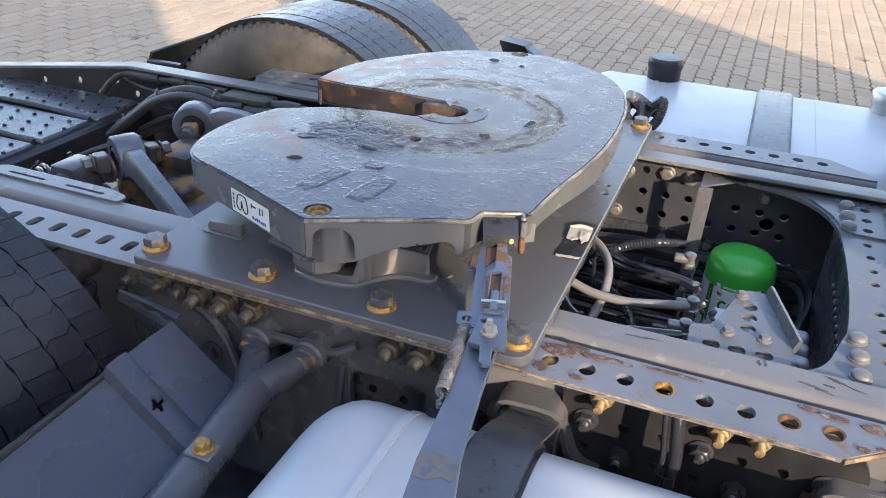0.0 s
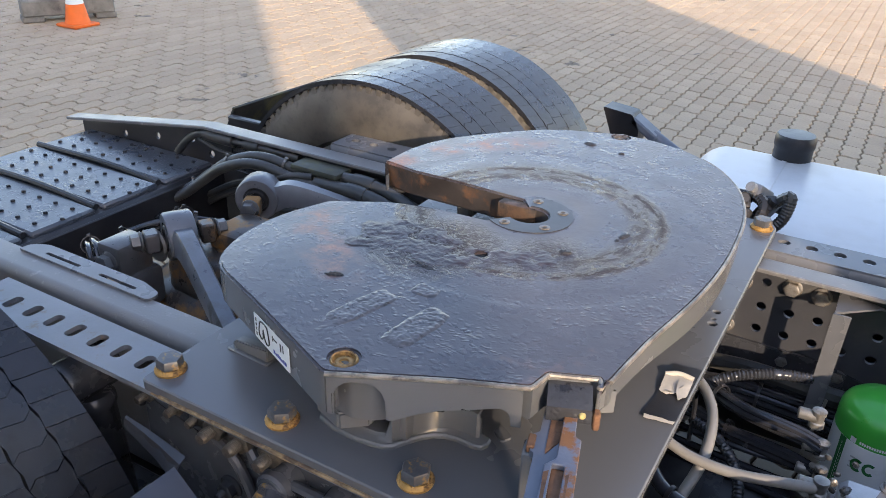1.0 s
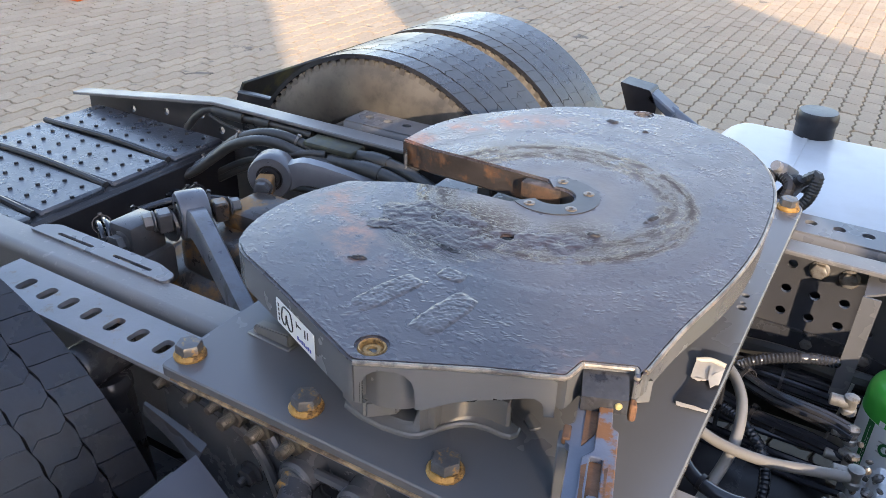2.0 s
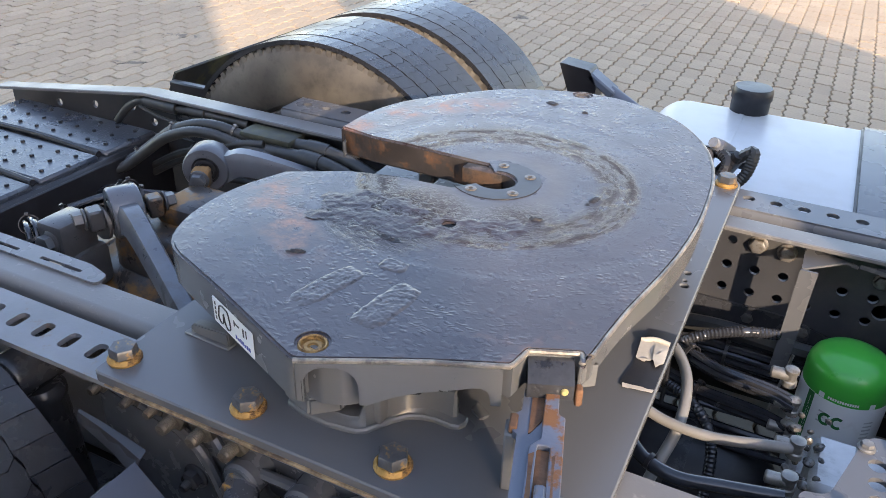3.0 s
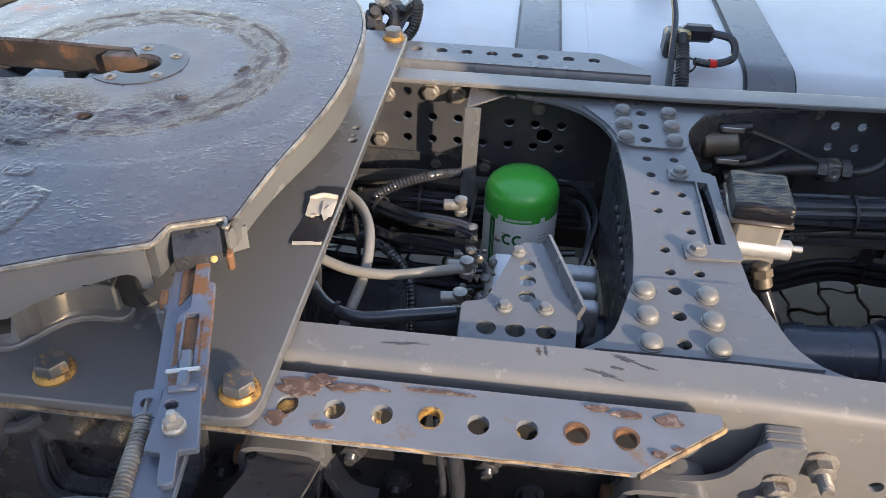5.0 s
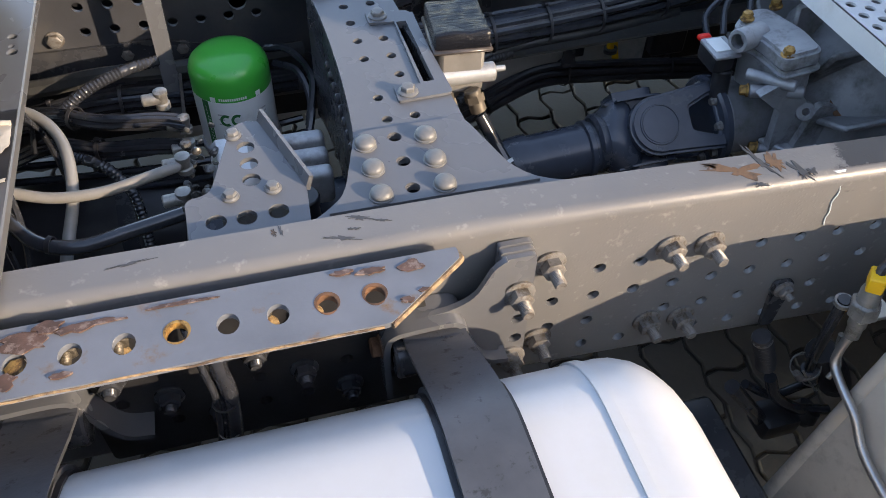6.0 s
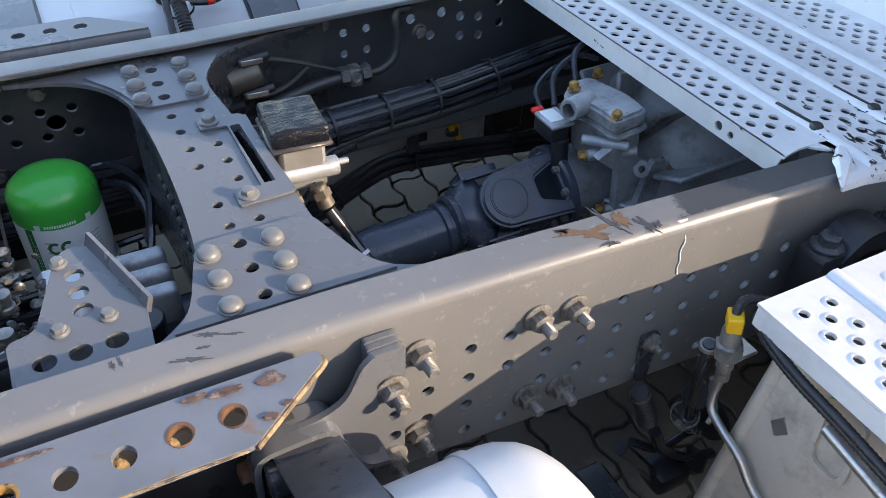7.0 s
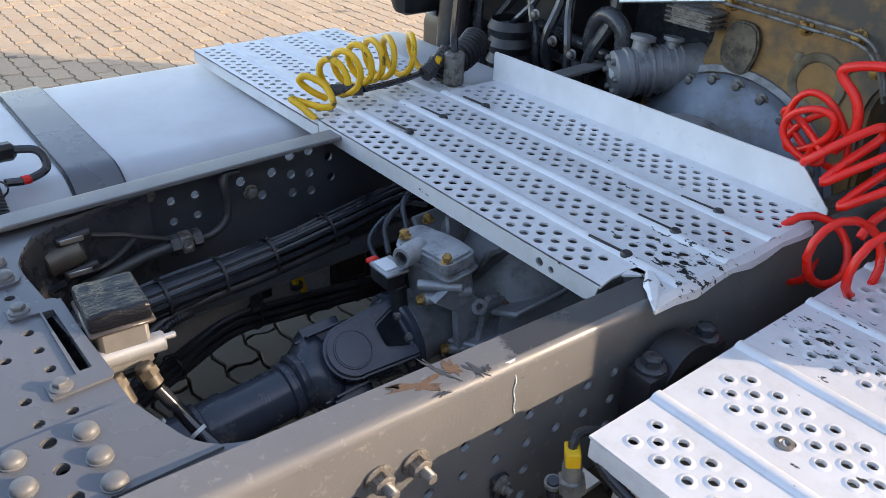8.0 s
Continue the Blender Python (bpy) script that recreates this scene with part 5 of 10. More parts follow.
FILM = film_material()
valve = thing("solenoid_valve_block", (1.07, 0.02, 0.86), "valve block with black shrink-wrapped top and brass hose fittings", "valve")
V = pose(1.030, 0.028, 0.0, 0, 0, -4)
bm = bmesh.new()
box(bm, -0.043, 0.043, -0.05, 0.05, 0.976, 1.006, 0.006, V, 2)
bmesh.ops.subdivide_edges(bm, edges=[e for e in bm.edges if e.calc_length() > 0.02], cuts=11, use_grid_fill=True)
for v in bm.verts:
    v.co.z += 0.0032 * noise.noise(Vector((v.co.x * 42, v.co.y * 120, 1.7))) * (v.co.z > 0.99)
part("wrapped_cap", bm, FILM, valve, "black wrinkled plastic wrap")
bm = box(bmesh.new(), -0.046, 0.046, -0.054, 0.054, 0.972, 0.980, 0.003, V)
part("wrap_edge", bm, plain("torn_black_film", (0.06, 0.05, 0.045), 0.3, 0.0, 0.4, 30.0, None, grain=70.0, bump=0.8), valve)
bm = bmesh.new()
box(bm, -0.034, 0.036, -0.046, 0.042, 0.895, 0.975, 0.006, V)
part("body", bm, plain("pale_valve_metal", (0.27, 0.26, 0.245), 0.5, 0.4, 0.15, 20.0, (0.1, 0.09, 0.08), (0.6, 0.8), 20.0), valve)
bm = bmesh.new()
rod(bm, V @ Vector((-0.040, -0.038, 0.926)), V @ Vector((0.055, -0.036, 0.926)), 0.0155, 16, 0.002)
rod(bm, V @ Vector((0.055, -0.036, 0.930)), V @ Vector((0.072, -0.036, 0.930)), 0.005, 10, 0.001)
part("outlet", bm, ALU, valve)
for (x, y, z), (u, w, q), pts in (((1.000, -0.022, 0.903), (1.010, -0.04, 0.857), [(1.010, -0.045, 0.857), (1.048, -0.085, 0.80), (1.065, -0.15, 0.755), (1.06, -0.24, 0.70)]), ((1.040, -0.032, 0.912), (1.050, -0.045, 0.878), [(1.050, -0.05, 0.875), (1.078, -0.085, 0.82), (1.10, -0.15, 0.77), (1.10, -0.24, 0.71)])):
    bm = bmesh.new()
    rod(bm, (x, y, z), (u, w, q), 0.0135, 12, 0.002)
    hexm = along((x, y, z), (u, w, q))
    lathe(bm, [(0.016, 0.008), (0.016, 0.02), (0, 0.02)], hexm, 6)
    part("hose_fitting", bm, plain("brass_fitting", (0.13, 0.11, 0.085), 0.5, 0.4, 0.3, 20.0, (0.05, 0.045, 0.04), (0.55, 0.75), 30.0), valve, "dull brass fitting")
    part("hose", tube(bmesh.new(), pts, 0.0105, 10), CABLE, valve)
bm = tube(bmesh.new(), [(1.056, -0.05, 0.87), (1.080, -0.09, 0.82), (1.115, -0.16, 0.765), (1.13, -0.25, 0.71)], 0.008, 8)
part("hose", bm, CABLE, valve)
for p, q in (((1.035, -0.065, 0.825), (1.045, -0.08, 0.805)), ((1.082, -0.095, 0.81), (1.086, -0.103, 0.803))):
    bm = lathe(bmesh.new(), [(0.012, 0), (0.0135, 0), (0.0135, 0.006), (0.012, 0.006)], along(p, q), 14)
    part("white_tie", bm, LABEL, valve, "white cable tie")

# ---- air dryer with the green cartridge ----
FX, FY, FR = 0.680, 0.237, 0.0695
dryer = thing("air_dryer", (FX, FY - 0.12, 0.62), "aluminium air dryer with a green and white cartridge", "air dryer")
bm = lathe(bmesh.new(), [(FR, 0.805), (FR, 0.832), (FR * 0.985, 0.842), (FR * 0.93, 0.852), (FR * 0.80, 0.861), (FR * 0.55, 0.867), (FR * 0.25, 0.870), (0, 0.8705)], pose(FX, FY, 0), 40)
cart = part("cartridge", bm, GREEN, dryer, "green cartridge with white label")
bm = lathe(bmesh.new(), [(0, 0.69), (FR * 0.98, 0.69), (FR * 1.001, 0.70), (FR * 1.003, 0.8045), (FR * 0.99, 0.8055)], pose(FX, FY, 0), 40)
sub("white_label", bm, LABEL, cart)


def curl_mark(angle, z, r_out, r_in, material, name):
    """An open ring bent round the cartridge."""
    b = bmesh.new()
    rows = []
    for k in range(25):
        t = radians(50 + 260 * k / 24)
        rows.append([b.verts.new((FX + (FR + 0.0006) * math.cos(radians(angle) + q * math.cos(t) / FR), FY + (FR + 0.0006) * math.sin(radians(angle) + q * math.cos(t) / FR), z + 1.15 * q * math.sin(t))) for q in (r_in, r_out)])
    for p, q in zip(rows, rows[1:]):
        b.faces.new((p[0], q[0], q[1], p[1]))
    return sub(name, b, material, cart)


for angle in (-107, -91):
    curl_mark(angle, 0.768, 0.0108, 0.0058, GREEN_INK, "curl_mark")


def label_bars(rows, material, name):
    """Small print as bars round the label: (angle, width in degrees, z, height)."""
    b = bmesh.new()
    for a0, w, z, h in rows:
        k = max(2, int(w / 3))
        top = []
        for i in range(k + 1):
            a = radians(a0 + w * i / k)
            r = FR + 0.0005
            top.append([b.verts.new((FX + r * math.cos(a), FY + r * math.sin(a), z + o)) for o in (0, h)])
        for p, q in zip(top, top[1:]):
            b.faces.new((p[0], q[0], q[1], p[1]))
    return sub(name, b, material, cart)


label_bars([(-125, 8, 0.806, 0.010), (-58, 8, 0.806, 0.010)], LABEL, "white_mark")
label_bars([(-112 + 3.1 * k, 2.2, 0.809, 0.005) for k in range(13)], LABEL, "white_print")
label_bars([(-136, 0.9, 0.705 + 0.007 * k, 0.005) for k in range(13)] + [(-133, 0.9, 0.705 + 0.007 * k, 0.004) for k in range(10)], LABEL, "side_print")
label_bars([(-141, 11, 0.695, 0.11)], GREEN_INK, "green_panel")
label_bars([(-58, 14, 0.775 - 0.008 * k, 0.003) for k in range(5)] + [(-118, 9, 0.778 - 0.01 * k, 0.003) for k in range(3)], plain("pale_grey_ink", (0.45, 0.47, 0.46), 0.5), "fine_print")
bm = bmesh.new()
lathe(bm, [(0, 0.60), (0.062, 0.60), (0.066, 0.66), (0.073, 0.675), (0.073, 0.688), (0, 0.688)], pose(FX, FY, 0), 28)
box(bm, 0.625, 0.735, 0.02, 0.20, 0.58, 0.70, 0.012)
box(bm, 0.634, 0.70, -0.10, 0.02, 0.70, 0.855, 0.01)
box(bm, 0.70, 0.74, -0.11, 0.03, 0.76, 0.85, 0.008)
part("housing", bm, ALU, dryer)
for k in range(3):
    y = -0.090 + 0.042 * k
    bm = box(bmesh.new(), 0.735, 0.808, y - 0.014, y + 0.014, 0.79, 0.853, 0.009, None, 3)
    part("fin", bm, ALU, dryer)
bm = bmesh.new()
rod(bm, (0.755, -0.20, 0.90), (0.762, -0.215, 0.82), 0.017, 14, 0.002)
rod(bm, (0.755, -0.20, 0.905), (0.755, -0.20, 0.89), 0.021, 14, 0.002)
part("connector", bm, BLACK, dryer)
PORTS = plain("dirty_crimped_foil", (0.17, 0.17, 0.165), 0.3, 0.6, 0.4, 60.0, (0.05, 0.045, 0.04), (0.48, 0.6), 60.0)
random.seed(11)
for k in range(26):
    bm = bmesh.new()
    c = Vector((random.uniform(0.60, 0.645), random.uniform(-0.14, 0.0), random.uniform(0.85, 0.90)))
    lathe(bm, [(0, -0.006), (0.008, -0.003), (0.009, 0.002), (0.004, 0.006), (0, 0.007)], Matrix.Translation(c) @ pose(0, 0, 0, random.uniform(0, 180), random.uniform(0, 180), 0) @ Matrix.Scale(random.uniform(0.5, 1.0), 4), 9)
    part("port", bm, PORTS, dryer)

# triangular bracket over the dryer
tri = thing("triangular_bracket", (0.68, -0.25, 0.94), "grey triangular bracket with round holes and bent edge", "bracket")
bm = bmesh.new()
th = [oval(x, y, 0.0125, n=18) for x, y in ((0.644, -0.289), (0.680, -0.289), (0.718, -0.287))] + [oval(x, y, 0.0115, n=18) for x, y in ((0.691, -0.158), (0.692, -0.191), (0.692, -0.223))]
sheet(bm, rounded([(0.609, -0.243, 0.012), (0.640, -0.238, 0.02), (0.674, -0.118, 0.012), (0.688, -0.103, 0.01), (0.712, -0.105, 0.008), (0.757, -0.250, 0.006), (0.752, -0.328, 0), (0.612, -0.328, 0)], 4), th, 0.960, 0.967)
part("plate", bm, GREY, tri)
bm = bmesh.new()
rows = [[bm.verts.new(p) for p in ((x - 0.003, y, 0.962), (x + 0.004, y, 0.984), (x + 0.009, y, 0.983), (x + 0.003, y, 0.960))] for x, y in ((0.7125, -0.104), (0.734, -0.175), (0.7575, -0.252))]
for a, b in zip(rows, rows[1:]):
    for k in range(4):
        bm.faces.new((a[k], a[(k + 1) % 4], b[(k + 1) % 4], b[k]))
bm.faces.new(rows[0][::-1]), bm.faces.new(rows[-1])
part("bent_edge", bm, GREY, tri)
bm = box(bmesh.new(), 0.609, 0.616, -0.328, -0.243, 0.88, 0.963, 0.002)
part("end_flange", bm, GREY, tri)
first = None
for x, y in ((0.677, -0.131), (0.664, -0.249), (0.716, -0.246)):
    m = pose(x, y, 0.967, 0, 0, random.uniform(0, 60))
    if first is None:
        first = part("bolt", hex_bolt(bmesh.new(), None, 0.0145, 0.009, 0.011), BOLT_GREY, tri)
        first.matrix_basis = m
    else:
        repeat(first, m)

# folded bracket hanging from the far rail
hang = thing("folded_bracket", (0.60, 0.36, 0.9), "folded grey sheet bracket hanging inside the frame", "bracket")
bm = bmesh.new()
sheet(bm, rounded([(0.565, 0.385, 0.002), (0.655, 0.350, 0.008), (0.648, 0.338, 0.006), (0.590, 0.290, 0.004), (0.565, 0.290, 0.002)], 3), [oval(0.64, 0.352, 0.005)], 0.966, 0.970)
part("plate", bm, GREY, hang)
bm = bmesh.new()
sheet(bm, rounded([(0.563, 0.970, 0.002), (0.592, 0.970, 0.002), (0.585, 0.70, 0.004), (0.558, 0.70, 0.004)], 3), [], 0.287, 0.291, XZ)
part("leg", bm, GREY, hang)
bm = bmesh.new()
rod(bm, (0.592, 0.284, 0.80), (0.575, 0.26, 0.66), 0.003, 8)
part("rod", bm, STEEL, hang)

# ---- propeller shaft and universal joint ----
prop = thing("propeller_shaft", (1.28, -0.02, 0.62), "dark blue-grey propeller shaft with universal joint", "drive shaft")
a0, a1 = Vector((0.60, 0.03, 0.640)), Vector((1.315, 0.031, 0.694))
bm = bmesh.new()
rod(bm, a0, a1, 0.049, 36)
part("tube", bm, SHAFT, prop)
dd = (a1 - a0).normalized()
part("collar", lathe(bmesh.new(), [(0.049, 0.0), (0.056, 0.004), (0.056, 0.012), (0.050, 0.016), (0.053, 0.05), (0.053, 0.06), (0.047, 0.062)], along(a0 + dd * 0.52, a1), 36), SHAFT, prop)
part("collar", lathe(bmesh.new(), [(0.050, 0), (0.054, 0.003), (0.054, 0.012), (0.047, 0.016)], along(a1 - dd * 0.03, a1 + dd), 36), SHAFT, prop)
jz = Vector((1, 0, 0.05)).normalized()  # along the shaft, towards the gearbox
jy = (Vector((0, 0.62, -0.78)) - jz * Vector((0, 0.62, -0.78)).dot(jz)).normalized()
jx = jy.cross(jz)
J = Matrix(((jx.x, jy.x, jz.x, 1.412), (jx.y, jy.y, jz.y, 0.033), (jx.z, jy.z, jz.z, 0.706), (0, 0, 0, 1))) @ Matrix.Scale(1.04, 4)
bm = bmesh.new()
# the tube's end flares into two ears with a saddle between them
rows = [[bm.verts.new(J @ Vector((rx * math.cos(TAU * k / 32), ry * math.sin(TAU * k / 32), z))) for k in range(32)] for z, rx, ry in ((-0.104, 0.047, 0.047), (-0.099, 0.053, 0.053), (-0.090, 0.053, 0.053), (-0.086, 0.051, 0.050), (-0.078, 0.058, 0.052), (-0.066, 0.070, 0.052), (-0.052, 0.078, 0.050), (-0.038, 0.079, 0.044), (-0.030, 0.074, 0.038), (-0.048, 0.045, 0.032))]
for a, b in zip(rows, rows[1:]):
    for k in range(32):
        bm.faces.new((a[k], a[(k + 1) % 32], b[(k + 1) % 32], b[k]))
bm.faces.new(rows[0][::-1]), bm.faces.new(rows[-1])
part("rear_yoke", bm, SHAFT, prop)
for s in (-1, 1):
    ear_line = [(-0.046, -0.075), (0.046, -0.075)] + [(0.044 * math.cos(a), 0.044 * math.sin(a)) for a in np.linspace(-0.1, math.pi + 0.1, 15)]
    ear_bm = sheet(bmesh.new(), ear_line, [], min(s * 0.040, s * 0.078), max(s * 0.040, s * 0.078), J @ Matrix(((0, 0, 1, 0), (1, 0, 0, 0), (0, 1, 0, 0), (0, 0, 0, 1))))
    bmesh.ops.bevel(ear_bm, geom=[e for e in ear_bm.edges if e.is_manifold and e.calc_face_angle(0) > 1.2], offset=0.018, segments=4, affect="EDGES")
    part("ear", ear_bm, SHAFT, prop)
bm = bmesh.new()
for s in (-1, 1):
    lathe(bm, [(0, 0), (0.0365, 0), (0.0365, 0.0262), (0.0355, 0.0275), (0.0340, 0.0275), (0.0335, 0.0250), (0.0325, 0.0250), (0.0320, 0.0275), (0, 0.0280)], J @ pose(0, 0, 0, -90 * s, 0, 0) @ pose(0, 0, 0.040), 36)
    arm = [(0.053 * math.cos(a), 0.053 * math.sin(a)) for a in np.linspace(math.pi - 0.1, TAU + 0.1, 17)] + [(0.062, 0.118), (-0.062, 0.118)]
    window = rounded([(-0.020, 0.060, 0.008), (0.020, 0.060, 0.008), (0.037, 0.106, 0.006), (-0.037, 0.106, 0.006)], 3)
    arm_bm = sheet(bmesh.new(), arm, [window], min(s * 0.036, s * 0.066), max(s * 0.036, s * 0.066), J @ Matrix(((1, 0, 0, 0), (0, 0, 1, 0), (0, 1, 0, 0), (0, 0, 0, 1))))
    bmesh.ops.recalc_face_normals(arm_bm, faces=arm_bm.faces)
    bmesh.ops.bevel(arm_bm, geom=[e for e in arm_bm.edges if e.is_manifold and e.calc_face_angle(0) > 0.9], offset=0.006, segments=3, affect="EDGES")
    part("yoke_arm", arm_bm, SHAFT, prop)
lathe(bm, [(0, 0.112), (0.080, 0.112), (0.085, 0.116), (0.085, 0.126), (0, 0.128)], J, 40)
part("front_yoke", bm, SHAFT, prop)
bm = bmesh.new()
rod(bm, J @ Vector((0, -0.05, 0)), J @ Vector((0, 0.05, 0)), 0.02, 16)
rod(bm, J @ Vector((-0.05, 0, 0)), J @ Vector((0.05, 0, 0)), 0.02, 16)
part("spider", bm, DARK, prop)
first = None
for a in (20, 70, 110, 160, 200, 250, 290, 340):
    p, q = J @ Vector((0.066 * math.cos(radians(a)), 0.066 * math.sin(radians(a)), 0.113)), J @ Vector((0.066 * math.cos(radians(a)), 0.066 * math.sin(radians(a)), 0.0))
    if first is None:
        first = part("flange_bolt", hex_bolt(bmesh.new(), None, 0.013, 0.011, 0.009), NUT, prop)
        first.matrix_basis = along(p, q)
    else:
        repeat(first, along(p, q))

# ---- gearbox ----
gear = thing("gearbox", (1.75, 0.0, 0.5), "grey dusty cast gearbox behind the universal joint", "gearbox")
G = along((1.545, 0.03, 0.718), (1.9, 0.03, 0.735))
bm = bmesh.new()
lathe(bm, [(0, 0), (0.074, 0.0), (0.076, 0.004), (0.072, 0.02), (0.072, 0.10), (0.085, 0.125), (0.12, 0.15), (0.17, 0.19), (0.20, 0.25), (0.205, 0.42), (0.23, 0.44), (0.23, 0.47), (0.22, 0.48), (0.22, 0.9), (0, 0.9)], G, 36)
for k in range(10):
    a = TAU * k / 10 + 0.2
    part("case_rib", box(bmesh.new(), 0.10, 0.205, -0.006, 0.006, 0.13, 0.43, 0.004, G @ Matrix.Rotation(a, 4, "Z")), GEARBOX, gear)
part("case", bm, GEARBOX, gear)
CASTING = plain("pale_gearbox_casting", (0.36, 0.37, 0.385), 0.5, 0.45, 0.22, 16.0, (0.15, 0.145, 0.14), (0.5, 0.68), 14.0, 0.75, 190.0, 0.45)
CV = pose(1.603, 0.0, 0.885, -5, -6, 6)
bm = bmesh.new()
foot = rounded([(-0.048, -0.082, 0.02), (0.03, -0.088, 0.02), (0.045, -0.02, 0.02), (0.04, 0.085, 0.02), (-0.005, 0.095, 0.016), (-0.055, 0.06, 0.018), (-0.04, 0.0, 0.02)], 4)
sheet(bm, [(x * 0.92, y * 0.94) for x, y in foot], [], 0.0, 0.032, CV)
sheet(bm, [(x * 0.8 + 0.004, y * 0.8) for x, y in foot], [], -0.085, -0.002, CV)
sheet(bm, foot, [], -0.012, 0.002, CV)
bmesh.ops.bevel(bm, geom=[e for e in bm.edges if e.is_manifold and e.calc_face_angle(0) > 1.2], offset=0.006, segments=2, affect="EDGES")
part("actuator_cover", bm, CASTING, gear, "pale cast actuator cover")
part("port", lathe(bmesh.new(), [(0.013, 0.012), (0.013, 0.0), (0.019, 0.0), (0.021, 0.004), (0.021, 0.06), (0, 0.062)], along((1.525, 0.005, 0.905), (1.60, 0.03, 0.90)), 20), CASTING, gear)
part("bracket_rod", rod(bmesh.new(), (1.545, -0.02, 0.855), (1.60, -0.085, 0.862), 0.010, 14, 0.002), CASTING, gear)
part("bracket_rod", rod(bmesh.new(), (1.55, -0.035, 0.828), (1.63, -0.075, 0.84), 0.012, 14, 0.002), CASTING, gear)
part("bracket", sheet(bmesh.new(), rounded([(1.545, 0.84, 0.006), (1.60, 0.87, 0.008), (1.66, 0.80, 0.01), (1.66, 0.70, 0.01), (1.61, 0.70, 0.01), (1.60, 0.80, 0.01)]), [], -0.072, -0.055, XZ), CASTING, gear)
part("boss", lathe(bmesh.new(), [(0.007, -0.002), (0.007, 0.006), (0.016, 0.006), (0.018, 0.0), (0.018, -0.08), (0, -0.08)], along((1.650, -0.075, 0.795), (1.60, -0.2, 0.86)), 18), CASTING, gear)
bm = sheet(bmesh.new(), rounded([(1.60, -0.045, 0.006), (1.645, -0.115, 0.01), (1.745, -0.10, 0.008), (1.72, -0.03, 0.01)]), [], 0.712, 0.722)
bmesh.ops.bevel(bm, geom=[e for e in bm.edges if e.is_manifold and e.calc_face_angle(0) > 1.2], offset=0.003, segments=1, affect="EDGES")
part("side_plate", bm, CASTING, gear)
part("side_wall", sheet(bmesh.new(), rounded([(1.645, 0.72, 0.004), (1.735, 0.72, 0.004), (1.715, 0.80, 0.015), (1.665, 0.815, 0.015)]), [], -0.088, -0.074, XZ), CASTING, gear)
part("side_rod", rod(bmesh.new(), (1.598, -0.055, 0.705), (1.70, -0.115, 0.70), 0.010, 12, 0.002), GEARBOX, gear)
part("rusty_cap", lathe(bmesh.new(), [(0, 0), (0.03, 0), (0.033, 0.004), (0.033, 0.02), (0, 0.022)], along((1.735, -0.075, 0.795), (1.66, -0.2, 0.94)), 20), RUST, gear, "rusty brown cap")
part("domed_boss", lathe(bmesh.new(), [(0, 0.03), (0.02, 0.028), (0.034, 0.018), (0.04, 0.0), (0.04, -0.05)], along((1.80, -0.10, 0.75), (1.70, -0.3, 0.9)), 22), GEARBOX, gear)
first = None
for (x, y, z), q in (((1.578, -0.062, 0.914), (1.56, -0.08, 1)), ((1.568, 0.052, 0.915), (1.555, 0.055, 1)), ((1.549, -0.034, 0.828), (1.4, 0.04, 0.81)), ((1.597, -0.054, 0.705), (1.4, 0.06, 0.71)), ((1.79, -0.12, 0.775), (1.7, -0.3, 0.9)), ((1.66, 0.10, 0.90), (1.63, 0.1, 1))):
    m = along((x, y, z), q)
    if first is None:
        first = part("bolt", hex_bolt(bmesh.new(), None, 0.016, 0.014, 0.012), ZINC, gear, "brassy flange bolt")
        first.matrix_basis = m
    else:
        repeat(first, m)
bm = bmesh.new()
box(bm, 1.503, 1.545, 0.016, 0.078, 0.832, 0.868, 0.008, None, 2)
rod(bm, (1.535, 0.03, 0.832), (1.535, 0.02, 0.775), 0.017, 14, 0.003)
part("sensor", bm, BLACK, gear, "black sensor with white tag")
bm = box(bmesh.new(), 1.502, 1.532, 0.02, 0.06, 0.8775, 0.879, 0, None)
part("white_tag", bm, LABEL, gear)
part("sensor_lid", box(bmesh.new(), 1.496, 1.546, 0.005, 0.068, 0.868, 0.8775, 0.003), CASTING, gear)
bm = box(bmesh.new(), 1.497, 1.522, 0.069, 0.083, 0.868, 0.878, 0.003)
part("red_clip", bm, RED, gear, "red connector clip")
for k, pts in enumerate((((1.53, 0.08, 0.85), (1.54, 0.13, 0.88), (1.60, 0.16, 0.90), (1.66, 0.18, 0.88)), ((1.55, 0.08, 0.87), (1.57, 0.12, 0.91), (1.63, 0.14, 0.93), (1.70, 0.16, 0.90)), ((1.60, 0.09, 0.90), (1.62, 0.13, 0.94), (1.68, 0.16, 0.95), (1.72, 0.19, 0.92)))):
    part("wire", tube(bmesh.new(), pts, 0.006, 8), CABLE, gear)

# ---- fuel tanks ----


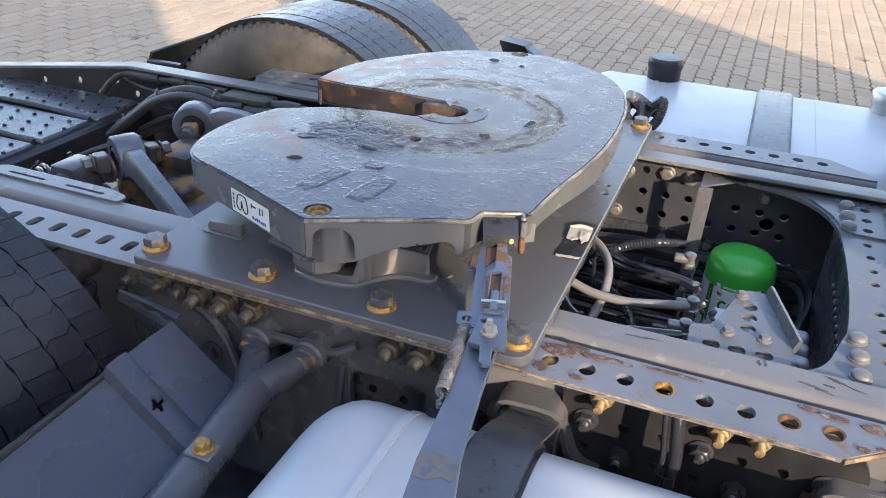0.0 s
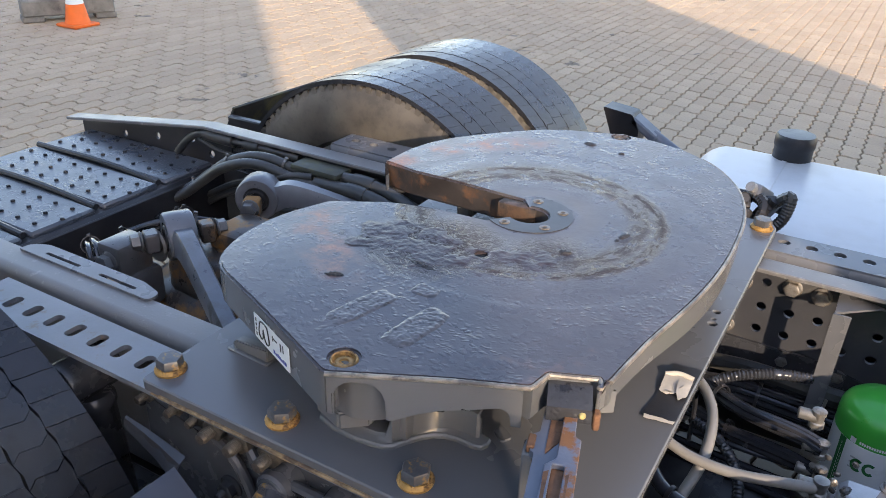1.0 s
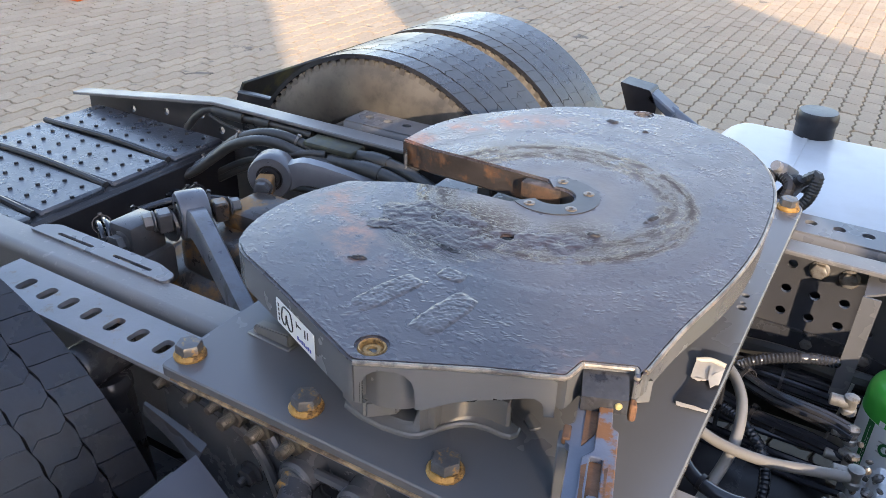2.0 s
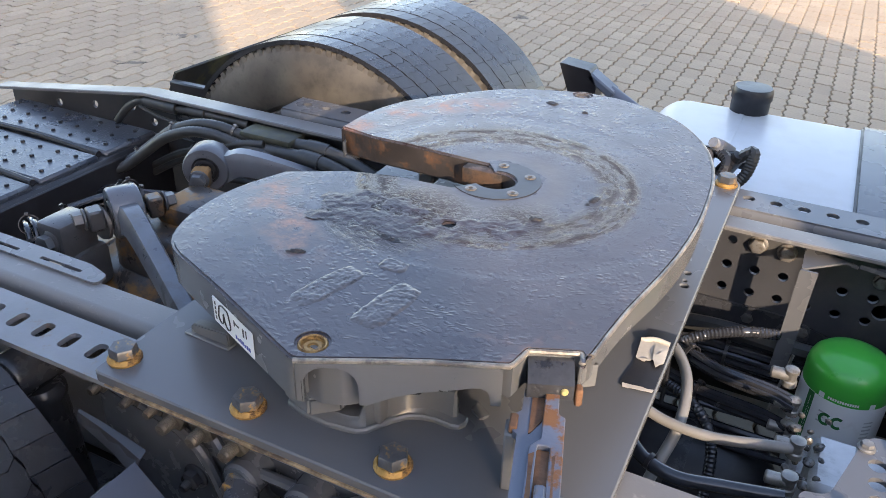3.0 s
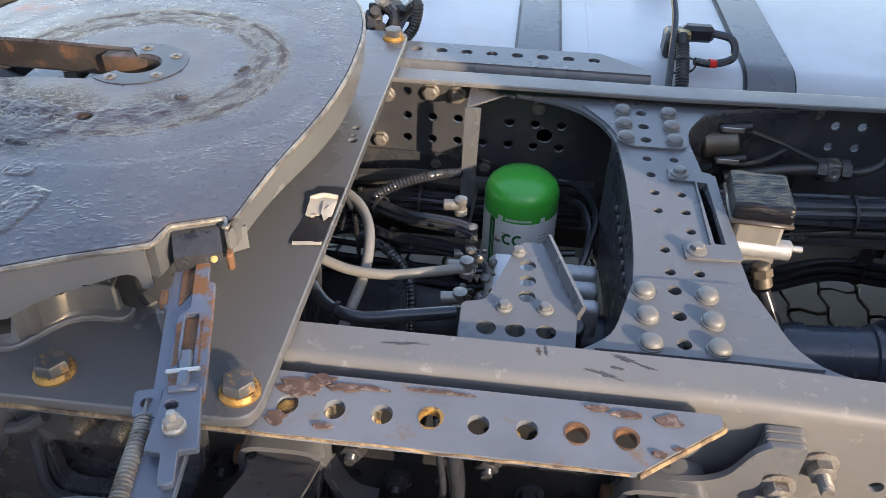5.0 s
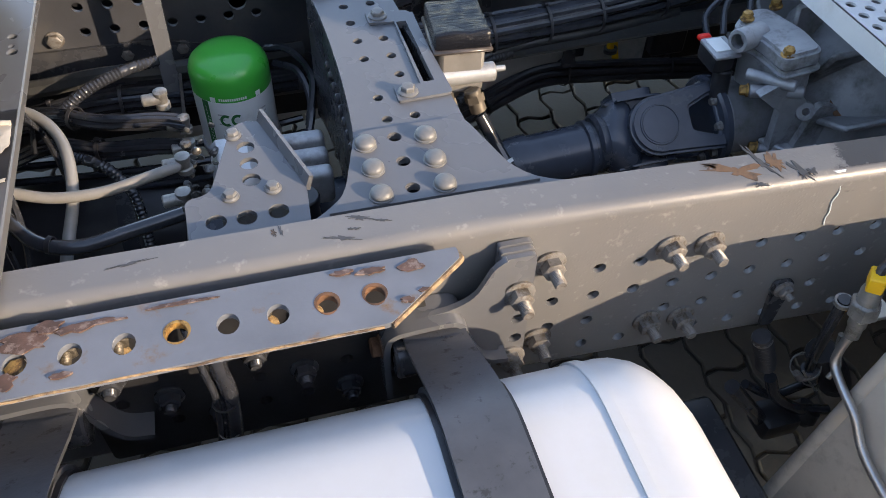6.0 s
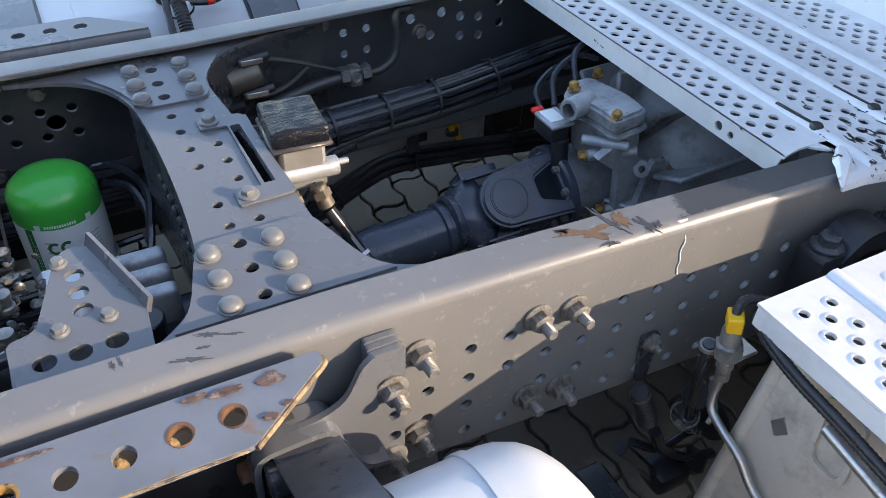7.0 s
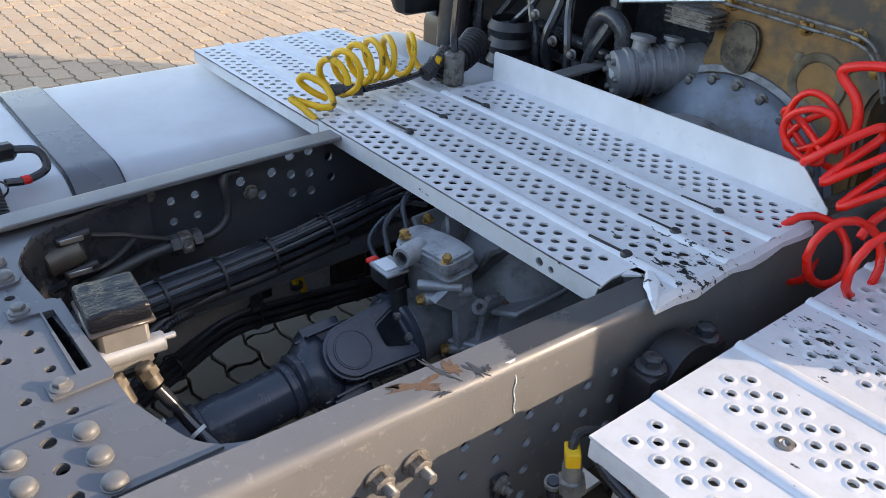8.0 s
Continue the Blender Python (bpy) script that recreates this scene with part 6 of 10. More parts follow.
def tank_body(x0, x1, y0, y1, z0, z1, r, end_r):
    """A drawn tank: rounded section run along x with domed ends."""
    bm = bmesh.new()
    cy, cz, hy, hz = (y0 + y1) / 2, (z0 + z1) / 2, (y1 - y0) / 2, (z1 - z0) / 2

    def section(k):
        out = []
        for sx, sz, a0 in ((1, 1, 0), (-1, 1, 90), (-1, -1, 180), (1, -1, 270)):
            for i in range(9):
                a = radians(a0 + 90 * i / 8)
                out.append((sx * (hy - r) + r * math.cos(a), sz * (hz - r) + r * math.sin(a)))
        return [(cy + y * k, cz + z * k) for y, z in out]

    stations = [(x0 + end_r * (1 - math.cos(a)), 1 - (end_r / min(hy, hz)) * (1 - math.sin(a)) * 0.9) for a in np.linspace(0.1, math.pi / 2, 8)]
    stations += [(x1 - end_r * (1 - math.cos(a)), 1 - (end_r / min(hy, hz)) * (1 - math.sin(a)) * 0.9) for a in np.linspace(math.pi / 2, 0.1, 8)]
    rows = [[bm.verts.new((x, y, z)) for y, z in section(k)] for x, k in stations]
    n = len(rows[0])
    for a, b in zip(rows, rows[1:]):
        for i in range(n):
            bm.faces.new((a[i], a[(i + 1) % n], b[(i + 1) % n], b[i]))
    bm.faces.new(rows[0][::-1]), bm.faces.new(rows[-1])
    return bm


def band(x0, x1, y0, y1, z0, z1, r, t, gap=0.0):
    """A strap round a tank's section, standing t off it."""
    bm = bmesh.new()
    cy, cz, hy, hz = (y0 + y1) / 2, (z0 + z1) / 2, (y1 - y0) / 2 + gap, (z1 - z0) / 2 + gap
    pts = []
    for sx, sz, a0 in ((1, 1, 0), (-1, 1, 90), (-1, -1, 180), (1, -1, 270)):
        for i in range(9):
            a = radians(a0 + 90 * i / 8)
            pts.append((sx * (hy - r), sz * (hz - r), math.cos(a), math.sin(a)))
    rows = []
    for bx, bz, c, s in pts:
        rows.append([bm.verts.new((x, cy + bx + (r + o) * c, cz + bz + (r + o) * s)) for x, o in ((x0, 0), (x0, t), (x1, t), (x1, 0))])
    n = len(rows)
    for i in range(n):
        a, b = rows[i], rows[(i + 1) % n]
        for k in range(4):
            bm.faces.new((a[k], a[(k + 1) % 4], b[(k + 1) % 4], b[k]))
    return bm


NT = dict(y0=-1.12, y1=-0.520, z0=0.30, z1=0.945)
near_tank = thing("fuel_tank", (0.7, -0.8, 0.30), "white rounded fuel tank with dark straps under the frame angle", "fuel tank")
part("body", tank_body(0.153, 1.118, r=0.11, end_r=0.085, **NT), WHITE, near_tank)
for x in (1.0, 0.29):
    part("seam", band(x, x + 0.012, r=0.11, t=0.003, **NT), WHITE, near_tank)
for x in (0.392, 0.833):
    part("strap", band(x, x + 0.076, r=0.11, t=0.006, gap=0.003, **NT), STRAP, near_tank, "dark painted strap")
    part("rubber_strip", band(x - 0.006, x + 0.082, r=0.11, t=0.003, gap=0.0005, **NT), BLACK, near_tank)
FTK = dict(y0=0.535, y1=1.235, z0=0.42, z1=0.945)
far_tank = thing("fuel_tank", (1.0, 0.9, 0.42), "long white fuel tank with black filler cap and blue-grey straps", "fuel tank")
part("body", tank_body(0.125, 2.4, r=0.09, end_r=0.08, **FTK), WHITE, far_tank)
for x in (0.345, 0.80):
    part("seam", band(x, x + 0.012, r=0.09, t=0.002, **FTK), WHITE, far_tank)
for x, w in ((0.645, 0.09), (1.125, 0.095)):
    part("strap", band(x, x + w, r=0.09, t=0.006, gap=0.003, **FTK), GREY, far_tank, "blue-grey painted strap")
    part("rubber_strip", band(x - 0.006, x + w + 0.006, r=0.09, t=0.003, gap=0.0005, **FTK), BLACK, far_tank)
# added black panels stand in for the shade behind the rail's holes
for x0, x1 in ((0.20, 1.22), (1.665, 2.3)):
    part("insulation_panel", box(bmesh.new(), x0, x1, 0.526, 0.533, 0.50, 0.90, 0.002), BLACK, far_tank, "added black panel that darkens the inner side")
bm = lathe(bmesh.new(), [(0, 0.93), (0.050, 0.93), (0.050, 0.975), (0.053, 0.98), (0.053, 1.0), (0.048, 1.01), (0, 1.012)], pose(0.362, 1.165, 0), 28)
part("filler_cap", bm, BLACK, far_tank, "black plastic filler cap")
bm = lathe(bmesh.new(), [(0, 0.93), (0.046, 0.93), (0.046, 0.97), (0.052, 0.972), (0.052, 0.998), (0.048, 1.004), (0, 1.006)], pose(0.99, 1.14, 0), 28)
part("filler_cap", bm, STEEL, far_tank, "silver filler cap")

# ---- walkway panels ----


def walkway(name, x0, x1, y0, y1, z, bands, ribs, label, pitch=0.034, r=0.0088, collars=False, cut=None, group="", corner=(), material=None):
    material = material or WALKWAY
    ob = thing(name, ((x0 + x1) / 2, (y0 + y1) / 2, z), label, "walkway", group)
    edges = [x0] + [q for rib in ribs for q in (rib - 0.012, rib + 0.012)] + [x1]
    for k in range(0, len(edges), 2):
        bm = bmesh.new()
        a, b = edges[k], edges[k + 1]
        w = b - a
        n = bands[k // 2]
        step = 0.0235
        c0 = (a + b) / 2 - step * (n - 1) / 2
        holes_ = []
        for i in range(n):
            x = c0 + i * step
            y = y0 + 0.025 + (pitch / 2 if i % 2 else 0)
            while y < y1 - 0.02:
                if not (cut and cut(x, y)):
                    holes_.append((x, y))
                y += pitch
        sheet(bm, [*corner, (b, y0), (b, y1), (a, y1)] if corner and k == 0 else [(a, y0), (b, y0), (b, y1), (a, y1)], [oval(x, y, r, n=10) for x, y in holes_], z - 0.004, z)
        if collars:
            for x, y in holes_:
                lathe(bm, [(r * 1.95, 0.0), (r * 1.5, 0.0010), (r * 1.15, 0.0022), (r * 1.0, 0.0020), (r, -0.001)], pose(x, y, z - 0.0002), 12)
        part("panel", bm, material, ob)
    for rib in ribs:
        bm = bmesh.new()
        sec = [(rib - 0.012, z), (rib - 0.008, z + 0.004), (rib - 0.003, z + 0.0055), (rib + 0.003, z + 0.0055), (rib + 0.008, z + 0.004), (rib + 0.012, z), (rib + 0.012, z - 0.004), (rib, z + 0.001), (rib - 0.012, z - 0.004)]
        rows = [[bm.verts.new((x, y, zz)) for x, zz in sec] for y in (y0, y1)]
        for i in range(len(sec)):
            j = (i + 1) % len(sec)
            bm.faces.new((rows[0][i], rows[0][j], rows[1][j], rows[1][i]))
        bm.faces.new(rows[0][::-1]), bm.faces.new(rows[1])
        part("rib", bm, material, ob)
    return ob


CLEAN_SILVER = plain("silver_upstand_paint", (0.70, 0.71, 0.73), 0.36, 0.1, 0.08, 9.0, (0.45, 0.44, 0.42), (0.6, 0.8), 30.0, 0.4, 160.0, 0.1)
cw = walkway("walkway_panel", 1.63, 2.157, -0.435, 0.465, 1.0, (3, 3, 3, 4), (1.735, 1.86, 1.985), "silver perforated walkway panel with ribs and a torn corner", cut=lambda x, y: x < 1.73 and y < -0.31, corner=((1.63, -0.364), (1.646, -0.360), (1.666, -0.356), (1.685, -0.358), (1.705, -0.356), (1.728, -0.359), (1.731, -0.369), (1.716, -0.384), (1.704, -0.399), (1.690, -0.408), (1.684, -0.422), (1.676, -0.435)))
bm = bmesh.new()
sheet(bm, rounded([(-0.440, 0.999, 0), (0.475, 0.999, 0), (0.475, 1.072, 0.004), (-0.372, 1.075, 0.01), (-0.440, 1.008, 0.006)], 3), [], 0, 0.004, Matrix(((0, 0, 1, 2.155), (1, 0, 0, 0), (0, 1, 0, 0), (0, 0, 0, 1))))
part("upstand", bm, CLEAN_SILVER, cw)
bm = bmesh.new()
sheet(bm, [(-0.354, 0.972), (-0.335, 0.964), (0.465, 0.964), (0.465, 1.0), (-0.361, 1.0)], [oval(-0.235, 0.981, 0.008), oval(-0.262, 0.979, 0.006), oval(0.42, 0.98, 0.007), oval(0.44, 0.98, 0.005)], 0, 0.004, Matrix(((0, 0, 1, 1.6295), (1, 0, 0, 0), (0, 1, 0, 0), (0, 0, 0, 1))))
part("front_lip", bm, WALKWAY, cw)
# torn strip bent down over the rail
bm = bmesh.new()
rows = []
for k in range(10):
    x = 1.662 + 0.0495 * k
    w = 0.003 * math.sin(k * 2.1)
    rows.append([bm.verts.new(p) for p in ((x, -0.434, 1.001), (x - 0.004, -0.447 + w, 0.994), (x - 0.006, -0.450 + w, 0.983 + 0.004 * math.cos(k * 1.7)), (x - 0.006, -0.447 + w, 0.983 + 0.004 * math.cos(k * 1.7)), (x, -0.434, 0.996))])
for a, b in zip(rows, rows[1:]):
    for k in range(5):
        bm.faces.new((a[k], a[(k + 1) % 5], b[(k + 1) % 5], b[k]))
part("bent_edge", bm, WALKWAY, cw, "bent torn edge")
bm = bmesh.new()
rows = []
for k in range(9):
    t = k / 8
    x, y = 1.725 - 0.075 * t, -0.376 - 0.072 * t
    roll = 0.002 + 0.008 * math.sin(math.pi * min(1.0, t * 1.1)) + 0.001 * math.sin(17 * t)
    low = 0.008 * max(0.0, t - 0.6) / 0.4
    rows.append([bm.verts.new((x + ox * roll + 0.006, y + oy * roll, 1.001 + oz * roll - low)) for ox, oy, oz in ((1.4, -1.2, -0.2), (0.6, -0.5, 0.75), (-0.5, 0.5, 0.7), (-1.0, 0.9, 0.0), (-0.6, 0.6, -0.5))])
for a, b in zip(rows, rows[1:]):
    for k in range(5):
        bm.faces.new((a[k], a[(k + 1) % 5], b[(k + 1) % 5], b[k]))
part("torn_corner", bm, WALKWAY, cw, "curled torn corner")
first = None
for x, y in ((1.753, 0.293), (1.868, 0.320), (1.998, 0.323), (1.734, -0.326), (1.864, -0.324), (1.991, -0.322)):
    m = pose(x, y, 1.0015)
    if first is None:
        first = part("rubber_plug", lathe(bmesh.new(), [(0.0105, 0), (0.0105, 0.004), (0.008, 0.0075), (0, 0.008)], None, 12), BLACK, cw, "black rubber plug")
        sub("dark_slit", box(bmesh.new(), -0.0028, 0.0028, -0.001, 0.078, 0.002, 0.0056, 0.0008, pose(0, 0, 0, 0, 0, 3)), BLACK, first)
        first.matrix_basis = m if y > 0 else m
    else:
        repeat(first, m)
cw2 = walkway("walkway_panel", 1.632, 2.10, 0.472, 1.15, 0.988, (3, 3, 3, 3), (1.735, 1.86, 1.985), "silver perforated walkway panel over the far fuel tank", pitch=0.032, r=0.0082)
bm = box(bmesh.new(), 1.632, 1.636, 0.472, 1.15, 0.955, 0.987, 0)
part("front_lip", bm, WALKWAY, cw2)
st = walkway("perforated_step", 1.415, 2.35, -1.25, -0.545, 0.958, (3, 4, 4, 4, 4), (1.545, 1.735, 1.93, 2.12), "sunlit silver perforated step panel scuffed black", pitch=0.040, r=0.0072, collars=True, material=STEP)
bm = box(bmesh.new(), 1.415, 1.419, -1.25, -0.548, 0.925, 0.9535, 0)
box(bm, 1.421, 2.35, -0.549, -0.545, 0.925, 0.9535, 0)
part("lip", bm, WALKWAY, st)
first = None
for x, y in ((1.60, -0.70), (1.60, -1.0), (1.86, -0.72), (1.86, -1.0)):
    m = pose(x, y, 0.9575)
    if first is None:
        first = part("rivet", lathe(bmesh.new(), [(0.013, 0), (0.012, 0.003), (0.007, 0.004), (0.005, 0.002), (0, 0.002)], None, 16), NUT, st, "dull brown rivet")
        first.matrix_basis = m
    else:
        repeat(first, m)

# ---- wheels ----


def tyre_tread(bm, C, R, w, axis_y0, n=76):
    """Worn tread blocks in five rows round a tyre whose axis is y: zigzag grooves along, thin kinked sipes across."""
    rows = 5
    p = TAU / n
    for j in range(rows):
        ya, yb = axis_y0 + w * j / rows + (0.0013 if j else 0.0), axis_y0 + w * (j + 1) / rows - (0.0013 if j < rows - 1 else 0.0)
        worn = 0.001 if j in (0, rows - 1) else 0.0
        lean, step = p * (0.30 if j % 2 else -0.30), (yb - ya) / 4
        for i in range(n):
            a0 = p * (i + 0.5 * (j % 2)) + p * random.uniform(0.004, 0.02)
            a1 = a0 + p * random.uniform(0.962, 0.984)
            am = (a0 + a1) / 2
            kink = [(0.0, ya), (lean * 0.55 + p * 0.07, ya + step), (lean * 0.45 - p * 0.07, ya + 3 * step), (lean, yb)]
            out = [(a0 + d, y) for d, y in kink] + [(am + lean, yb + (0.0032 if j < rows - 1 else 0.0))] + [(a1 + d, y) for d, y in reversed(kink)] + [(am, ya + (0.0032 if j else 0.0))]
            top = R - worn - random.uniform(0, 0.0005)
            lo, hi = [[bm.verts.new((C[0] + rr * math.cos(a), y, C[1] + rr * math.sin(a))) for a, y in out] for rr in (R - 0.013, top)]
            bm.faces.new(hi)
            for k in range(len(out)):
                m = (k + 1) % len(out)
                bm.faces.new((lo[k], lo[m], hi[m], hi[k]))


AX, AZ, RR = -0.62, 0.662, 0.463


def wheel(y0, w, label):
    ob = thing("wheel", (AX, y0 + w / 2, AZ - RR), label, "wheel", "drive axle wheels")
    prof = [(0.29, 0.02), (0.30, 0.004), (0.33, -0.004), (0.38, -0.008), (0.42, -0.004), (0.444, 0.006), (0.449, 0.018)]
    prof = prof + [(RR - 0.012, 0.03), (RR - 0.011, w / 2)] + [(RR - 0.012, w - 0.03)] + [(r, w - y) for r, y in reversed(prof)]
    bm = lathe(bmesh.new(), prof, Matrix.Translation((AX, y0, AZ)) @ pose(0, 0, 0, -90, 0, 0), 72)
    tyre = part("tyre", bm, TYRE, ob, "dusty black truck tyre")
    bm = bmesh.new()
    tyre_tread(bm, (AX, AZ), RR, w, y0)
    tagged(sub("tread", bm, TREAD, tyre), kind="stuff")
    # shoulder lugs
    bm = bmesh.new()
    for i in range(90):
        a = TAU * i / 90
        for yy, s in ((y0 + 0.0155, -1), (y0 + w - 0.0155, 1)):
            m = Matrix.Translation((AX + 0.436 * math.cos(a), yy, AZ + 0.436 * math.sin(a))) @ Matrix.Rotation(-a, 4, "Y")
            box(bm, -0.013, 0.013, -0.014 if s < 0 else -0.006, 0.006 if s < 0 else 0.014, -0.008, 0.008, 0, m)
    tagged(sub("shoulder_tread", bm, TYRE, tyre), kind="stuff")
    bm = lathe(bmesh.new(), [(0.05, 0.16), (0.2, 0.15), (0.25, 0.10), (0.262, 0.03), (0.285, 0.018), (0.292, 0.024), (0.27, 0.05), (0.27, w - 0.05), (0.292, w - 0.02)], Matrix.Translation((AX, y0, AZ)) @ pose(0, 0, 0, -90, 0, 0), 40)
    part("rim", bm, ALU, ob)
    return ob


wheel(0.56, 0.285, "dusty inner drive tyre beyond the frame")
wheel(0.90, 0.285, "dusty outer drive tyre with worn zigzag tread")
wheel(-0.845, 0.285, "black inner drive tyre beside the near rail")
wheel(-1.185, 0.285, "black outer drive tyre beside the near rail")

paving()

# ---- the truck's cab, over the engine ----
cab = thing("truck_cab", (3.6, 0, 1.5), "tall pale truck cab standing over the engine", "truck cab")
bm = box(bmesh.new(), 2.47, 4.75, -1.25, 1.25, 1.52, 4.05, 0.12, None, 3)
part("shell", bm, CABPAINT, cab)
bm = box(bmesh.new(), 2.9, 4.75, -1.25, 1.25, 0.3, 1.52, 0.05)
part("lower_body", bm, DARK, cab)
# unseen side panels, sized to keep low sun off walkway, tank and ground
for sy in (-1, 1):
    bm = box(bmesh.new(), 2.36, 2.92, min(sy * 1.15, sy * 1.25), max(sy * 1.15, sy * 1.25), 0.98, 1.56, 0.04, None, 2)
    part("side_fairing", bm, BLACK, cab)
    bm = box(bmesh.new(), 2.50, 2.92, min(sy * 0.95, sy * 1.25), max(sy * 0.95, sy * 1.25), 0.3, 0.98, 0.04, None, 2)
    part("wing", bm, BLACK, cab)
    bm = box(bmesh.new(), 2.20, 2.50, min(sy * 1.19, sy * 1.25), max(sy * 1.19, sy * 1.25), 1.60, 2.5, 0.02, None, 2)
    part("air_deflector", bm, CABPAINT, cab)
# unseen block, placed so that its shadow edge falls across the coupling
blocker = thing("warehouse", (-2.0, -8.0, GZ), "unseen plain pale block whose shadow falls over the coupling", "building")
part("wall", box(bmesh.new(), -12.0, 5.88, -10.5, -5.95, GZ, 5.7, 0.03), CABPAINT, blocker)
part("roof", box(bmesh.new(), -12.1, 5.88, -10.6, -5.95, 5.7, 5.76, 0.01), DARK, blocker)

# ---- rear bay: cover, stays, axle, wiring ----
cover = thing("plastic_cover", (-1.2, 0.0, 0.75), "black studded plastic cover with wet panels between the rails", "cover")
bm = box(bmesh.new(), -1.48, -0.955, -0.375, 0.372, 0.79, 0.880, 0.008)
part("base", bm, BLACK, cover)
WET = plain("wet_black_plastic", (0.055, 0.062, 0.075), 0.28, 0.0, 0.25, 10.0, None, grain=60.0, bump=0.5, drops=0.5)
for k in range(4):
    y0 = -0.365 + 0.185 * k
    bm = bmesh.new()
    box(bm, -1.46, -0.972, y0, y0 + 0.165, 0.872, 0.892, 0.006)
    panel = part("panel", bm, WET, cover)
    bm = bmesh.new()
    for i in range(8):
        for j in range(3):
            lathe(bm, [(0.0055, 0.0), (0.0045, 0.005), (0, 0.006)], pose(-1.43 + 0.060 * i + 0.03 * (j % 2), y0 + 0.035 + 0.048 * j, 0.8918), 8)
    tagged(sub("stud", bm, BLACK, panel), kind="stuff")
    if k:
        part("rib", tube(bmesh.new(), [(-1.46, y0 - 0.010, 0.893), (-1.2, y0 - 0.008, 0.897), (-0.985, y0 - 0.010, 0.888)], 0.008, 8), BLACK, cover)
bm = box(bmesh.new(), -0.954, -0.947, -0.37, 0.37, 0.72, 0.876, 0.003)
part("front_wall", bm, BLACK, cover)

FORGED = plain("dark_forged_steel", (0.075, 0.078, 0.085), 0.3, 0.2, 0.25, 20.0, (0.12, 0.075, 0.04), (0.6, 0.75), 22.0, 0.7, 180.0, 0.3)
WORNRUST = plain("greasy_rusty_casting", (0.045, 0.04, 0.038), 0.28, 0.0, 0.3, 18.0, (0.24, 0.125, 0.042), (0.46, 0.56), 13.0, 0.7, 120.0, 0.5)
stay = thing("axle_v_stay", (-0.5, 0.04, 0.8), "grey forged axle stay with rubber-bushed eyes and large bolts", "axle stay")
EYE = plain("grey_forged_steel", (0.115, 0.125, 0.145), 0.3, 0.2, 0.2, 12.0, (0.08, 0.07, 0.06), (0.55, 0.75), 14.0, 0.7, 200.0, 0.25)
for s, (ex, ey), (tx, ty, tz) in ((1, (-0.615, -0.083), (-0.16, -0.345, 0.885)), (-1, (-0.620, 0.158), (-0.20, 0.36, 0.84))):
    c = Vector((ex, ey, 0.948))
    d = Vector((tx - ex, ty - ey, 0)).normalized()
    pin = Vector((-d.y, d.x, 0))
    m = along(c - pin * 0.028, c + pin)
    part("eye", lathe(bmesh.new(), [(0.030, 0), (0.047, 0), (0.050, 0.004), (0.050, 0.052), (0.047, 0.056), (0.030, 0.056)], m, 28), EYE, stay)
    part("bushing", lathe(bmesh.new(), [(0, 0.003), (0.016, 0.003), (0.018, -0.002), (0.024, -0.001), (0.026, 0.004), (0.031, 0.004), (0.031, 0.052), (0.024, 0.057), (0, 0.057)], m, 24), BLACK, stay)
    bm = bmesh.new()
    P = [c + d * 0.035, c + d * 0.12 + Vector((0, 0, 0.004)), Vector((tx, ty, tz))]
    rows = []
    for p, (w, h) in zip(smooth_path(P, 5), np.linspace((0.024, 0.030), (0.016, 0.018), 11)):
        rows.append([bm.verts.new(p + pin * (w * a) + Vector((0, 0, h * b))) for a, b in ((-1, -1), (-0.6, -1), (0.6, -1), (1, -1), (1, 0.5), (0.7, 1), (-0.7, 1), (-1, 0.5))])
    for a, b in zip(rows, rows[1:]):
        for k in range(8):
            bm.faces.new((a[k], a[(k + 1) % 8], b[(k + 1) % 8], b[k]))
    bm.faces.new(rows[0][::-1]), bm.faces.new(rows[-1])
    part("arm", bm, EYE, stay)
    for e in (-1, 1):
        p = c + pin * (e * 0.055)
        bm = bmesh.new()
        box(bm, -0.018, 0.018, -0.023, 0.018, -0.015, 0.015, 0.004, along(p, p + pin * e))
        part("clamp", bm, FORGED if e * s < 0 else WORNRUST, stay)
        bm = hex_bolt(bmesh.new(), along(p + pin * (e * 0.018), p + pin * (e * 2)), 0.030, 0.022, 0.021, 0.005)
        part("bolt", bm, FORGED, stay)
axle = thing("drive_axle", (AX, 0, 0.4), "rusty dusty drive axle housing under the coupling", "axle")
bm = bmesh.new()
rod(bm, (AX, -0.55, AZ), (AX, 0.55, AZ), 0.075, 24)
lathe(bm, [(0, -0.2), (0.12, -0.18), (0.19, -0.08), (0.2, 0.0), (0.18, 0.1), (0.10, 0.2), (0.07, 0.3), (0, 0.3)], along((AX, 0.02, AZ), (AX + 1, 0.02, AZ)), 28)
part("housing", bm, WORNRUST, axle)
bm = bmesh.new()
box(bm, -0.66, -0.46, -0.10, 0.16, 0.80, 0.905, 0.03, None, 3)
box(bm, -0.60, -0.50, -0.03, 0.09, 0.90, 0.945, 0.015, None, 2)
box(bm, -0.50, -0.36, -0.14, 0.10, 0.80, 0.87, 0.03, None, 2)
part("stay_block", bm, WORNRUST, axle, "rusty cast stay block")
bm = bmesh.new()
box(bm, -0.715, -0.650, -0.205, -0.125, 0.885, 0.955, 0.008, None, 2)
box(bm, -0.700, -0.640, -0.190, -0.110, 0.80, 0.89, 0.015, None, 2)
part("bracket", bm, FORGED, axle)
# added black block, hides the bright paving seen through the gap here
part("spring_seat", box(bmesh.new(), -0.66, -0.40, -0.44, -0.20, 0.40, 0.66, 0.03, None, 2), BLACK, axle)
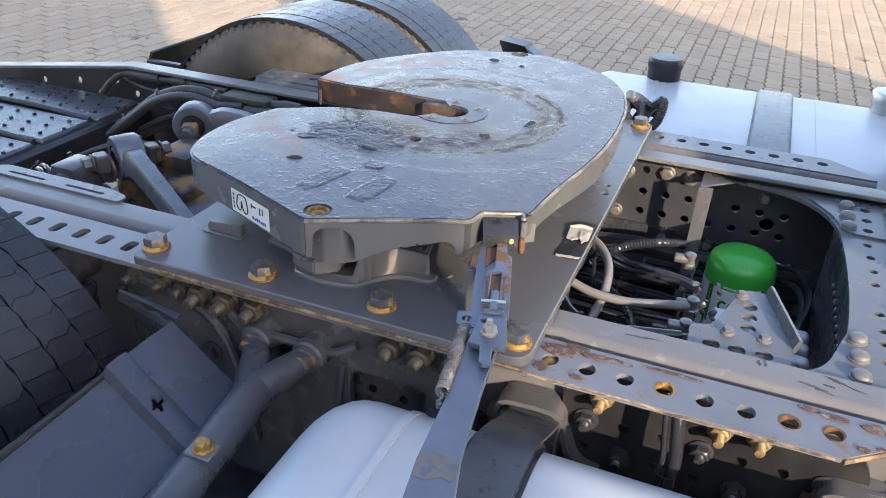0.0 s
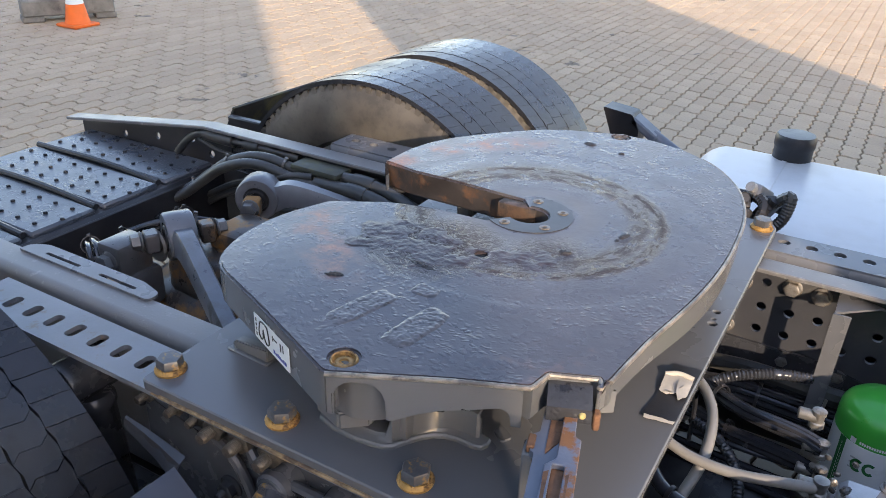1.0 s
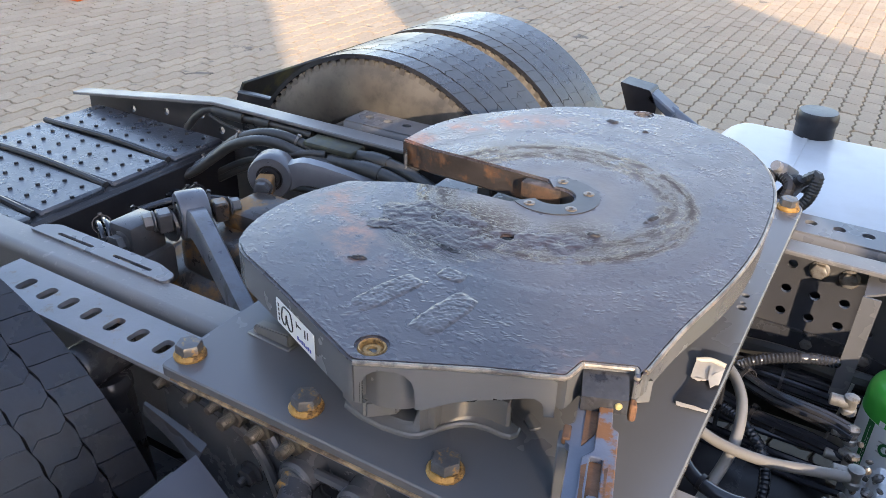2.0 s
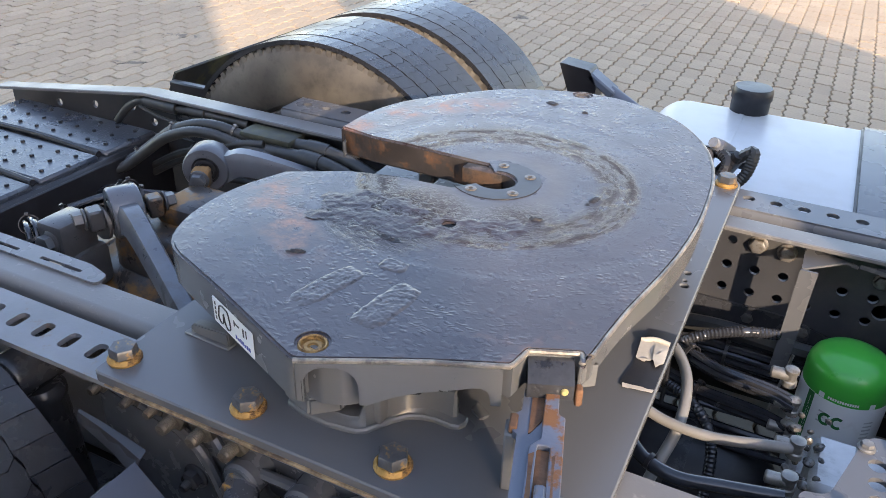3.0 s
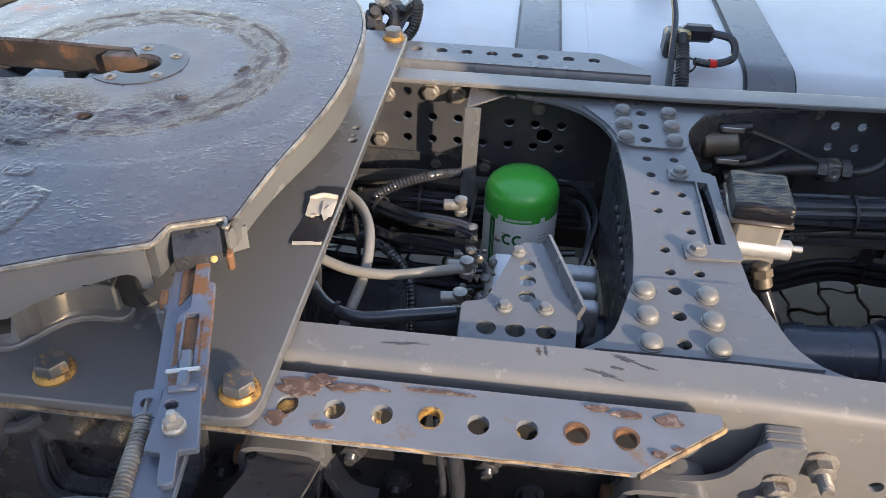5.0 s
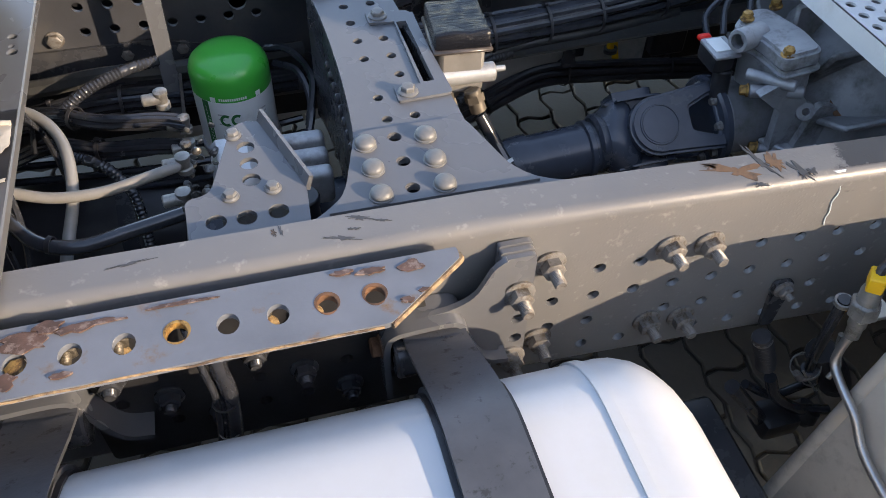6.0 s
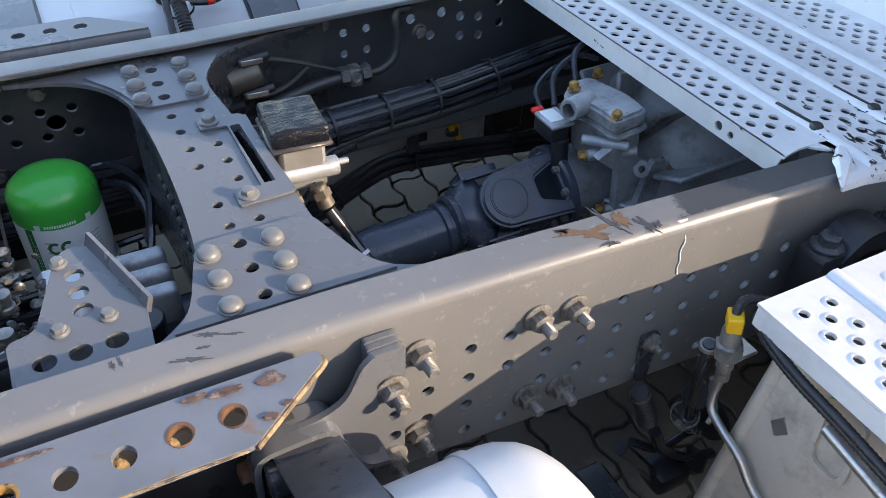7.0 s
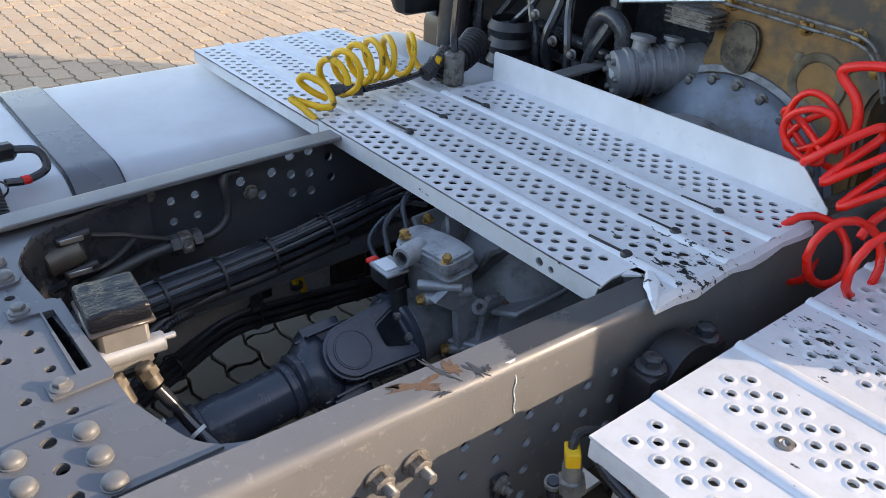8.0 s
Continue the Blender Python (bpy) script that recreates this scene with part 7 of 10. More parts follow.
part("bracket_bolt", hex_bolt(bmesh.new(), along((-0.680, -0.205, 0.918), (-0.70, -1.0, 0.98)), 0.034, 0.022, 0.024, 0.006), FORGED, axle)
part("bracket_washer", lathe(bmesh.new(), [(0, 0), (0.034, 0), (0.036, 0.006), (0.030, 0.012), (0, 0.012)], along((-0.655, -0.115, 0.925), (-0.60, 0.2, 0.92)), 22), FORGED, axle)


def harness(name, label, paths, r, parent=None, mat=None, spread=0.0, tie=(), seed=1, count=1):
    """Bundled cables that follow one path, each a part of its own, with ties round them."""
    ob = parent or thing(name, paths[0][0], label, "wiring")
    rnd = random.Random(seed)
    for path in paths:
        for k in range(count):
            a = TAU * k / max(1, count)
            off = Vector((0, spread * math.cos(a), spread * math.sin(a))) if count > 1 else Vector((0, 0, 0))
            pull = rnd.uniform(0.75, 1.1)
            pts = [Vector(p) + off * pull + Vector((rnd.uniform(-1, 1), rnd.uniform(-1, 1), rnd.uniform(-1, 1))) * spread * 0.14 for p in path]
            part("cable", tube(bmesh.new(), pts, r, 8), mat or CABLE, ob)
        if tie:
            ties(path, spread + r + 0.001, ob, tie)
    return ob


DUSTY = plain("dusty_cable_sheath", (0.035, 0.036, 0.036), 0.32, 0.0, 0.25, 20.0, (0.075, 0.072, 0.062), (0.5, 0.75), 16.0, 0.6, 160.0, 0.2)
rear_loom = harness("rear_wiring", "dusty black hoses and cable bundle clipped inside the far rail", [[(-1.0, 0.31, 0.78), (-0.86, 0.32, 0.86), (-0.76, 0.32, 0.885), (-0.64, 0.32, 0.88), (-0.5, 0.32, 0.88), (-0.36, 0.32, 0.865), (-0.15, 0.32, 0.85), (0.3, 0.33, 0.76)]], 0.010, None, DUSTY, 0.012, (0.22, 0.34, 0.5), 4, 3)
MOSS = plain("mossy_black_tray", (0.045, 0.048, 0.034), 0.55, 0.0, 0.3, 30.0, (0.10, 0.10, 0.05), (0.5, 0.7), 30.0)
for dy, dz, rr in ((0.0, 0.0, 0.0125), (-0.026, -0.010, 0.0125)):
    part("conduit", tube(bmesh.new(), [(-1.04, 0.12 + dy, 0.835 + dz), (-1.0, 0.17 + dy, 0.845 + dz), (-0.945, 0.235 + dy, 0.862 + dz), (-0.89, 0.265 + dy, 0.905 + dz), (-0.83, 0.272 + dy, 0.948 + dz), (-0.76, 0.28 + dy, 0.975 + dz), (-0.70, 0.285 + dy, 0.980 + dz), (-0.65, 0.295 + dy, 0.968 + dz), (-0.60, 0.30 + dy, 0.958 + dz), (-0.54, 0.305 + dy, 0.952 + dz)], rr, 10, 12, ribs=0.0009, pitch=0.006), DUSTY, rear_loom)
for dy, dz in ((0.0, 0.0), (-0.032, -0.012)):
    part("hose", tube(bmesh.new(), [(-0.56, 0.318 + dy, 0.962 + dz), (-0.45, 0.315 + dy, 0.966 + dz), (-0.38, 0.312 + dy, 0.960 + dz), (-0.30, 0.310 + dy, 0.935 + dz), (-0.20, 0.305 + dy, 0.895 + dz), (-0.05, 0.30 + dy, 0.85 + dz)], 0.0155, 12), DUSTY, rear_loom)
    part("sleeve", tube(bmesh.new(), [(-0.47, 0.3155 + dy, 0.966 + dz), (-0.44, 0.315 + dy, 0.966 + dz), (-0.415, 0.3145 + dy, 0.964 + dz)], 0.0185, 12, 2), DUSTY, rear_loom)
part("clamp_block", box(bmesh.new(), -0.64, -0.50, 0.285, 0.345, 0.965, 0.982, 0.006, None, 2), MOSS, rear_loom, "mossy cable clamp")
part("pipe", tube(bmesh.new(), [(-1.10, 0.352, 0.895), (-1.06, 0.352, 0.935), (-1.02, 0.352, 0.962), (-0.98, 0.352, 0.970), (-0.90, 0.350, 0.968), (-0.80, 0.350, 0.972), (-0.66, 0.348, 0.970)], 0.0105, 10), DUSTY, rear_loom)
part("sleeve", tube(bmesh.new(), [(-0.985, 0.352, 0.970), (-0.93, 0.351, 0.969), (-0.88, 0.350, 0.969)], 0.0165, 12, 2), DUSTY, rear_loom)
part("sleeve", tube(bmesh.new(), [(-0.84, 0.350, 0.971), (-0.79, 0.350, 0.972)], 0.0150, 12, 2), DUSTY, rear_loom)
part("thin_pipe", tube(bmesh.new(), [(-1.00, 0.342, 0.955), (-0.93, 0.338, 0.940), (-0.85, 0.336, 0.938), (-0.79, 0.338, 0.950), (-0.76, 0.342, 0.968)], 0.0045, 8), DUSTY, rear_loom)
part("conduit", tube(bmesh.new(), [(-0.66, 0.262, 0.895), (-0.672, 0.26, 0.925), (-0.655, 0.262, 0.948), (-0.62, 0.27, 0.958), (-0.57, 0.285, 0.962)], 0.0095, 10, ribs=0.0009), DUSTY, rear_loom)
for k in range(3):
    part("conduit", tube(bmesh.new(), [(-0.66, 0.255 - 0.012 * k, 0.915 - 0.017 * k), (-0.58, 0.262 - 0.012 * k, 0.918 - 0.017 * k), (-0.48, 0.268 - 0.012 * k, 0.912 - 0.018 * k), (-0.40, 0.270 - 0.012 * k, 0.895 - 0.018 * k)], 0.0085, 10, ribs=0.0008 if k == 1 else 0.0), DUSTY, rear_loom)
part("bracket", box(bmesh.new(), -0.90, -0.70, 0.356, 0.364, 0.885, 0.955, 0.006), DARK, rear_loom)
ties([(-1.04, 0.12, 0.835), (-1.0, 0.17, 0.845), (-0.945, 0.235, 0.862), (-0.89, 0.265, 0.905), (-0.83, 0.272, 0.948), (-0.76, 0.28, 0.975), (-0.70, 0.285, 0.980), (-0.65, 0.295, 0.968), (-0.60, 0.30, 0.958)], 0.0145, rear_loom, (0.14, 0.3, 0.52, 0.86), NUT)
low_loom = harness("axle_wiring", "tangle of thin black wires over the axle", [[(-0.80, -0.20, 0.83), (-0.74, -0.14, 0.92), (-0.66, -0.06, 0.955), (-0.60, 0.02, 0.93), (-0.55, 0.06, 0.90)], [(-0.86, -0.12, 0.80), (-0.80, -0.16, 0.90), (-0.73, -0.20, 0.93), (-0.70, -0.22, 0.88), (-0.69, -0.24, 0.80)], [(-0.90, 0.10, 0.84), (-0.80, 0.08, 0.88), (-0.72, 0.03, 0.92), (-0.66, 0.0, 0.90)]], 0.005, None, CABLE, 0.012, (0.3, 0.6), 8, 5)
part("conduit", tube(bmesh.new(), [(-0.92, 0.02, 0.83), (-0.86, 0.10, 0.845), (-0.78, 0.16, 0.84), (-0.70, 0.21, 0.82)], 0.009, 10, ribs=0.0009), DUSTY, low_loom)

# far rear mudguard and flap
guard = thing("mudguard", (-1.13, 0.95, 0.6), "black plastic mudguard behind the drive tyres with dried mud", "mudguard")
MUD = plain("muddy_black_plastic", (0.022, 0.022, 0.02), 0.55, 0.0, 0.3, 10.0, (0.11, 0.105, 0.05), (0.5, 0.64), 9.0, 0.95, 60.0, 0.6)
bm = bmesh.new()
rows = []
for k in range(10):
    a = radians(150 + 6.5 * k)
    rows.append([bm.verts.new((AX + rr * math.cos(a), y, AZ + rr * math.sin(a))) for rr, y in ((0.580, 0.60), (0.587, 0.60), (0.578, 1.32), (0.571, 1.32))])
for a, b in zip(rows, rows[1:]):
    for k in range(4):
        bm.faces.new((a[k], a[(k + 1) % 4], b[(k + 1) % 4], b[k]))
bm.faces.new(rows[0][::-1]), bm.faces.new(rows[-1])
part("shell", bm, MUD, guard)
bm = bmesh.new()
box(bm, -1.13, -0.98, 0.575, 0.60, 0.88, 0.935, 0.004, pose(0, 0, 0))
part("bracket", bm, BLACK, guard)
flap = thing("mudguard_front_end", (-0.1, 1.15, 0.85), "black pointed mudguard end with a blue-grey clamp", "mudguard")
bm = bmesh.new()
sheet(bm, rounded([(-0.165, 1.004, 0.006), (-0.075, 0.994, 0.006), (-0.05, 0.95, 0.01), (-0.06, 0.80, 0.01), (-0.115, 0.88, 0.01)]), [], 1.12, 1.19, XZ)
part("tip", bm, BLACK, flap)
bm = bmesh.new()
box(bm, -0.045, 0.045, -0.03, 0.03, -0.012, 0.012, 0.005, pose(-0.04, 1.15, 0.955, 0, 32, 0))
rod(bm, (-0.02, 1.15, 0.935), (0.12, 1.15, 0.86), 0.022, 14)
part("clamp", bm, plain("pale_blue_grey_paint", (0.11, 0.13, 0.165), 0.4, 0.0, 0.15), flap, "blue-grey clamp")

# cable connectors beside the far tank
conn = thing("cable_connectors", (0.36, 0.66, 0.95), "cluster of black cable connectors beside the mounting plate", "connector")
random.seed(21)
for k, (x, y, z, rx, rz) in enumerate(((0.335, 0.60, 1.0, 40, 20), (0.365, 0.625, 1.03, 60, -30), (0.385, 0.60, 1.0, 30, 60), (0.335, 0.64, 1.01, 70, 10), (0.35, 0.585, 0.985, 50, -20), (0.31, 0.61, 0.995, 80, 40), (0.395, 0.63, 1.01, 75, -70))):
    bm = bmesh.new()
    box(bm, -0.017, 0.017, -0.014, 0.014, -0.026, 0.026, 0.005, pose(x, y, z, rx, 0, rz), 2)
    rod(bm, pose(x, y, z, rx, 0, rz) @ Vector((0, 0, 0.02)), pose(x, y, z, rx, 0, rz) @ Vector((0, 0, 0.040)), 0.011, 10)
    part("connector", bm, BLACK if k not in (1,) else GEARBOX, conn)
for k, pts in enumerate((((0.40, 0.60, 1.02), (0.43, 0.595, 1.045), (0.425, 0.58, 1.0), (0.40, 0.57, 0.97), (0.36, 0.56, 0.94)), ((0.36, 0.61, 1.03), (0.385, 0.585, 1.015), (0.375, 0.565, 0.98), (0.34, 0.56, 0.93)), ((0.33, 0.60, 1.0), (0.35, 0.57, 0.99), (0.36, 0.555, 0.96), (0.33, 0.55, 0.92)))):
    part("conduit", tube(bmesh.new(), pts, 0.0115, 8, ribs=0.0015), BLACK if k else DUSTY, conn)
sender = thing("tank_sender", (0.99, 0.65, 0.94), "black fuel sender with cables on the far tank", "sender")
bm = bmesh.new()
box(bm, 0.955, 1.0, 0.63, 0.69, 0.943, 1.0, 0.008)
box(bm, 0.985, 1.05, 0.615, 0.645, 0.99, 1.025, 0.008)
part("body", bm, BLACK, sender)
bm = box(bmesh.new(), 0.972, 1.0, 0.60, 0.625, 1.0, 1.018, 0.004)
part("clip", bm, plain("brass_clip", (0.4, 0.3, 0.15), 0.4, 0.8), sender)
part("conduit", tube(bmesh.new(), [(0.982, 0.61, 1.01), (0.985, 0.585, 0.985), (0.985, 0.54, 0.955), (0.985, 0.49, 0.90)], 0.013, 10, ribs=0.0016), BLACK, sender)
part("cable", tube(bmesh.new(), [(0.965, 0.70, 1.06), (0.968, 0.64, 1.03), (0.96, 0.56, 0.985), (0.955, 0.49, 0.92)], 0.007, 8), CABLE, sender)
part("cable", tube(bmesh.new(), [(1.04, 0.63, 1.01), (1.085, 0.61, 1.005), (1.09, 0.59, 0.975), (1.05, 0.575, 0.965), (1.01, 0.57, 0.97)], 0.0085, 8), CABLE, sender)
part("red_band", tube(bmesh.new(), [(1.055, 0.577, 0.9645), (1.04, 0.573, 0.966)], 0.0095, 8), RED, sender)
part("cable_tie", lathe(bmesh.new(), [(0.026, 0), (0.028, 0), (0.028, 0.004), (0.026, 0.004)], along((0.985, 0.56, 0.965), (0.985, 0.52, 0.945)), 14), BLACK, sender)

# ---- dryer bay: hoses and wiring ----
bay = harness("dryer_bay_wiring", "thick black wiring bundles crossing below the dryer", [[(0.20, 0.31, 0.715), (0.34, 0.30, 0.735), (0.45, 0.30, 0.75), (0.62, 0.30, 0.745), (0.80, 0.31, 0.74)]], 0.0065, None, CABLE, 0.019, (0.3, 0.55, 0.8), 2, 10)
harness("", "", [[(0.20, 0.32, 0.80), (0.33, 0.31, 0.79), (0.46, 0.31, 0.80), (0.62, 0.31, 0.795), (0.82, 0.33, 0.79)]], 0.016, bay, DUSTY, 0.0)
harness("", "", [[(0.30, 0.22, 0.80), (0.40, 0.15, 0.84), (0.48, 0.10, 0.85), (0.56, 0.08, 0.855), (0.60, 0.07, 0.85)]], 0.0055, bay, CABLE, 0.011, (0.35,), 5, 6)
harness("", "", [[(0.28, 0.20, 0.72), (0.38, 0.14, 0.79), (0.46, 0.10, 0.80), (0.55, 0.08, 0.805), (0.60, 0.06, 0.81)]], 0.0055, bay, CABLE, 0.010, (0.5,), 9, 5)
part("conduit", tube(bmesh.new(), [(0.37, 0.21, 0.78), (0.43, 0.23, 0.82), (0.50, 0.26, 0.835), (0.56, 0.29, 0.83)], 0.0095, 10, ribs=0.0014), CABLE, bay)
part("conduit", tube(bmesh.new(), [(0.40, 0.10, 0.80), (0.46, 0.06, 0.80), (0.50, 0.02, 0.77), (0.51, -0.03, 0.70), (0.505, -0.06, 0.60)], 0.0085, 10, ribs=0.0014), CABLE, bay)
# nylon pipes down in the bay
random.seed(31)
for k in range(3):
    y = 0.20 + 0.045 * k
    part("cable", tube(bmesh.new(), [(0.80, y, 0.66), (0.62, y + random.uniform(-0.02, 0.02), 0.64), (0.42, y, 0.63), (0.15, y, 0.65)], 0.007, 7), CABLE, bay)
part("cable", tube(bmesh.new(), [(0.75, 0.30, 0.82), (0.79, 0.27, 0.83), (0.82, 0.22, 0.80), (0.80, 0.16, 0.74)], 0.007, 7), CABLE, bay)
part("cable", tube(bmesh.new(), [(0.76, 0.28, 0.80), (0.80, 0.24, 0.80), (0.81, 0.18, 0.76), (0.78, 0.12, 0.70)], 0.007, 7), CABLE, bay)
PLATED = plain("dull_plated_steel", (0.24, 0.235, 0.22), 0.4, 0.5, 0.3, 40.0, (0.10, 0.085, 0.06), (0.52, 0.7), 50.0, 0.7, 200.0, 0.2)
hoses = thing("air_hoses", (0.45, -0.14, 0.85), "grey and black air hoses looping to the dryer", "hose")
part("hose", tube(bmesh.new(), [(0.33, -0.10, 0.93), (0.39, -0.128, 0.925), (0.44, -0.140, 0.916), (0.50, -0.140, 0.914), (0.56, -0.128, 0.918), (0.60, -0.118, 0.92)], 0.0078, 12), HOSE, hoses)
part("hose", tube(bmesh.new(), [(0.36, 0.06, 0.93), (0.40, 0.040, 0.925), (0.43, 0.005, 0.92), (0.45, -0.05, 0.915), (0.455, -0.12, 0.895), (0.44, -0.19, 0.86), (0.42, -0.27, 0.80), (0.41, -0.33, 0.72)], 0.0082, 12), HOSE, hoses)
part("hose", tube(bmesh.new(), [(0.36, -0.13, 0.97), (0.385, -0.175, 0.935), (0.42, -0.215, 0.915), (0.47, -0.232, 0.91), (0.53, -0.222, 0.912), (0.60, -0.208, 0.915)], 0.0098, 12), CABLE, hoses)
part("cable_tie", lathe(bmesh.new(), [(0.0098, 0), (0.0118, 0), (0.0118, 0.006), (0.0098, 0.006)], along((0.435, -0.222, 0.913), (0.46, -0.231, 0.911)), 14), BLACK, hoses)
for k, pts in enumerate((((0.39, -0.02, 0.98), (0.405, 0.01, 0.93), (0.41, 0.03, 0.88), (0.41, 0.04, 0.80)), ((0.385, 0.0, 0.98), (0.40, 0.02, 0.93), (0.38, 0.05, 0.85)), ((0.40, -0.16, 0.98), (0.405, -0.19, 0.92), (0.40, -0.23, 0.86)), ((0.38, -0.18, 0.97), (0.385, -0.21, 0.9), (0.40, -0.25, 0.85)))):
    part("thin_cable", tube(bmesh.new(), pts, 0.004, 6), CABLE, hoses)
for x, y, z in ((0.605, -0.112, 0.92), (0.602, -0.178, 0.915), (0.582, 0.03, 0.93), (0.60, 0.07, 0.85), (0.60, 0.06, 0.81)):
    fit_ob = bmesh.new()
    hexm = pose(x, y, z - 0.022, 0, 0, 20)
    lathe(fit_ob, [(0, 0.006), (0.011, 0.006), (0.011, 0.014), (0.009, 0.016), (0.009, 0.026), (0.0105, 0.028), (0.0105, 0.034), (0.005, 0.037), (0, 0.037)], hexm, 12)
    rod(fit_ob, (x - 0.028, y - 0.002, z), (x, y, z), 0.009, 12, 0.002)
    part("fitting", fit_ob, PLATED, hoses, "plated steel elbow fitting")

# added black cylinder that makes the bottom of the dryer bay dark
bay_fill = thing("air_tank", (0.30, 0.21, 0.36), "added black tank-shaped filler that darkens the dryer bay", "air tank")
part("shell", lathe(bmesh.new(), [(0, -0.33), (0.06, -0.325), (0.105, -0.30), (0.125, -0.26), (0.128, -0.24), (0.128, 0.24), (0.125, 0.26), (0.105, 0.30), (0.06, 0.325), (0, 0.33)], along((0.30, 0.21, 0.50), (1.0, 0.21, 0.50)), 28), BLACK, bay_fill)
for x in (0.15, 0.45):
    part("strap", lathe(bmesh.new(), [(0.1275, -0.015), (0.131, -0.015), (0.131, 0.015), (0.1275, 0.015)], along((x, 0.21, 0.50), (x + 1, 0.21, 0.50)), 28), DARK, bay_fill)

# ---- gearbox bay: wiring and pipes ----
main = harness("main_wiring_loom", "thick black taped wiring loom strapped along the far rail", [[(1.02, 0.28, 0.80), (1.10, 0.285, 0.795), (1.20, 0.29, 0.80), (1.32, 0.30, 0.80), (1.45, 0.31, 0.805), (1.60, 0.325, 0.815), (1.78, 0.34, 0.83), (2.0, 0.34, 0.83)]], 0.0075, None, CABLE, 0.030, (0.12, 0.26, 0.40, 0.54, 0.68), 3, 12)
part("taped_core", tube(bmesh.new(), [(1.0, 0.28, 0.80), (1.10, 0.285, 0.795), (1.20, 0.29, 0.80), (1.30, 0.30, 0.80), (1.42, 0.31, 0.805)], 0.034, 14), plain("black_tape", (0.03, 0.033, 0.041), 0.2, 0.0, 0.3, 18.0, None, grain=45.0, bump=0.5), main)
part("conduit", tube(bmesh.new(), [(1.02, 0.20, 0.73), (1.10, 0.24, 0.745), (1.18, 0.27, 0.765), (1.28, 0.275, 0.775), (1.40, 0.285, 0.775), (1.6, 0.31, 0.78)], 0.011, 10), DUSTY, main)
part("conduit", tube(bmesh.new(), [(1.04, 0.16, 0.70), (1.10, 0.20, 0.72), (1.16, 0.25, 0.755), (1.22, 0.27, 0.76)], 0.009, 10, ribs=0.0014), BLACK, main)
harness("lower_wiring_loom", "black ribbed wiring loom lying low between the rails", [[(1.05, 0.30, 0.56), (1.20, 0.36, 0.575), (1.35, 0.42, 0.582), (1.50, 0.44, 0.562), (1.70, 0.44, 0.540), (1.9, 0.42, 0.525)]], 0.009, None, BLACK, 0.020, (0.2, 0.5, 0.8), 6, 7)
pipe = thing("air_pipe", (1.25, 0.36, 0.85), "black air pipe with a square fitting on the rail", "pipe")
part("pipe", tube(bmesh.new(), [(1.06, 0.335, 0.84), (1.12, 0.34, 0.852), (1.18, 0.345, 0.862), (1.235, 0.345, 0.868)], 0.0125, 12), DUSTY, pipe)
part("pipe", tube(bmesh.new(), [(1.275, 0.345, 0.868), (1.31, 0.348, 0.866), (1.345, 0.352, 0.885), (1.355, 0.358, 0.92), (1.352, 0.362, 0.955), (1.36, 0.37, 0.972), (1.39, 0.375, 0.972)], 0.0088, 12), DUSTY, pipe)
bm = box(bmesh.new(), 1.243, 1.268, 0.328, 0.358, 0.85, 0.888, 0.003)
block = part("square_fitting", bm, NUT, pipe)
sub("port", lathe(bmesh.new(), [(0.010, 0), (0.010, 0.003), (0.006, 0.003), (0.006, 0.001), (0, 0.001)], along((1.256, 0.328, 0.870), (1.256, 0.2, 0.871)), 16), STEEL, block)
for x0, x1 in ((1.225, 1.242), (1.269, 1.286)):
    part("hexagon_nut", lathe(bmesh.new(), [(0, 0), (0.021, 0), (0.021, x1 - x0), (0, x1 - x0)], along((x0, 0.345, 0.868), (x1, 0.345, 0.868)), 6), DARK, pipe)
part("branch", tube(bmesh.new(), [(1.065, 0.355, 0.935), (1.10, 0.352, 0.93), (1.15, 0.348, 0.915), (1.20, 0.345, 0.895), (1.24, 0.345, 0.878)], 0.005, 8), DUSTY, pipe)
part("branch", tube(bmesh.new(), [(1.04, 0.33, 0.875), (1.09, 0.335, 0.872), (1.13, 0.342, 0.882), (1.165, 0.348, 0.905)], 0.005, 8), DUSTY, pipe)
sol = thing("solenoid", (1.04, 0.34, 0.88), "small cylindrical solenoid with steel clips inside the rail", "solenoid")
bm = bmesh.new()
rod(bm, (1.005, 0.34, 0.905), (1.07, 0.345, 0.915), 0.026, 20, 0.004)
part("body", bm, plain("dull_brown_metal", (0.12, 0.105, 0.085), 0.45, 0.6, 0.25, 20.0), sol)
part("cap", rod(bmesh.new(), (0.985, 0.338, 0.902), (1.006, 0.34, 0.905), 0.021, 16, 0.004), BLACK, sol)
for z, y in ((0.94, 0.34), (0.882, 0.325)):
    bm = bmesh.new()
    rod(bm, (1.03, y, z), (1.09, y + 0.004, z + 0.006), 0.009, 12, 0.002)
    part("plug", bm, BLACK, sol)
    part("clip", box(bmesh.new(), 1.035, 1.075, y - 0.011, y - 0.008, z - 0.002, z + 0.008, 0.001), STEEL, sol)
part("lead", tube(bmesh.new(), [(0.985, 0.338, 0.90), (0.965, 0.335, 0.895), (0.955, 0.33, 0.875), (0.98, 0.325, 0.86), (1.03, 0.325, 0.868)], 0.008, 8), CABLE, sol)
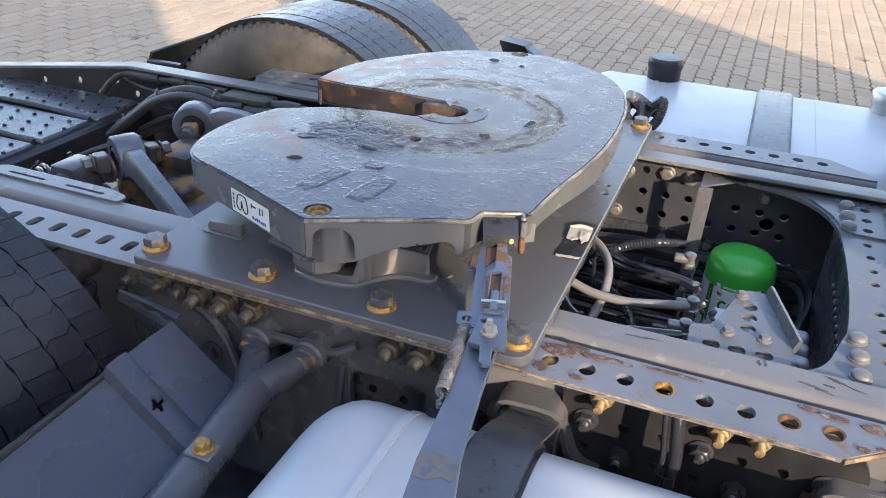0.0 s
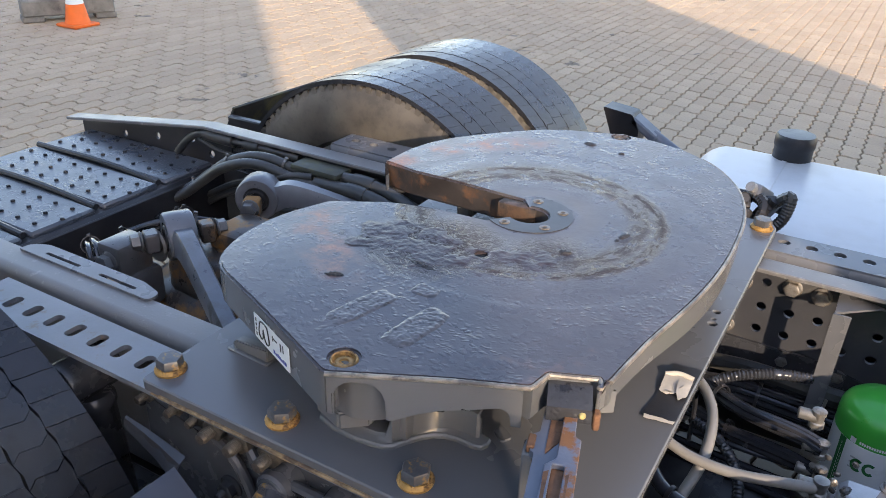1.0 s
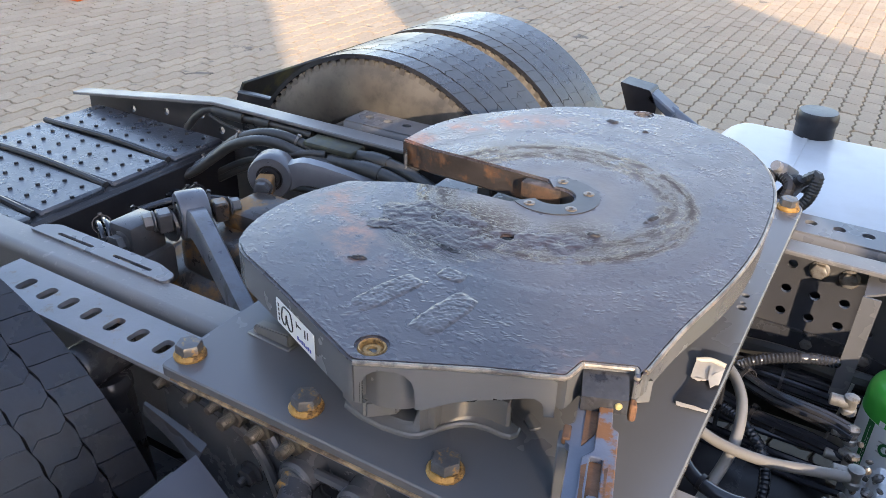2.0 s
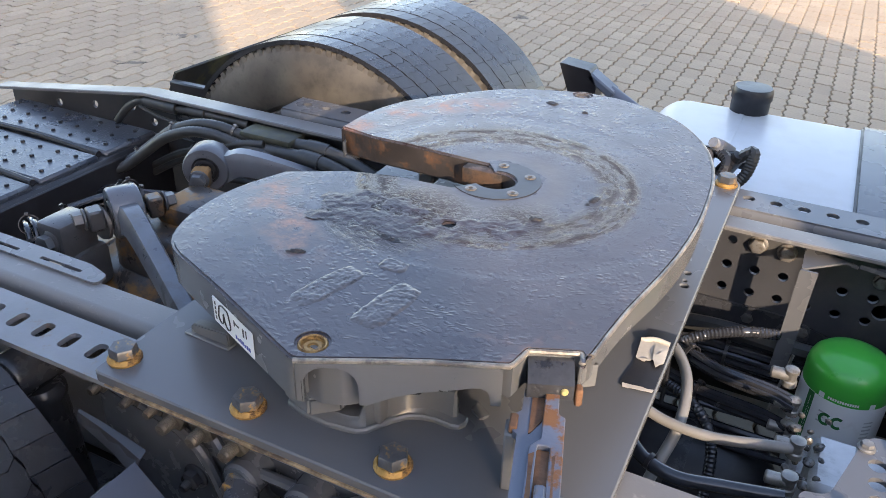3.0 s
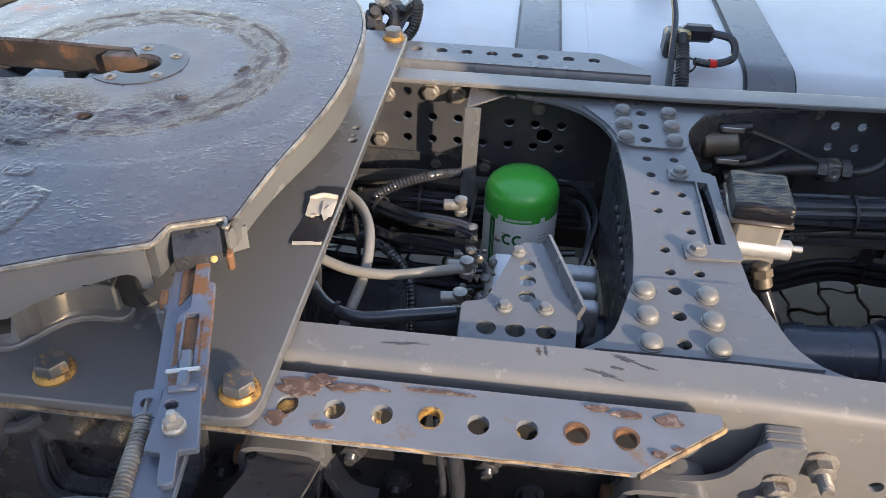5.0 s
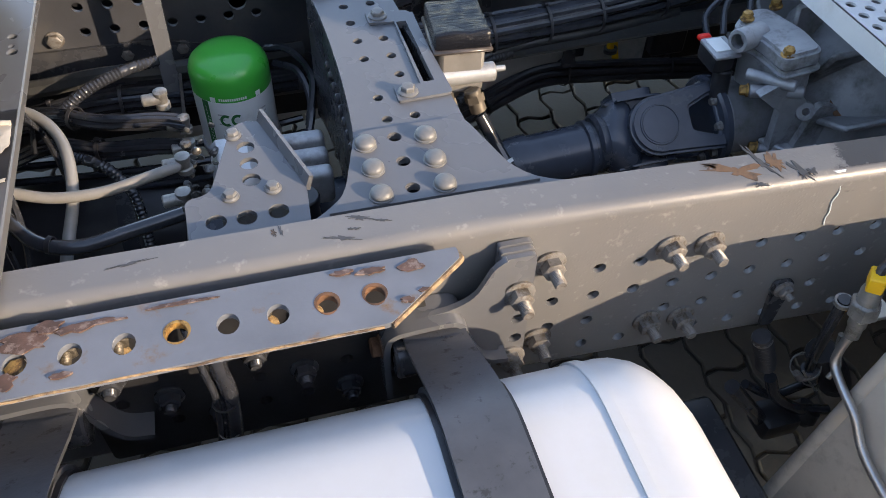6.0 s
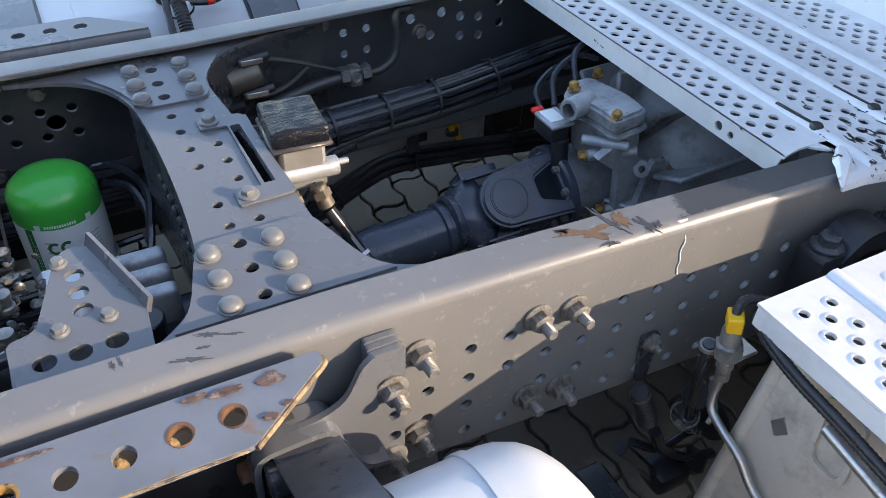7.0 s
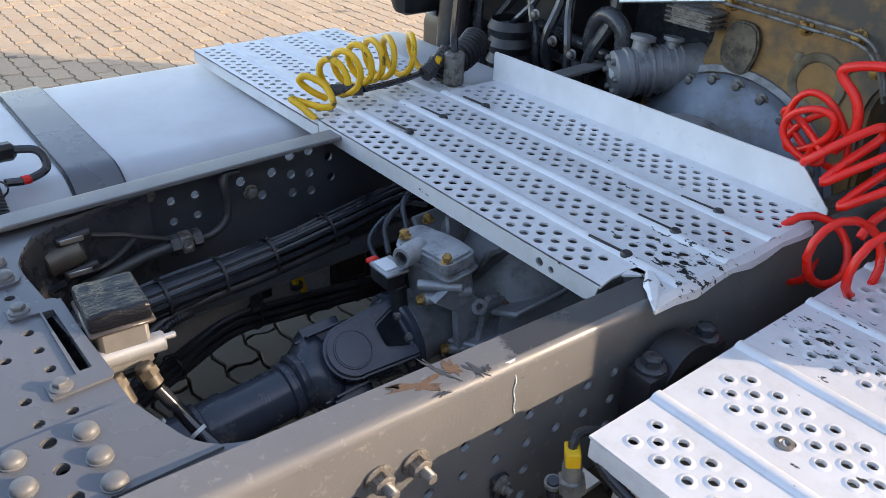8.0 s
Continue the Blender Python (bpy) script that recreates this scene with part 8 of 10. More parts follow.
# pale tank side seen under the far rail, with a yellow hose
shield = thing("side_shield", (1.5, 0.50, 0.45), "grey dusty shield plate below the far rail", "shield plate")
part("plate", sheet(bmesh.new(), rounded([(1.12, 0.50, 0.01), (1.66, 0.50, 0.01), (1.66, 0.71, 0.01), (1.12, 0.71, 0.01)]), [], 0.495, 0.500, XZ), plain("dusty_pale_metal", (0.5, 0.48, 0.45), 0.6, 0.1, 0.15, 8.0, (0.12, 0.11, 0.1), (0.5, 0.75), 8.0), shield)
part("strip", box(bmesh.new(), 1.455, 1.49, 0.475, 0.492, 0.58, 0.70, 0.003), DARK, shield)
part("strip", box(bmesh.new(), 1.66, 1.75, 0.46, 0.492, 0.56, 0.72, 0.006), BLACK, shield)
part("yellow_hose", tube(bmesh.new(), [(1.558, 0.475, 0.66), (1.562, 0.472, 0.61), (1.57, 0.465, 0.565)], 0.0085, 10), YELLOW, shield)
part("hose_end", rod(bmesh.new(), (1.57, 0.465, 0.565), (1.573, 0.462, 0.55), 0.011, 12, 0.002), STEEL, shield)

# ---- marks on the near rail ----
marks = thing("rail_scrapes", (1.3, -0.38, RT), "scraped brown bare patches and dark scuffs on the rail flange", "scrape marks")
random.seed(41)


def scuff(cx, cy, lx, ly, rot, material, z=RT + 0.0002, n=30, rough=0.65):
    a = radians(rot)
    pts = []
    for i in range(n):
        k = max(0.25, 0.85 + rough * 1.6 * noise.fractal(Vector((2.2 * math.cos(TAU * i / n), 2.2 * math.sin(TAU * i / n), cx * 37 + cy * 91)), 0.7, 2.0, 4))
        x, y = lx * k * math.cos(TAU * i / n), ly * k * math.sin(TAU * i / n)
        pts.append((cx + x * math.cos(a) - y * math.sin(a), cy + x * math.sin(a) + y * math.cos(a)))
    return part("scuff", sheet(bmesh.new(), pts, [], z, z + 0.0004), material, marks)


BARE = plain("bare_brown_primer", (0.15, 0.085, 0.045), 0.6, 0.0, 0.25, 40.0, (0.05, 0.04, 0.035), (0.5, 0.65), 40.0, 0.8, 120.0, 0.3)
SCUFF = plain("dark_scuff", (0.05, 0.05, 0.052), 0.5, 0.0, 0.3, 60.0)
for cx, cy, lx, ly, rot, m in ((1.275, -0.382, 0.032, 0.014, -20, BARE), (1.312, -0.372, 0.004, 0.03, 15, SCUFF), (1.330, -0.378, 0.010, 0.016, 10, BARE), (1.352, -0.40, 0.006, 0.018, 20, SCUFF), (1.245, -0.365, 0.010, 0.005, -20, BARE), (1.29, -0.412, 0.012, 0.004, 0, SCUFF), (1.365, -0.405, 0.006, 0.006, 0, SCUFF),
                            (0.806, -0.350, 0.013, 0.004, -20, SCUFF), (0.783, -0.378, 0.018, 0.003, -18, SCUFF), (0.795, -0.366, 0.008, 0.002, -10, SCUFF), (0.708, -0.350, 0.003, 0.007, 10, BARE), (0.716, -0.349, 0.002, 0.007, 10, SCUFF), (0.83, -0.36, 0.008, 0.002, -15, SCUFF), (0.55, -0.36, 0.02, 0.002, 5, SCUFF)):
    scuff(cx, cy, lx, ly, rot, m)
drip = bmesh.new()
tube(drip, [(1.404, -0.4150, 0.985), (1.408, -0.4195, 0.965), (1.405, -0.4196, 0.948), (1.409, -0.4197, 0.930), (1.408, -0.4197, 0.918), (1.411, -0.4198, 0.905)], 0.0010, 6)
sheet(drip, [(1.39, -0.405), (1.405, -0.400), (1.418, -0.404), (1.41, -0.412), (1.398, -0.412)], [], RT - 0.003, RT - 0.0015)
part("white_drip", drip, LABEL, marks, "white paint drip")
# flaking rust at the angle's end and beside the mounting plate
FLAKE = plain("flaked_paint", (0.085, 0.048, 0.036), 0.7, 0.0, 0.5, 40.0, (0.19, 0.14, 0.12), (0.52, 0.6), 70.0, 0.8, 150.0, 0.5)
flake = thing("rust_flakes", (0.45, -0.46, 0.998), "flaking rust and bare metal on the perforated angle", "rust")
for k, (cx, cy, lx, ly) in enumerate(((0.455, -0.445, 0.028, 0.014), (0.475, -0.432, 0.018, 0.008), (0.44, -0.49, 0.012, 0.01), (0.50, -0.440, 0.020, 0.006), (0.52, -0.437, 0.03, 0.004), (0.80, -0.437, 0.018, 0.005), (0.845, -0.440, 0.014, 0.010), (0.77, -0.432, 0.012, 0.004), (0.60, -0.432, 0.04, 0.003), (0.83, -0.485, 0.008, 0.004), (0.85, -0.475, 0.006, 0.003), (0.49, -0.495, 0.012, 0.004))):
    pts = [(cx + lx * random.uniform(0.55, 1.2) * math.cos(TAU * i / 15), cy + ly * random.uniform(0.55, 1.2) * math.sin(TAU * i / 15)) for i in range(15)]
    part("flake", sheet(bmesh.new(), pts, [], 0.9984, 0.9984 + 0.0012 + 0.001 * (k % 2)), FLAKE, flake)
for x0, x1 in ((-0.2, 0.05), (0.42, 0.80)):
    part("rusty_edge", tube(bmesh.new(), [(x0 + (x1 - x0) * i / 14, -0.5085 - random.uniform(0, 0.0012), 0.9945 + random.uniform(-0.002, 0.002)) for i in range(15)], 0.0019, 5, 3), LIPRUST, flake)
part("rusty_edge", tube(bmesh.new(), [(0.81, -0.508, 0.995), (0.85, -0.470, 0.995), (0.898, -0.431, 0.995)], 0.0022, 5, 4), FLAKE, flake)
bm = hex_bolt(bmesh.new(), pose(0.447, -0.470, 0.985), 0.02, 0.010, 0.0112)
part("bolt", bm, ZINC, flake, "rusty bolt in a hole")

# ---- near side below the plate: hanger, bolts, mudguard arm ----
HANG = plain("dark_wet_casting", (0.078, 0.083, 0.092), 0.24, 0.0, 0.2, 14.0, (0.10, 0.088, 0.07), (0.58, 0.75), 9.0, 0.5, 120.0, 0.3)
hanger = thing("suspension_hanger", (0.05, -0.44, 0.55), "dark cast suspension hanger bolted to the rail web", "suspension bracket")
bm = bmesh.new()
sheet(bm, rounded([(-0.30, 0.955, 0.02), (0.33, 0.955, 0.02), (0.33, 0.86, 0.03), (0.27, 0.70, 0.05), (0.20, 0.55, 0.05), (-0.10, 0.55, 0.05), (-0.22, 0.70, 0.05), (-0.30, 0.80, 0.03)]),
      [rounded([(0.13, 0.865, 0.02), (0.265, 0.865, 0.02), (0.245, 0.775, 0.02), (0.13, 0.775, 0.02)], 3), rounded([(-0.005, 0.875, 0.012), (0.05, 0.875, 0.012), (0.05, 0.845, 0.012), (-0.005, 0.845, 0.012)], 3)], -0.452, -0.430, XZ)
bmesh.ops.bevel(bm, geom=[e for e in bm.edges if e.is_manifold and e.calc_face_angle(0) > 1.2], offset=0.004, segments=2, affect="EDGES")
part("casting", bm, HANG, hanger)
part("back_plate", sheet(bmesh.new(), [(-0.28, 0.95), (0.32, 0.95), (0.24, 0.60), (-0.14, 0.60)], [oval(0.16, 0.82, 0.008), oval(0.215, 0.815, 0.008)], -0.428, -0.412, XZ), DARK, hanger)
for pts in (((-0.26, -0.455, 0.93), (-0.12, -0.462, 0.90), (-0.07, -0.462, 0.80), (-0.05, -0.458, 0.66)), ((-0.10, -0.455, 0.945), (-0.06, -0.465, 0.905), (-0.03, -0.470, 0.905), (0.05, -0.470, 0.905), (0.11, -0.465, 0.90), (0.15, -0.458, 0.92)), ((0.12, -0.455, 0.875), (0.125, -0.460, 0.77), (0.26, -0.460, 0.765))):
    part("rib", tube(bmesh.new(), pts, 0.008, 8), HANG, hanger)
first = None
for x in (-0.016, 0.078):
    m = along((x, -0.440, 0.895), (x, -1, 0.895))
    if first is None:
        first = part("boss", lathe(bmesh.new(), [(0.034, 0), (0.029, 0.012), (0.026, 0.046), (0.023, 0.052), (0, 0.052)], None, 22), HANG, hanger)
        sub("bolt", hex_bolt(bmesh.new(), pose(0, 0, 0.052), 0.028, 0.018, 0.0185), OLD_BOLT, first)
        first.matrix_basis = m
    else:
        repeat(first, m)
hang_bolts = thing("rail_bolts", (0.2, -0.42, 0.9), "row of rusty collared studs below the mounting plate", "bolts")
first = None
for x in (-0.345, -0.272, -0.213, -0.171, -0.135, -0.086, -0.033, 0.206, 0.255, 0.306, 0.405, 0.471, 0.524, 0.677, 0.728):
    m = along((x, -0.403 if x < -0.3 or x > 0.33 else -0.4525, 0.936), (x, -1.0, 0.936 - 0.02)) @ pose(0, 0, 0, 0, 0, random.uniform(0, 60)) @ Matrix.Scale(1.3 if -0.15 < x < 0.35 else 0.95, 4)
    if first is None:
        first = part("nut_and_stud", stud(bmesh.new(), None, 0.0075, 0.025, 0.015, 0.033, 0.0175), plain("rusty_studs", (0.115, 0.10, 0.08), 0.42, 0.4, 0.3, 50.0, (0.05, 0.043, 0.035), (0.45, 0.65), 60.0), hang_bolts)
        first.matrix_basis = m
    else:
        repeat(first, m)
first = None
for x, z in ((-0.13, 0.82), (-0.34, 0.87), (0.14, 0.70), (0.20, 0.69), (0.33, 0.80)):
    m = along((x, -0.4525 if -0.3 < x < 0.33 else -0.403, z), (x, -1.0, z))
    if first is None:
        first = part("dark_nut", stud(bmesh.new(), None, 0.0075, 0.026, 0.016, 0.03, 0.020), DARK, hang_bolts)
        first.matrix_basis = m
    else:
        repeat(first, m)

ARM = plain("worn_dark_casting", (0.072, 0.077, 0.088), 0.28, 0.0, 0.15, 14.0, (0.11, 0.108, 0.105), (0.56, 0.75), 10.0, 0.45, 130.0, 0.25)
arm = thing("tubular_bracket", (0.0, -0.7, 0.75), "dark painted tubular mudguard arm with forked end and clamp", "bracket")
bm = bmesh.new()
rod(bm, (0.036, -0.545, 0.880), (0.095, -1.15, 0.845), 0.029, 24)
part("tube", bm, ARM, arm)
bm = bmesh.new()
for x in (-0.016, 0.078):
    rod(bm, (x, -0.478, 0.892), (0.036, -0.575, 0.878), 0.020, 16, 0.0, 0.029)
    lathe(bm, [(0.028, -0.012), (0.028, 0.0), (0.024, 0.004), (0, 0.004)], along((x, -0.486, 0.895), (x, -1, 0.895)), 20)
part("fork", bm, ARM, arm)
for y in (-0.72,):
    bm = bmesh.new()
    box(bm, 0.042, 0.082, y - 0.016, y + 0.016, 0.897, 0.902, 0.002)
    part("clamp", bm, GREY_RUST, arm, "rusty clamp plate")
    part("bolt", hex_bolt(bmesh.new(), pose(0.064, y, 0.902), 0.02, 0.014, 0.014), ZINC, arm)
ng = thing("mudguard", (-0.13, -0.8, 0.7), "dark blue-grey plastic mudguard section with a cross-shaped hole", "mudguard")
# panel in its own axes: u along the front edge, v back from it, with a raised fold and a cross cut in it
us = [0.0, 0.03, 0.055, 0.073, 0.081, 0.089, 0.097, 0.11, 0.13, 0.155]
vs_ = [(0.0, 0.0), (0.05, 0.002), (0.092, 0.0), (0.099, 0.010), (0.108, 0.012), (0.1165, 0.012), (0.1245, 0.012), (0.131, 0.012), (0.136, 0.011), (0.142, -0.003), (0.20, -0.005), (0.35, -0.009), (0.50, -0.012), (0.62, -0.02)]
bm = bmesh.new()
grid = [[[bm.verts.new((-0.103 + 0.871 * u + 0.3 * z, -0.565 - 0.13 * u - v, 0.957 - 0.497 * u + z - d)) for u in us] for v, z in vs_] for d in (0.0, 0.005)]
for d, gr in enumerate(grid):
    for j in range(len(vs_) - 1):
        for i in range(len(us) - 1):
            if (j, i) in {(4, 4), (5, 4), (6, 4), (5, 3), (5, 5)}:
                continue
            q = (gr[j][i], gr[j][i + 1], gr[j + 1][i + 1], gr[j + 1][i])
            bm.faces.new(q if d else q[::-1])
for i in range(len(us) - 1):
    bm.faces.new((grid[0][0][i], grid[0][0][i + 1], grid[1][0][i + 1], grid[1][0][i]))
for j in range(len(vs_) - 1):
    for i in (0, -1):
        bm.faces.new((grid[0][j][i], grid[0][j + 1][i], grid[1][j + 1][i], grid[1][j][i]))
part("panel", bm, plain("blue_grey_plastic", (0.04, 0.047, 0.066), 0.27, 0.0, 0.12, 4.0, (0.075, 0.078, 0.088), (0.58, 0.85), 5.0, 0.4, 140.0, 0.03), ng)
part("edge_bead", tube(bmesh.new(), [(-0.104, -0.60 - 0.07 * k, 0.952) for k in range(9)], 0.005, 8), BLACK, ng)
part("edge_bead", tube(bmesh.new(), [(0.033, -0.62 - 0.07 * k, 0.873) for k in range(8)], 0.005, 8), BLACK, ng)
damp = thing("shock_absorber", (-0.40, -0.47, 0.45), "dark shock absorber with a bolted eye under the perforated angle", "shock absorber")
part("eye", lathe(bmesh.new(), [(0.018, 0), (0.034, 0), (0.037, 0.006), (0.037, 0.085), (0.03, 0.09), (0, 0.09)], along((-0.405, -0.515, 0.925), (-0.405, -0.42, 0.925)), 24), DARK, damp)
part("bolt", hex_bolt(bmesh.new(), along((-0.405, -0.515, 0.925), (-0.41, -1, 0.925)), 0.034, 0.020, 0.026, 0.005), DARK, damp)
part("tube", lathe(bmesh.new(), [(0, 0), (0.030, 0.0), (0.036, 0.008), (0.036, 0.02), (0.033, 0.024), (0.033, 0.40), (0, 0.40)], along((-0.395, -0.475, 0.895), (-0.36, -0.475, 0.45)), 22), DARK, damp)
brace = thing("mudguard_brace", (-0.17, -0.545, 0.93), "black channel brace reaching from the mudguard corner", "brace")
bm = bmesh.new()
rows = [[bm.verts.new((x + ox * k, y + oy * k, 0.958 + z)) for ox, oy, z in ((0.004, 0.007, 0.002), (0.006, 0.006, 0.002), (0.008, -0.003, 0.0), (0.004, -0.008, -0.016), (0.0, -0.010, -0.016), (0.004, -0.003, -0.003))] for x, y, k in ((-0.233, -0.534, 0.35), (-0.19, -0.540, 0.7), (-0.15, -0.547, 1.0), (-0.110, -0.556, 1.4))]
for a, b in zip(rows, rows[1:]):
    for k in range(6):
        bm.faces.new((a[k], a[(k + 1) % 6], b[(k + 1) % 6], b[k]))
bm.faces.new(rows[0][::-1]), bm.faces.new(rows[-1])
part("channel", bm, BLACK, brace)

# ---- strap hooks of the near tank ----


def strap_hook(x, label):
    """Folded strip under the angle holding a roller over which the strap's end turns."""
    ob = thing("strap_hook", (x, -0.46, 0.85), label, "strap bracket", "tank strap hooks")
    bm = bmesh.new()
    line = smooth_path([(x - 0.056, 0, 0.76), (x - 0.057, 0, 0.80), (x - 0.057, 0, 0.865), (x - 0.047, 0, 0.885), (x - 0.02, 0, 0.889), (x + 0.02, 0, 0.889), (x + 0.036, 0, 0.880), (x + 0.045, 0, 0.850), (x + 0.060, 0, 0.812), (x + 0.075, 0, 0.796), (x + 0.10, 0, 0.790)], 4)
    rows = []
    for i, p in enumerate(line):
        t = (line[min(i + 1, len(line) - 1)] - line[max(i - 1, 0)]).normalized()
        n = Vector((t.z, 0, -t.x)) * 0.004
        rows.append([bm.verts.new((p.x + s * n.x, y, p.z + s * n.z)) for s, y in ((-1, -0.448), (1, -0.448), (1, -0.40), (-1, -0.40))])
    for a, b in zip(rows, rows[1:]):
        for k in range(4):
            bm.faces.new((a[k], a[(k + 1) % 4], b[(k + 1) % 4], b[k]))
    bm.faces.new(rows[0][::-1]), bm.faces.new(rows[-1])
    part("folded_strip", bm, GREY if x > 0.7 else MOUNT, ob)
    part("roller", rod(bmesh.new(), (x - 0.050, -0.448, 0.848), (x + 0.042, -0.448, 0.848), 0.026, 20, 0.003), DARK, ob)
    # strap from the tank's crown round the roller
    run = [Vector((0, -0.74, 0.9535)), Vector((0, -0.66, 0.9565)), Vector((0, -0.618, 0.9545)), Vector((0, -0.585, 0.946)), Vector((0, -0.548, 0.928)), Vector((0, -0.495, 0.897))]
    run += [Vector((0, -0.448 + 0.029 * math.sin(a), 0.848 + 0.029 * math.cos(a))) for a in np.linspace(-0.2, 2.6, 10)]
    bm = bmesh.new()
    rows = []
    for i, p in enumerate(run):
        t = (run[min(i + 1, len(run) - 1)] - run[max(i - 1, 0)]).normalized()
        n = Vector((0, -t.z, t.y)) * 0.0025
        rows.append([bm.verts.new((x + q, p.y + s * n.y, p.z + s * n.z)) for q, s in ((-0.037, -1), (0.039, -1), (0.039, 1), (-0.037, 1))])
    for a, b in zip(rows, rows[1:]):
        for k in range(4):
            bm.faces.new((a[k], a[(k + 1) % 4], b[(k + 1) % 4], b[k]))
    bm.faces.new(rows[0][::-1]), bm.faces.new(rows[-1])
    part("strap_end", bm, STRAP, ob, "dark strap end turned round the roller")
    bm = hex_bolt(bmesh.new(), along((x - 0.060, -0.425, 0.845), (x - 1, -0.425, 0.845)), 0.024, 0.014, 0.016)
    part("bolt", bm, RUST, ob, "rusty bolt")
    return ob


strap_hook(0.429, "dark folded steel strap hook with a rusty bolt")
hk = strap_hook(0.870, "grey folded steel strap hook bolted to the rail")
bm = bmesh.new()
sheet(bm, rounded([(0.850, 0.893, 0.004), (0.895, 0.896, 0.02), (0.925, 0.91, 0.02), (0.945, 0.955, 0.012), (0.962, 0.968, 0.006), (0.962, 0.79, 0.006), (0.935, 0.79, 0.006), (0.915, 0.85, 0.01), (0.900, 0.885, 0.01)]), [], -0.432, -0.424, XZ)
part("side_plate", bm, GREY, hk)
for k in range(3):
    part("layer", sheet(bmesh.new(), rounded([(0.957, 0.70, 0.004), (1.000, 0.70, 0.004), (1.000, 0.968 - 0.003 * k, 0.008), (0.957, 0.968 - 0.003 * k, 0.004)]), [oval(0.986, 0.845, 0.009), oval(0.986, 0.805, 0.009)], -0.409 - 0.0085 * k, -0.4015 - 0.0085 * k, XZ), GREY, hk)
bm = bmesh.new()
for z in (0.898, 0.766):
    part("nut_and_stud", stud(bmesh.new(), along((0.982, -0.4265, z), (0.982, -1, z)), 0.0085, 0.027, 0.017, 0.038, 0.021), NUT, hk)
for x, z in ((1.030, 0.913), (1.030, 0.760)):
    part("nut_and_stud", stud(bmesh.new(), along((x, -0.402, z), (x, -1, z)), 0.0085, 0.027, 0.017, 0.040, 0.021), NUT, hk)
hose_n = thing("near_side_hose", (0.62, -0.47, 0.8), "black hose bundle with cable ties hanging beside the tank", "hose")
for k, (dx, r) in enumerate(((0.004, 0.0088), (-0.012, 0.0045))):
    part("hose", tube(bmesh.new(), [(0.615 + dx, -0.455, 0.985), (0.622 + dx, -0.470, 0.93), (0.626 + dx, -0.475, 0.88), (0.618 + dx, -0.478, 0.80), (0.60 + dx, -0.474, 0.72), (0.60 + dx, -0.47, 0.6)], r, 10, ribs=0.0010 if k == 0 else 0), CABLE, hose_n)
part("cable_tie", lathe(bmesh.new(), [(0.0125, 0), (0.014, 0), (0.014, 0.003), (0.0125, 0.003)], along((0.622, -0.476, 0.87), (0.626, -0.474, 0.97)), 14), BLACK, hose_n)
part("hose_clip", lathe(bmesh.new(), [(0.0118, 0), (0.013, 0), (0.013, 0.0018), (0.0118, 0.0018)], along((0.618, -0.478, 0.815), (0.622, -0.474, 0.915)), 16), PLATED, hose_n, "bright wire clip")

BLACKPLATE = plain("black_doubler_paint", (0.017, 0.0175, 0.02), 0.5, 0.0, 0.3, 14.0, (0.04, 0.037, 0.033), (0.52, 0.75), 9.0, 0.8, 150.0, 0.25)
# black doubler plate on the near rail's web behind the tank, with dark flange nuts
dp = part("doubler_plate", sheet(bmesh.new(), rounded([(0.462, 0.705, 0.01), (0.868, 0.705, 0.01), (0.868, 0.905, 0.01), (0.835, 0.962, 0.01), (0.462, 0.962, 0.01)]), [oval(0.50 + 0.0535 * i, z, 0.0085) for i in range(7) for z in (0.873, 0.82, 0.767) if (i * 5 + int(z * 1000)) % 3], -0.4155, -0.4015, XZ), BLACKPLATE, rail_near, "black painted doubler plate")
first = None
for i in range(7):
    for z in (0.873, 0.82, 0.767):
        if (i * 5 + int(z * 1000)) % 3:
            continue
        m = along((0.50 + 0.0535 * i, -0.4155, z), (0.50 + 0.0535 * i, -1, z)) @ pose(0, 0, 0, 0, 0, 17 * i)
        if first is None:
            first = part("nut_and_stud", stud(bmesh.new(), Matrix.Identity(4), 0.0075, 0.024, 0.015, 0.026, 0.018), DARK, dp)
            first.matrix_basis = m
        else:
            repeat(first, m)
first = None
for x, z in ((0.517, 0.918), (0.678, 0.918), (0.729, 0.922)):
    m = along((x, -0.4155, z), (x, -1, z))
    if first is None:
        first = part("rusty_nut", stud(bmesh.new(), Matrix.Identity(4), 0.0075, 0.024, 0.015, 0.034, 0.018), plain("dull_rusty_zinc", (0.30, 0.215, 0.11), 0.55, 0.3, 0.3, 60.0, (0.10, 0.06, 0.03), (0.48, 0.62), 70.0, 0.9, 240.0, 0.35), dp, "rusty yellow nut")
        first.matrix_basis = m
    else:
        repeat(first, m)

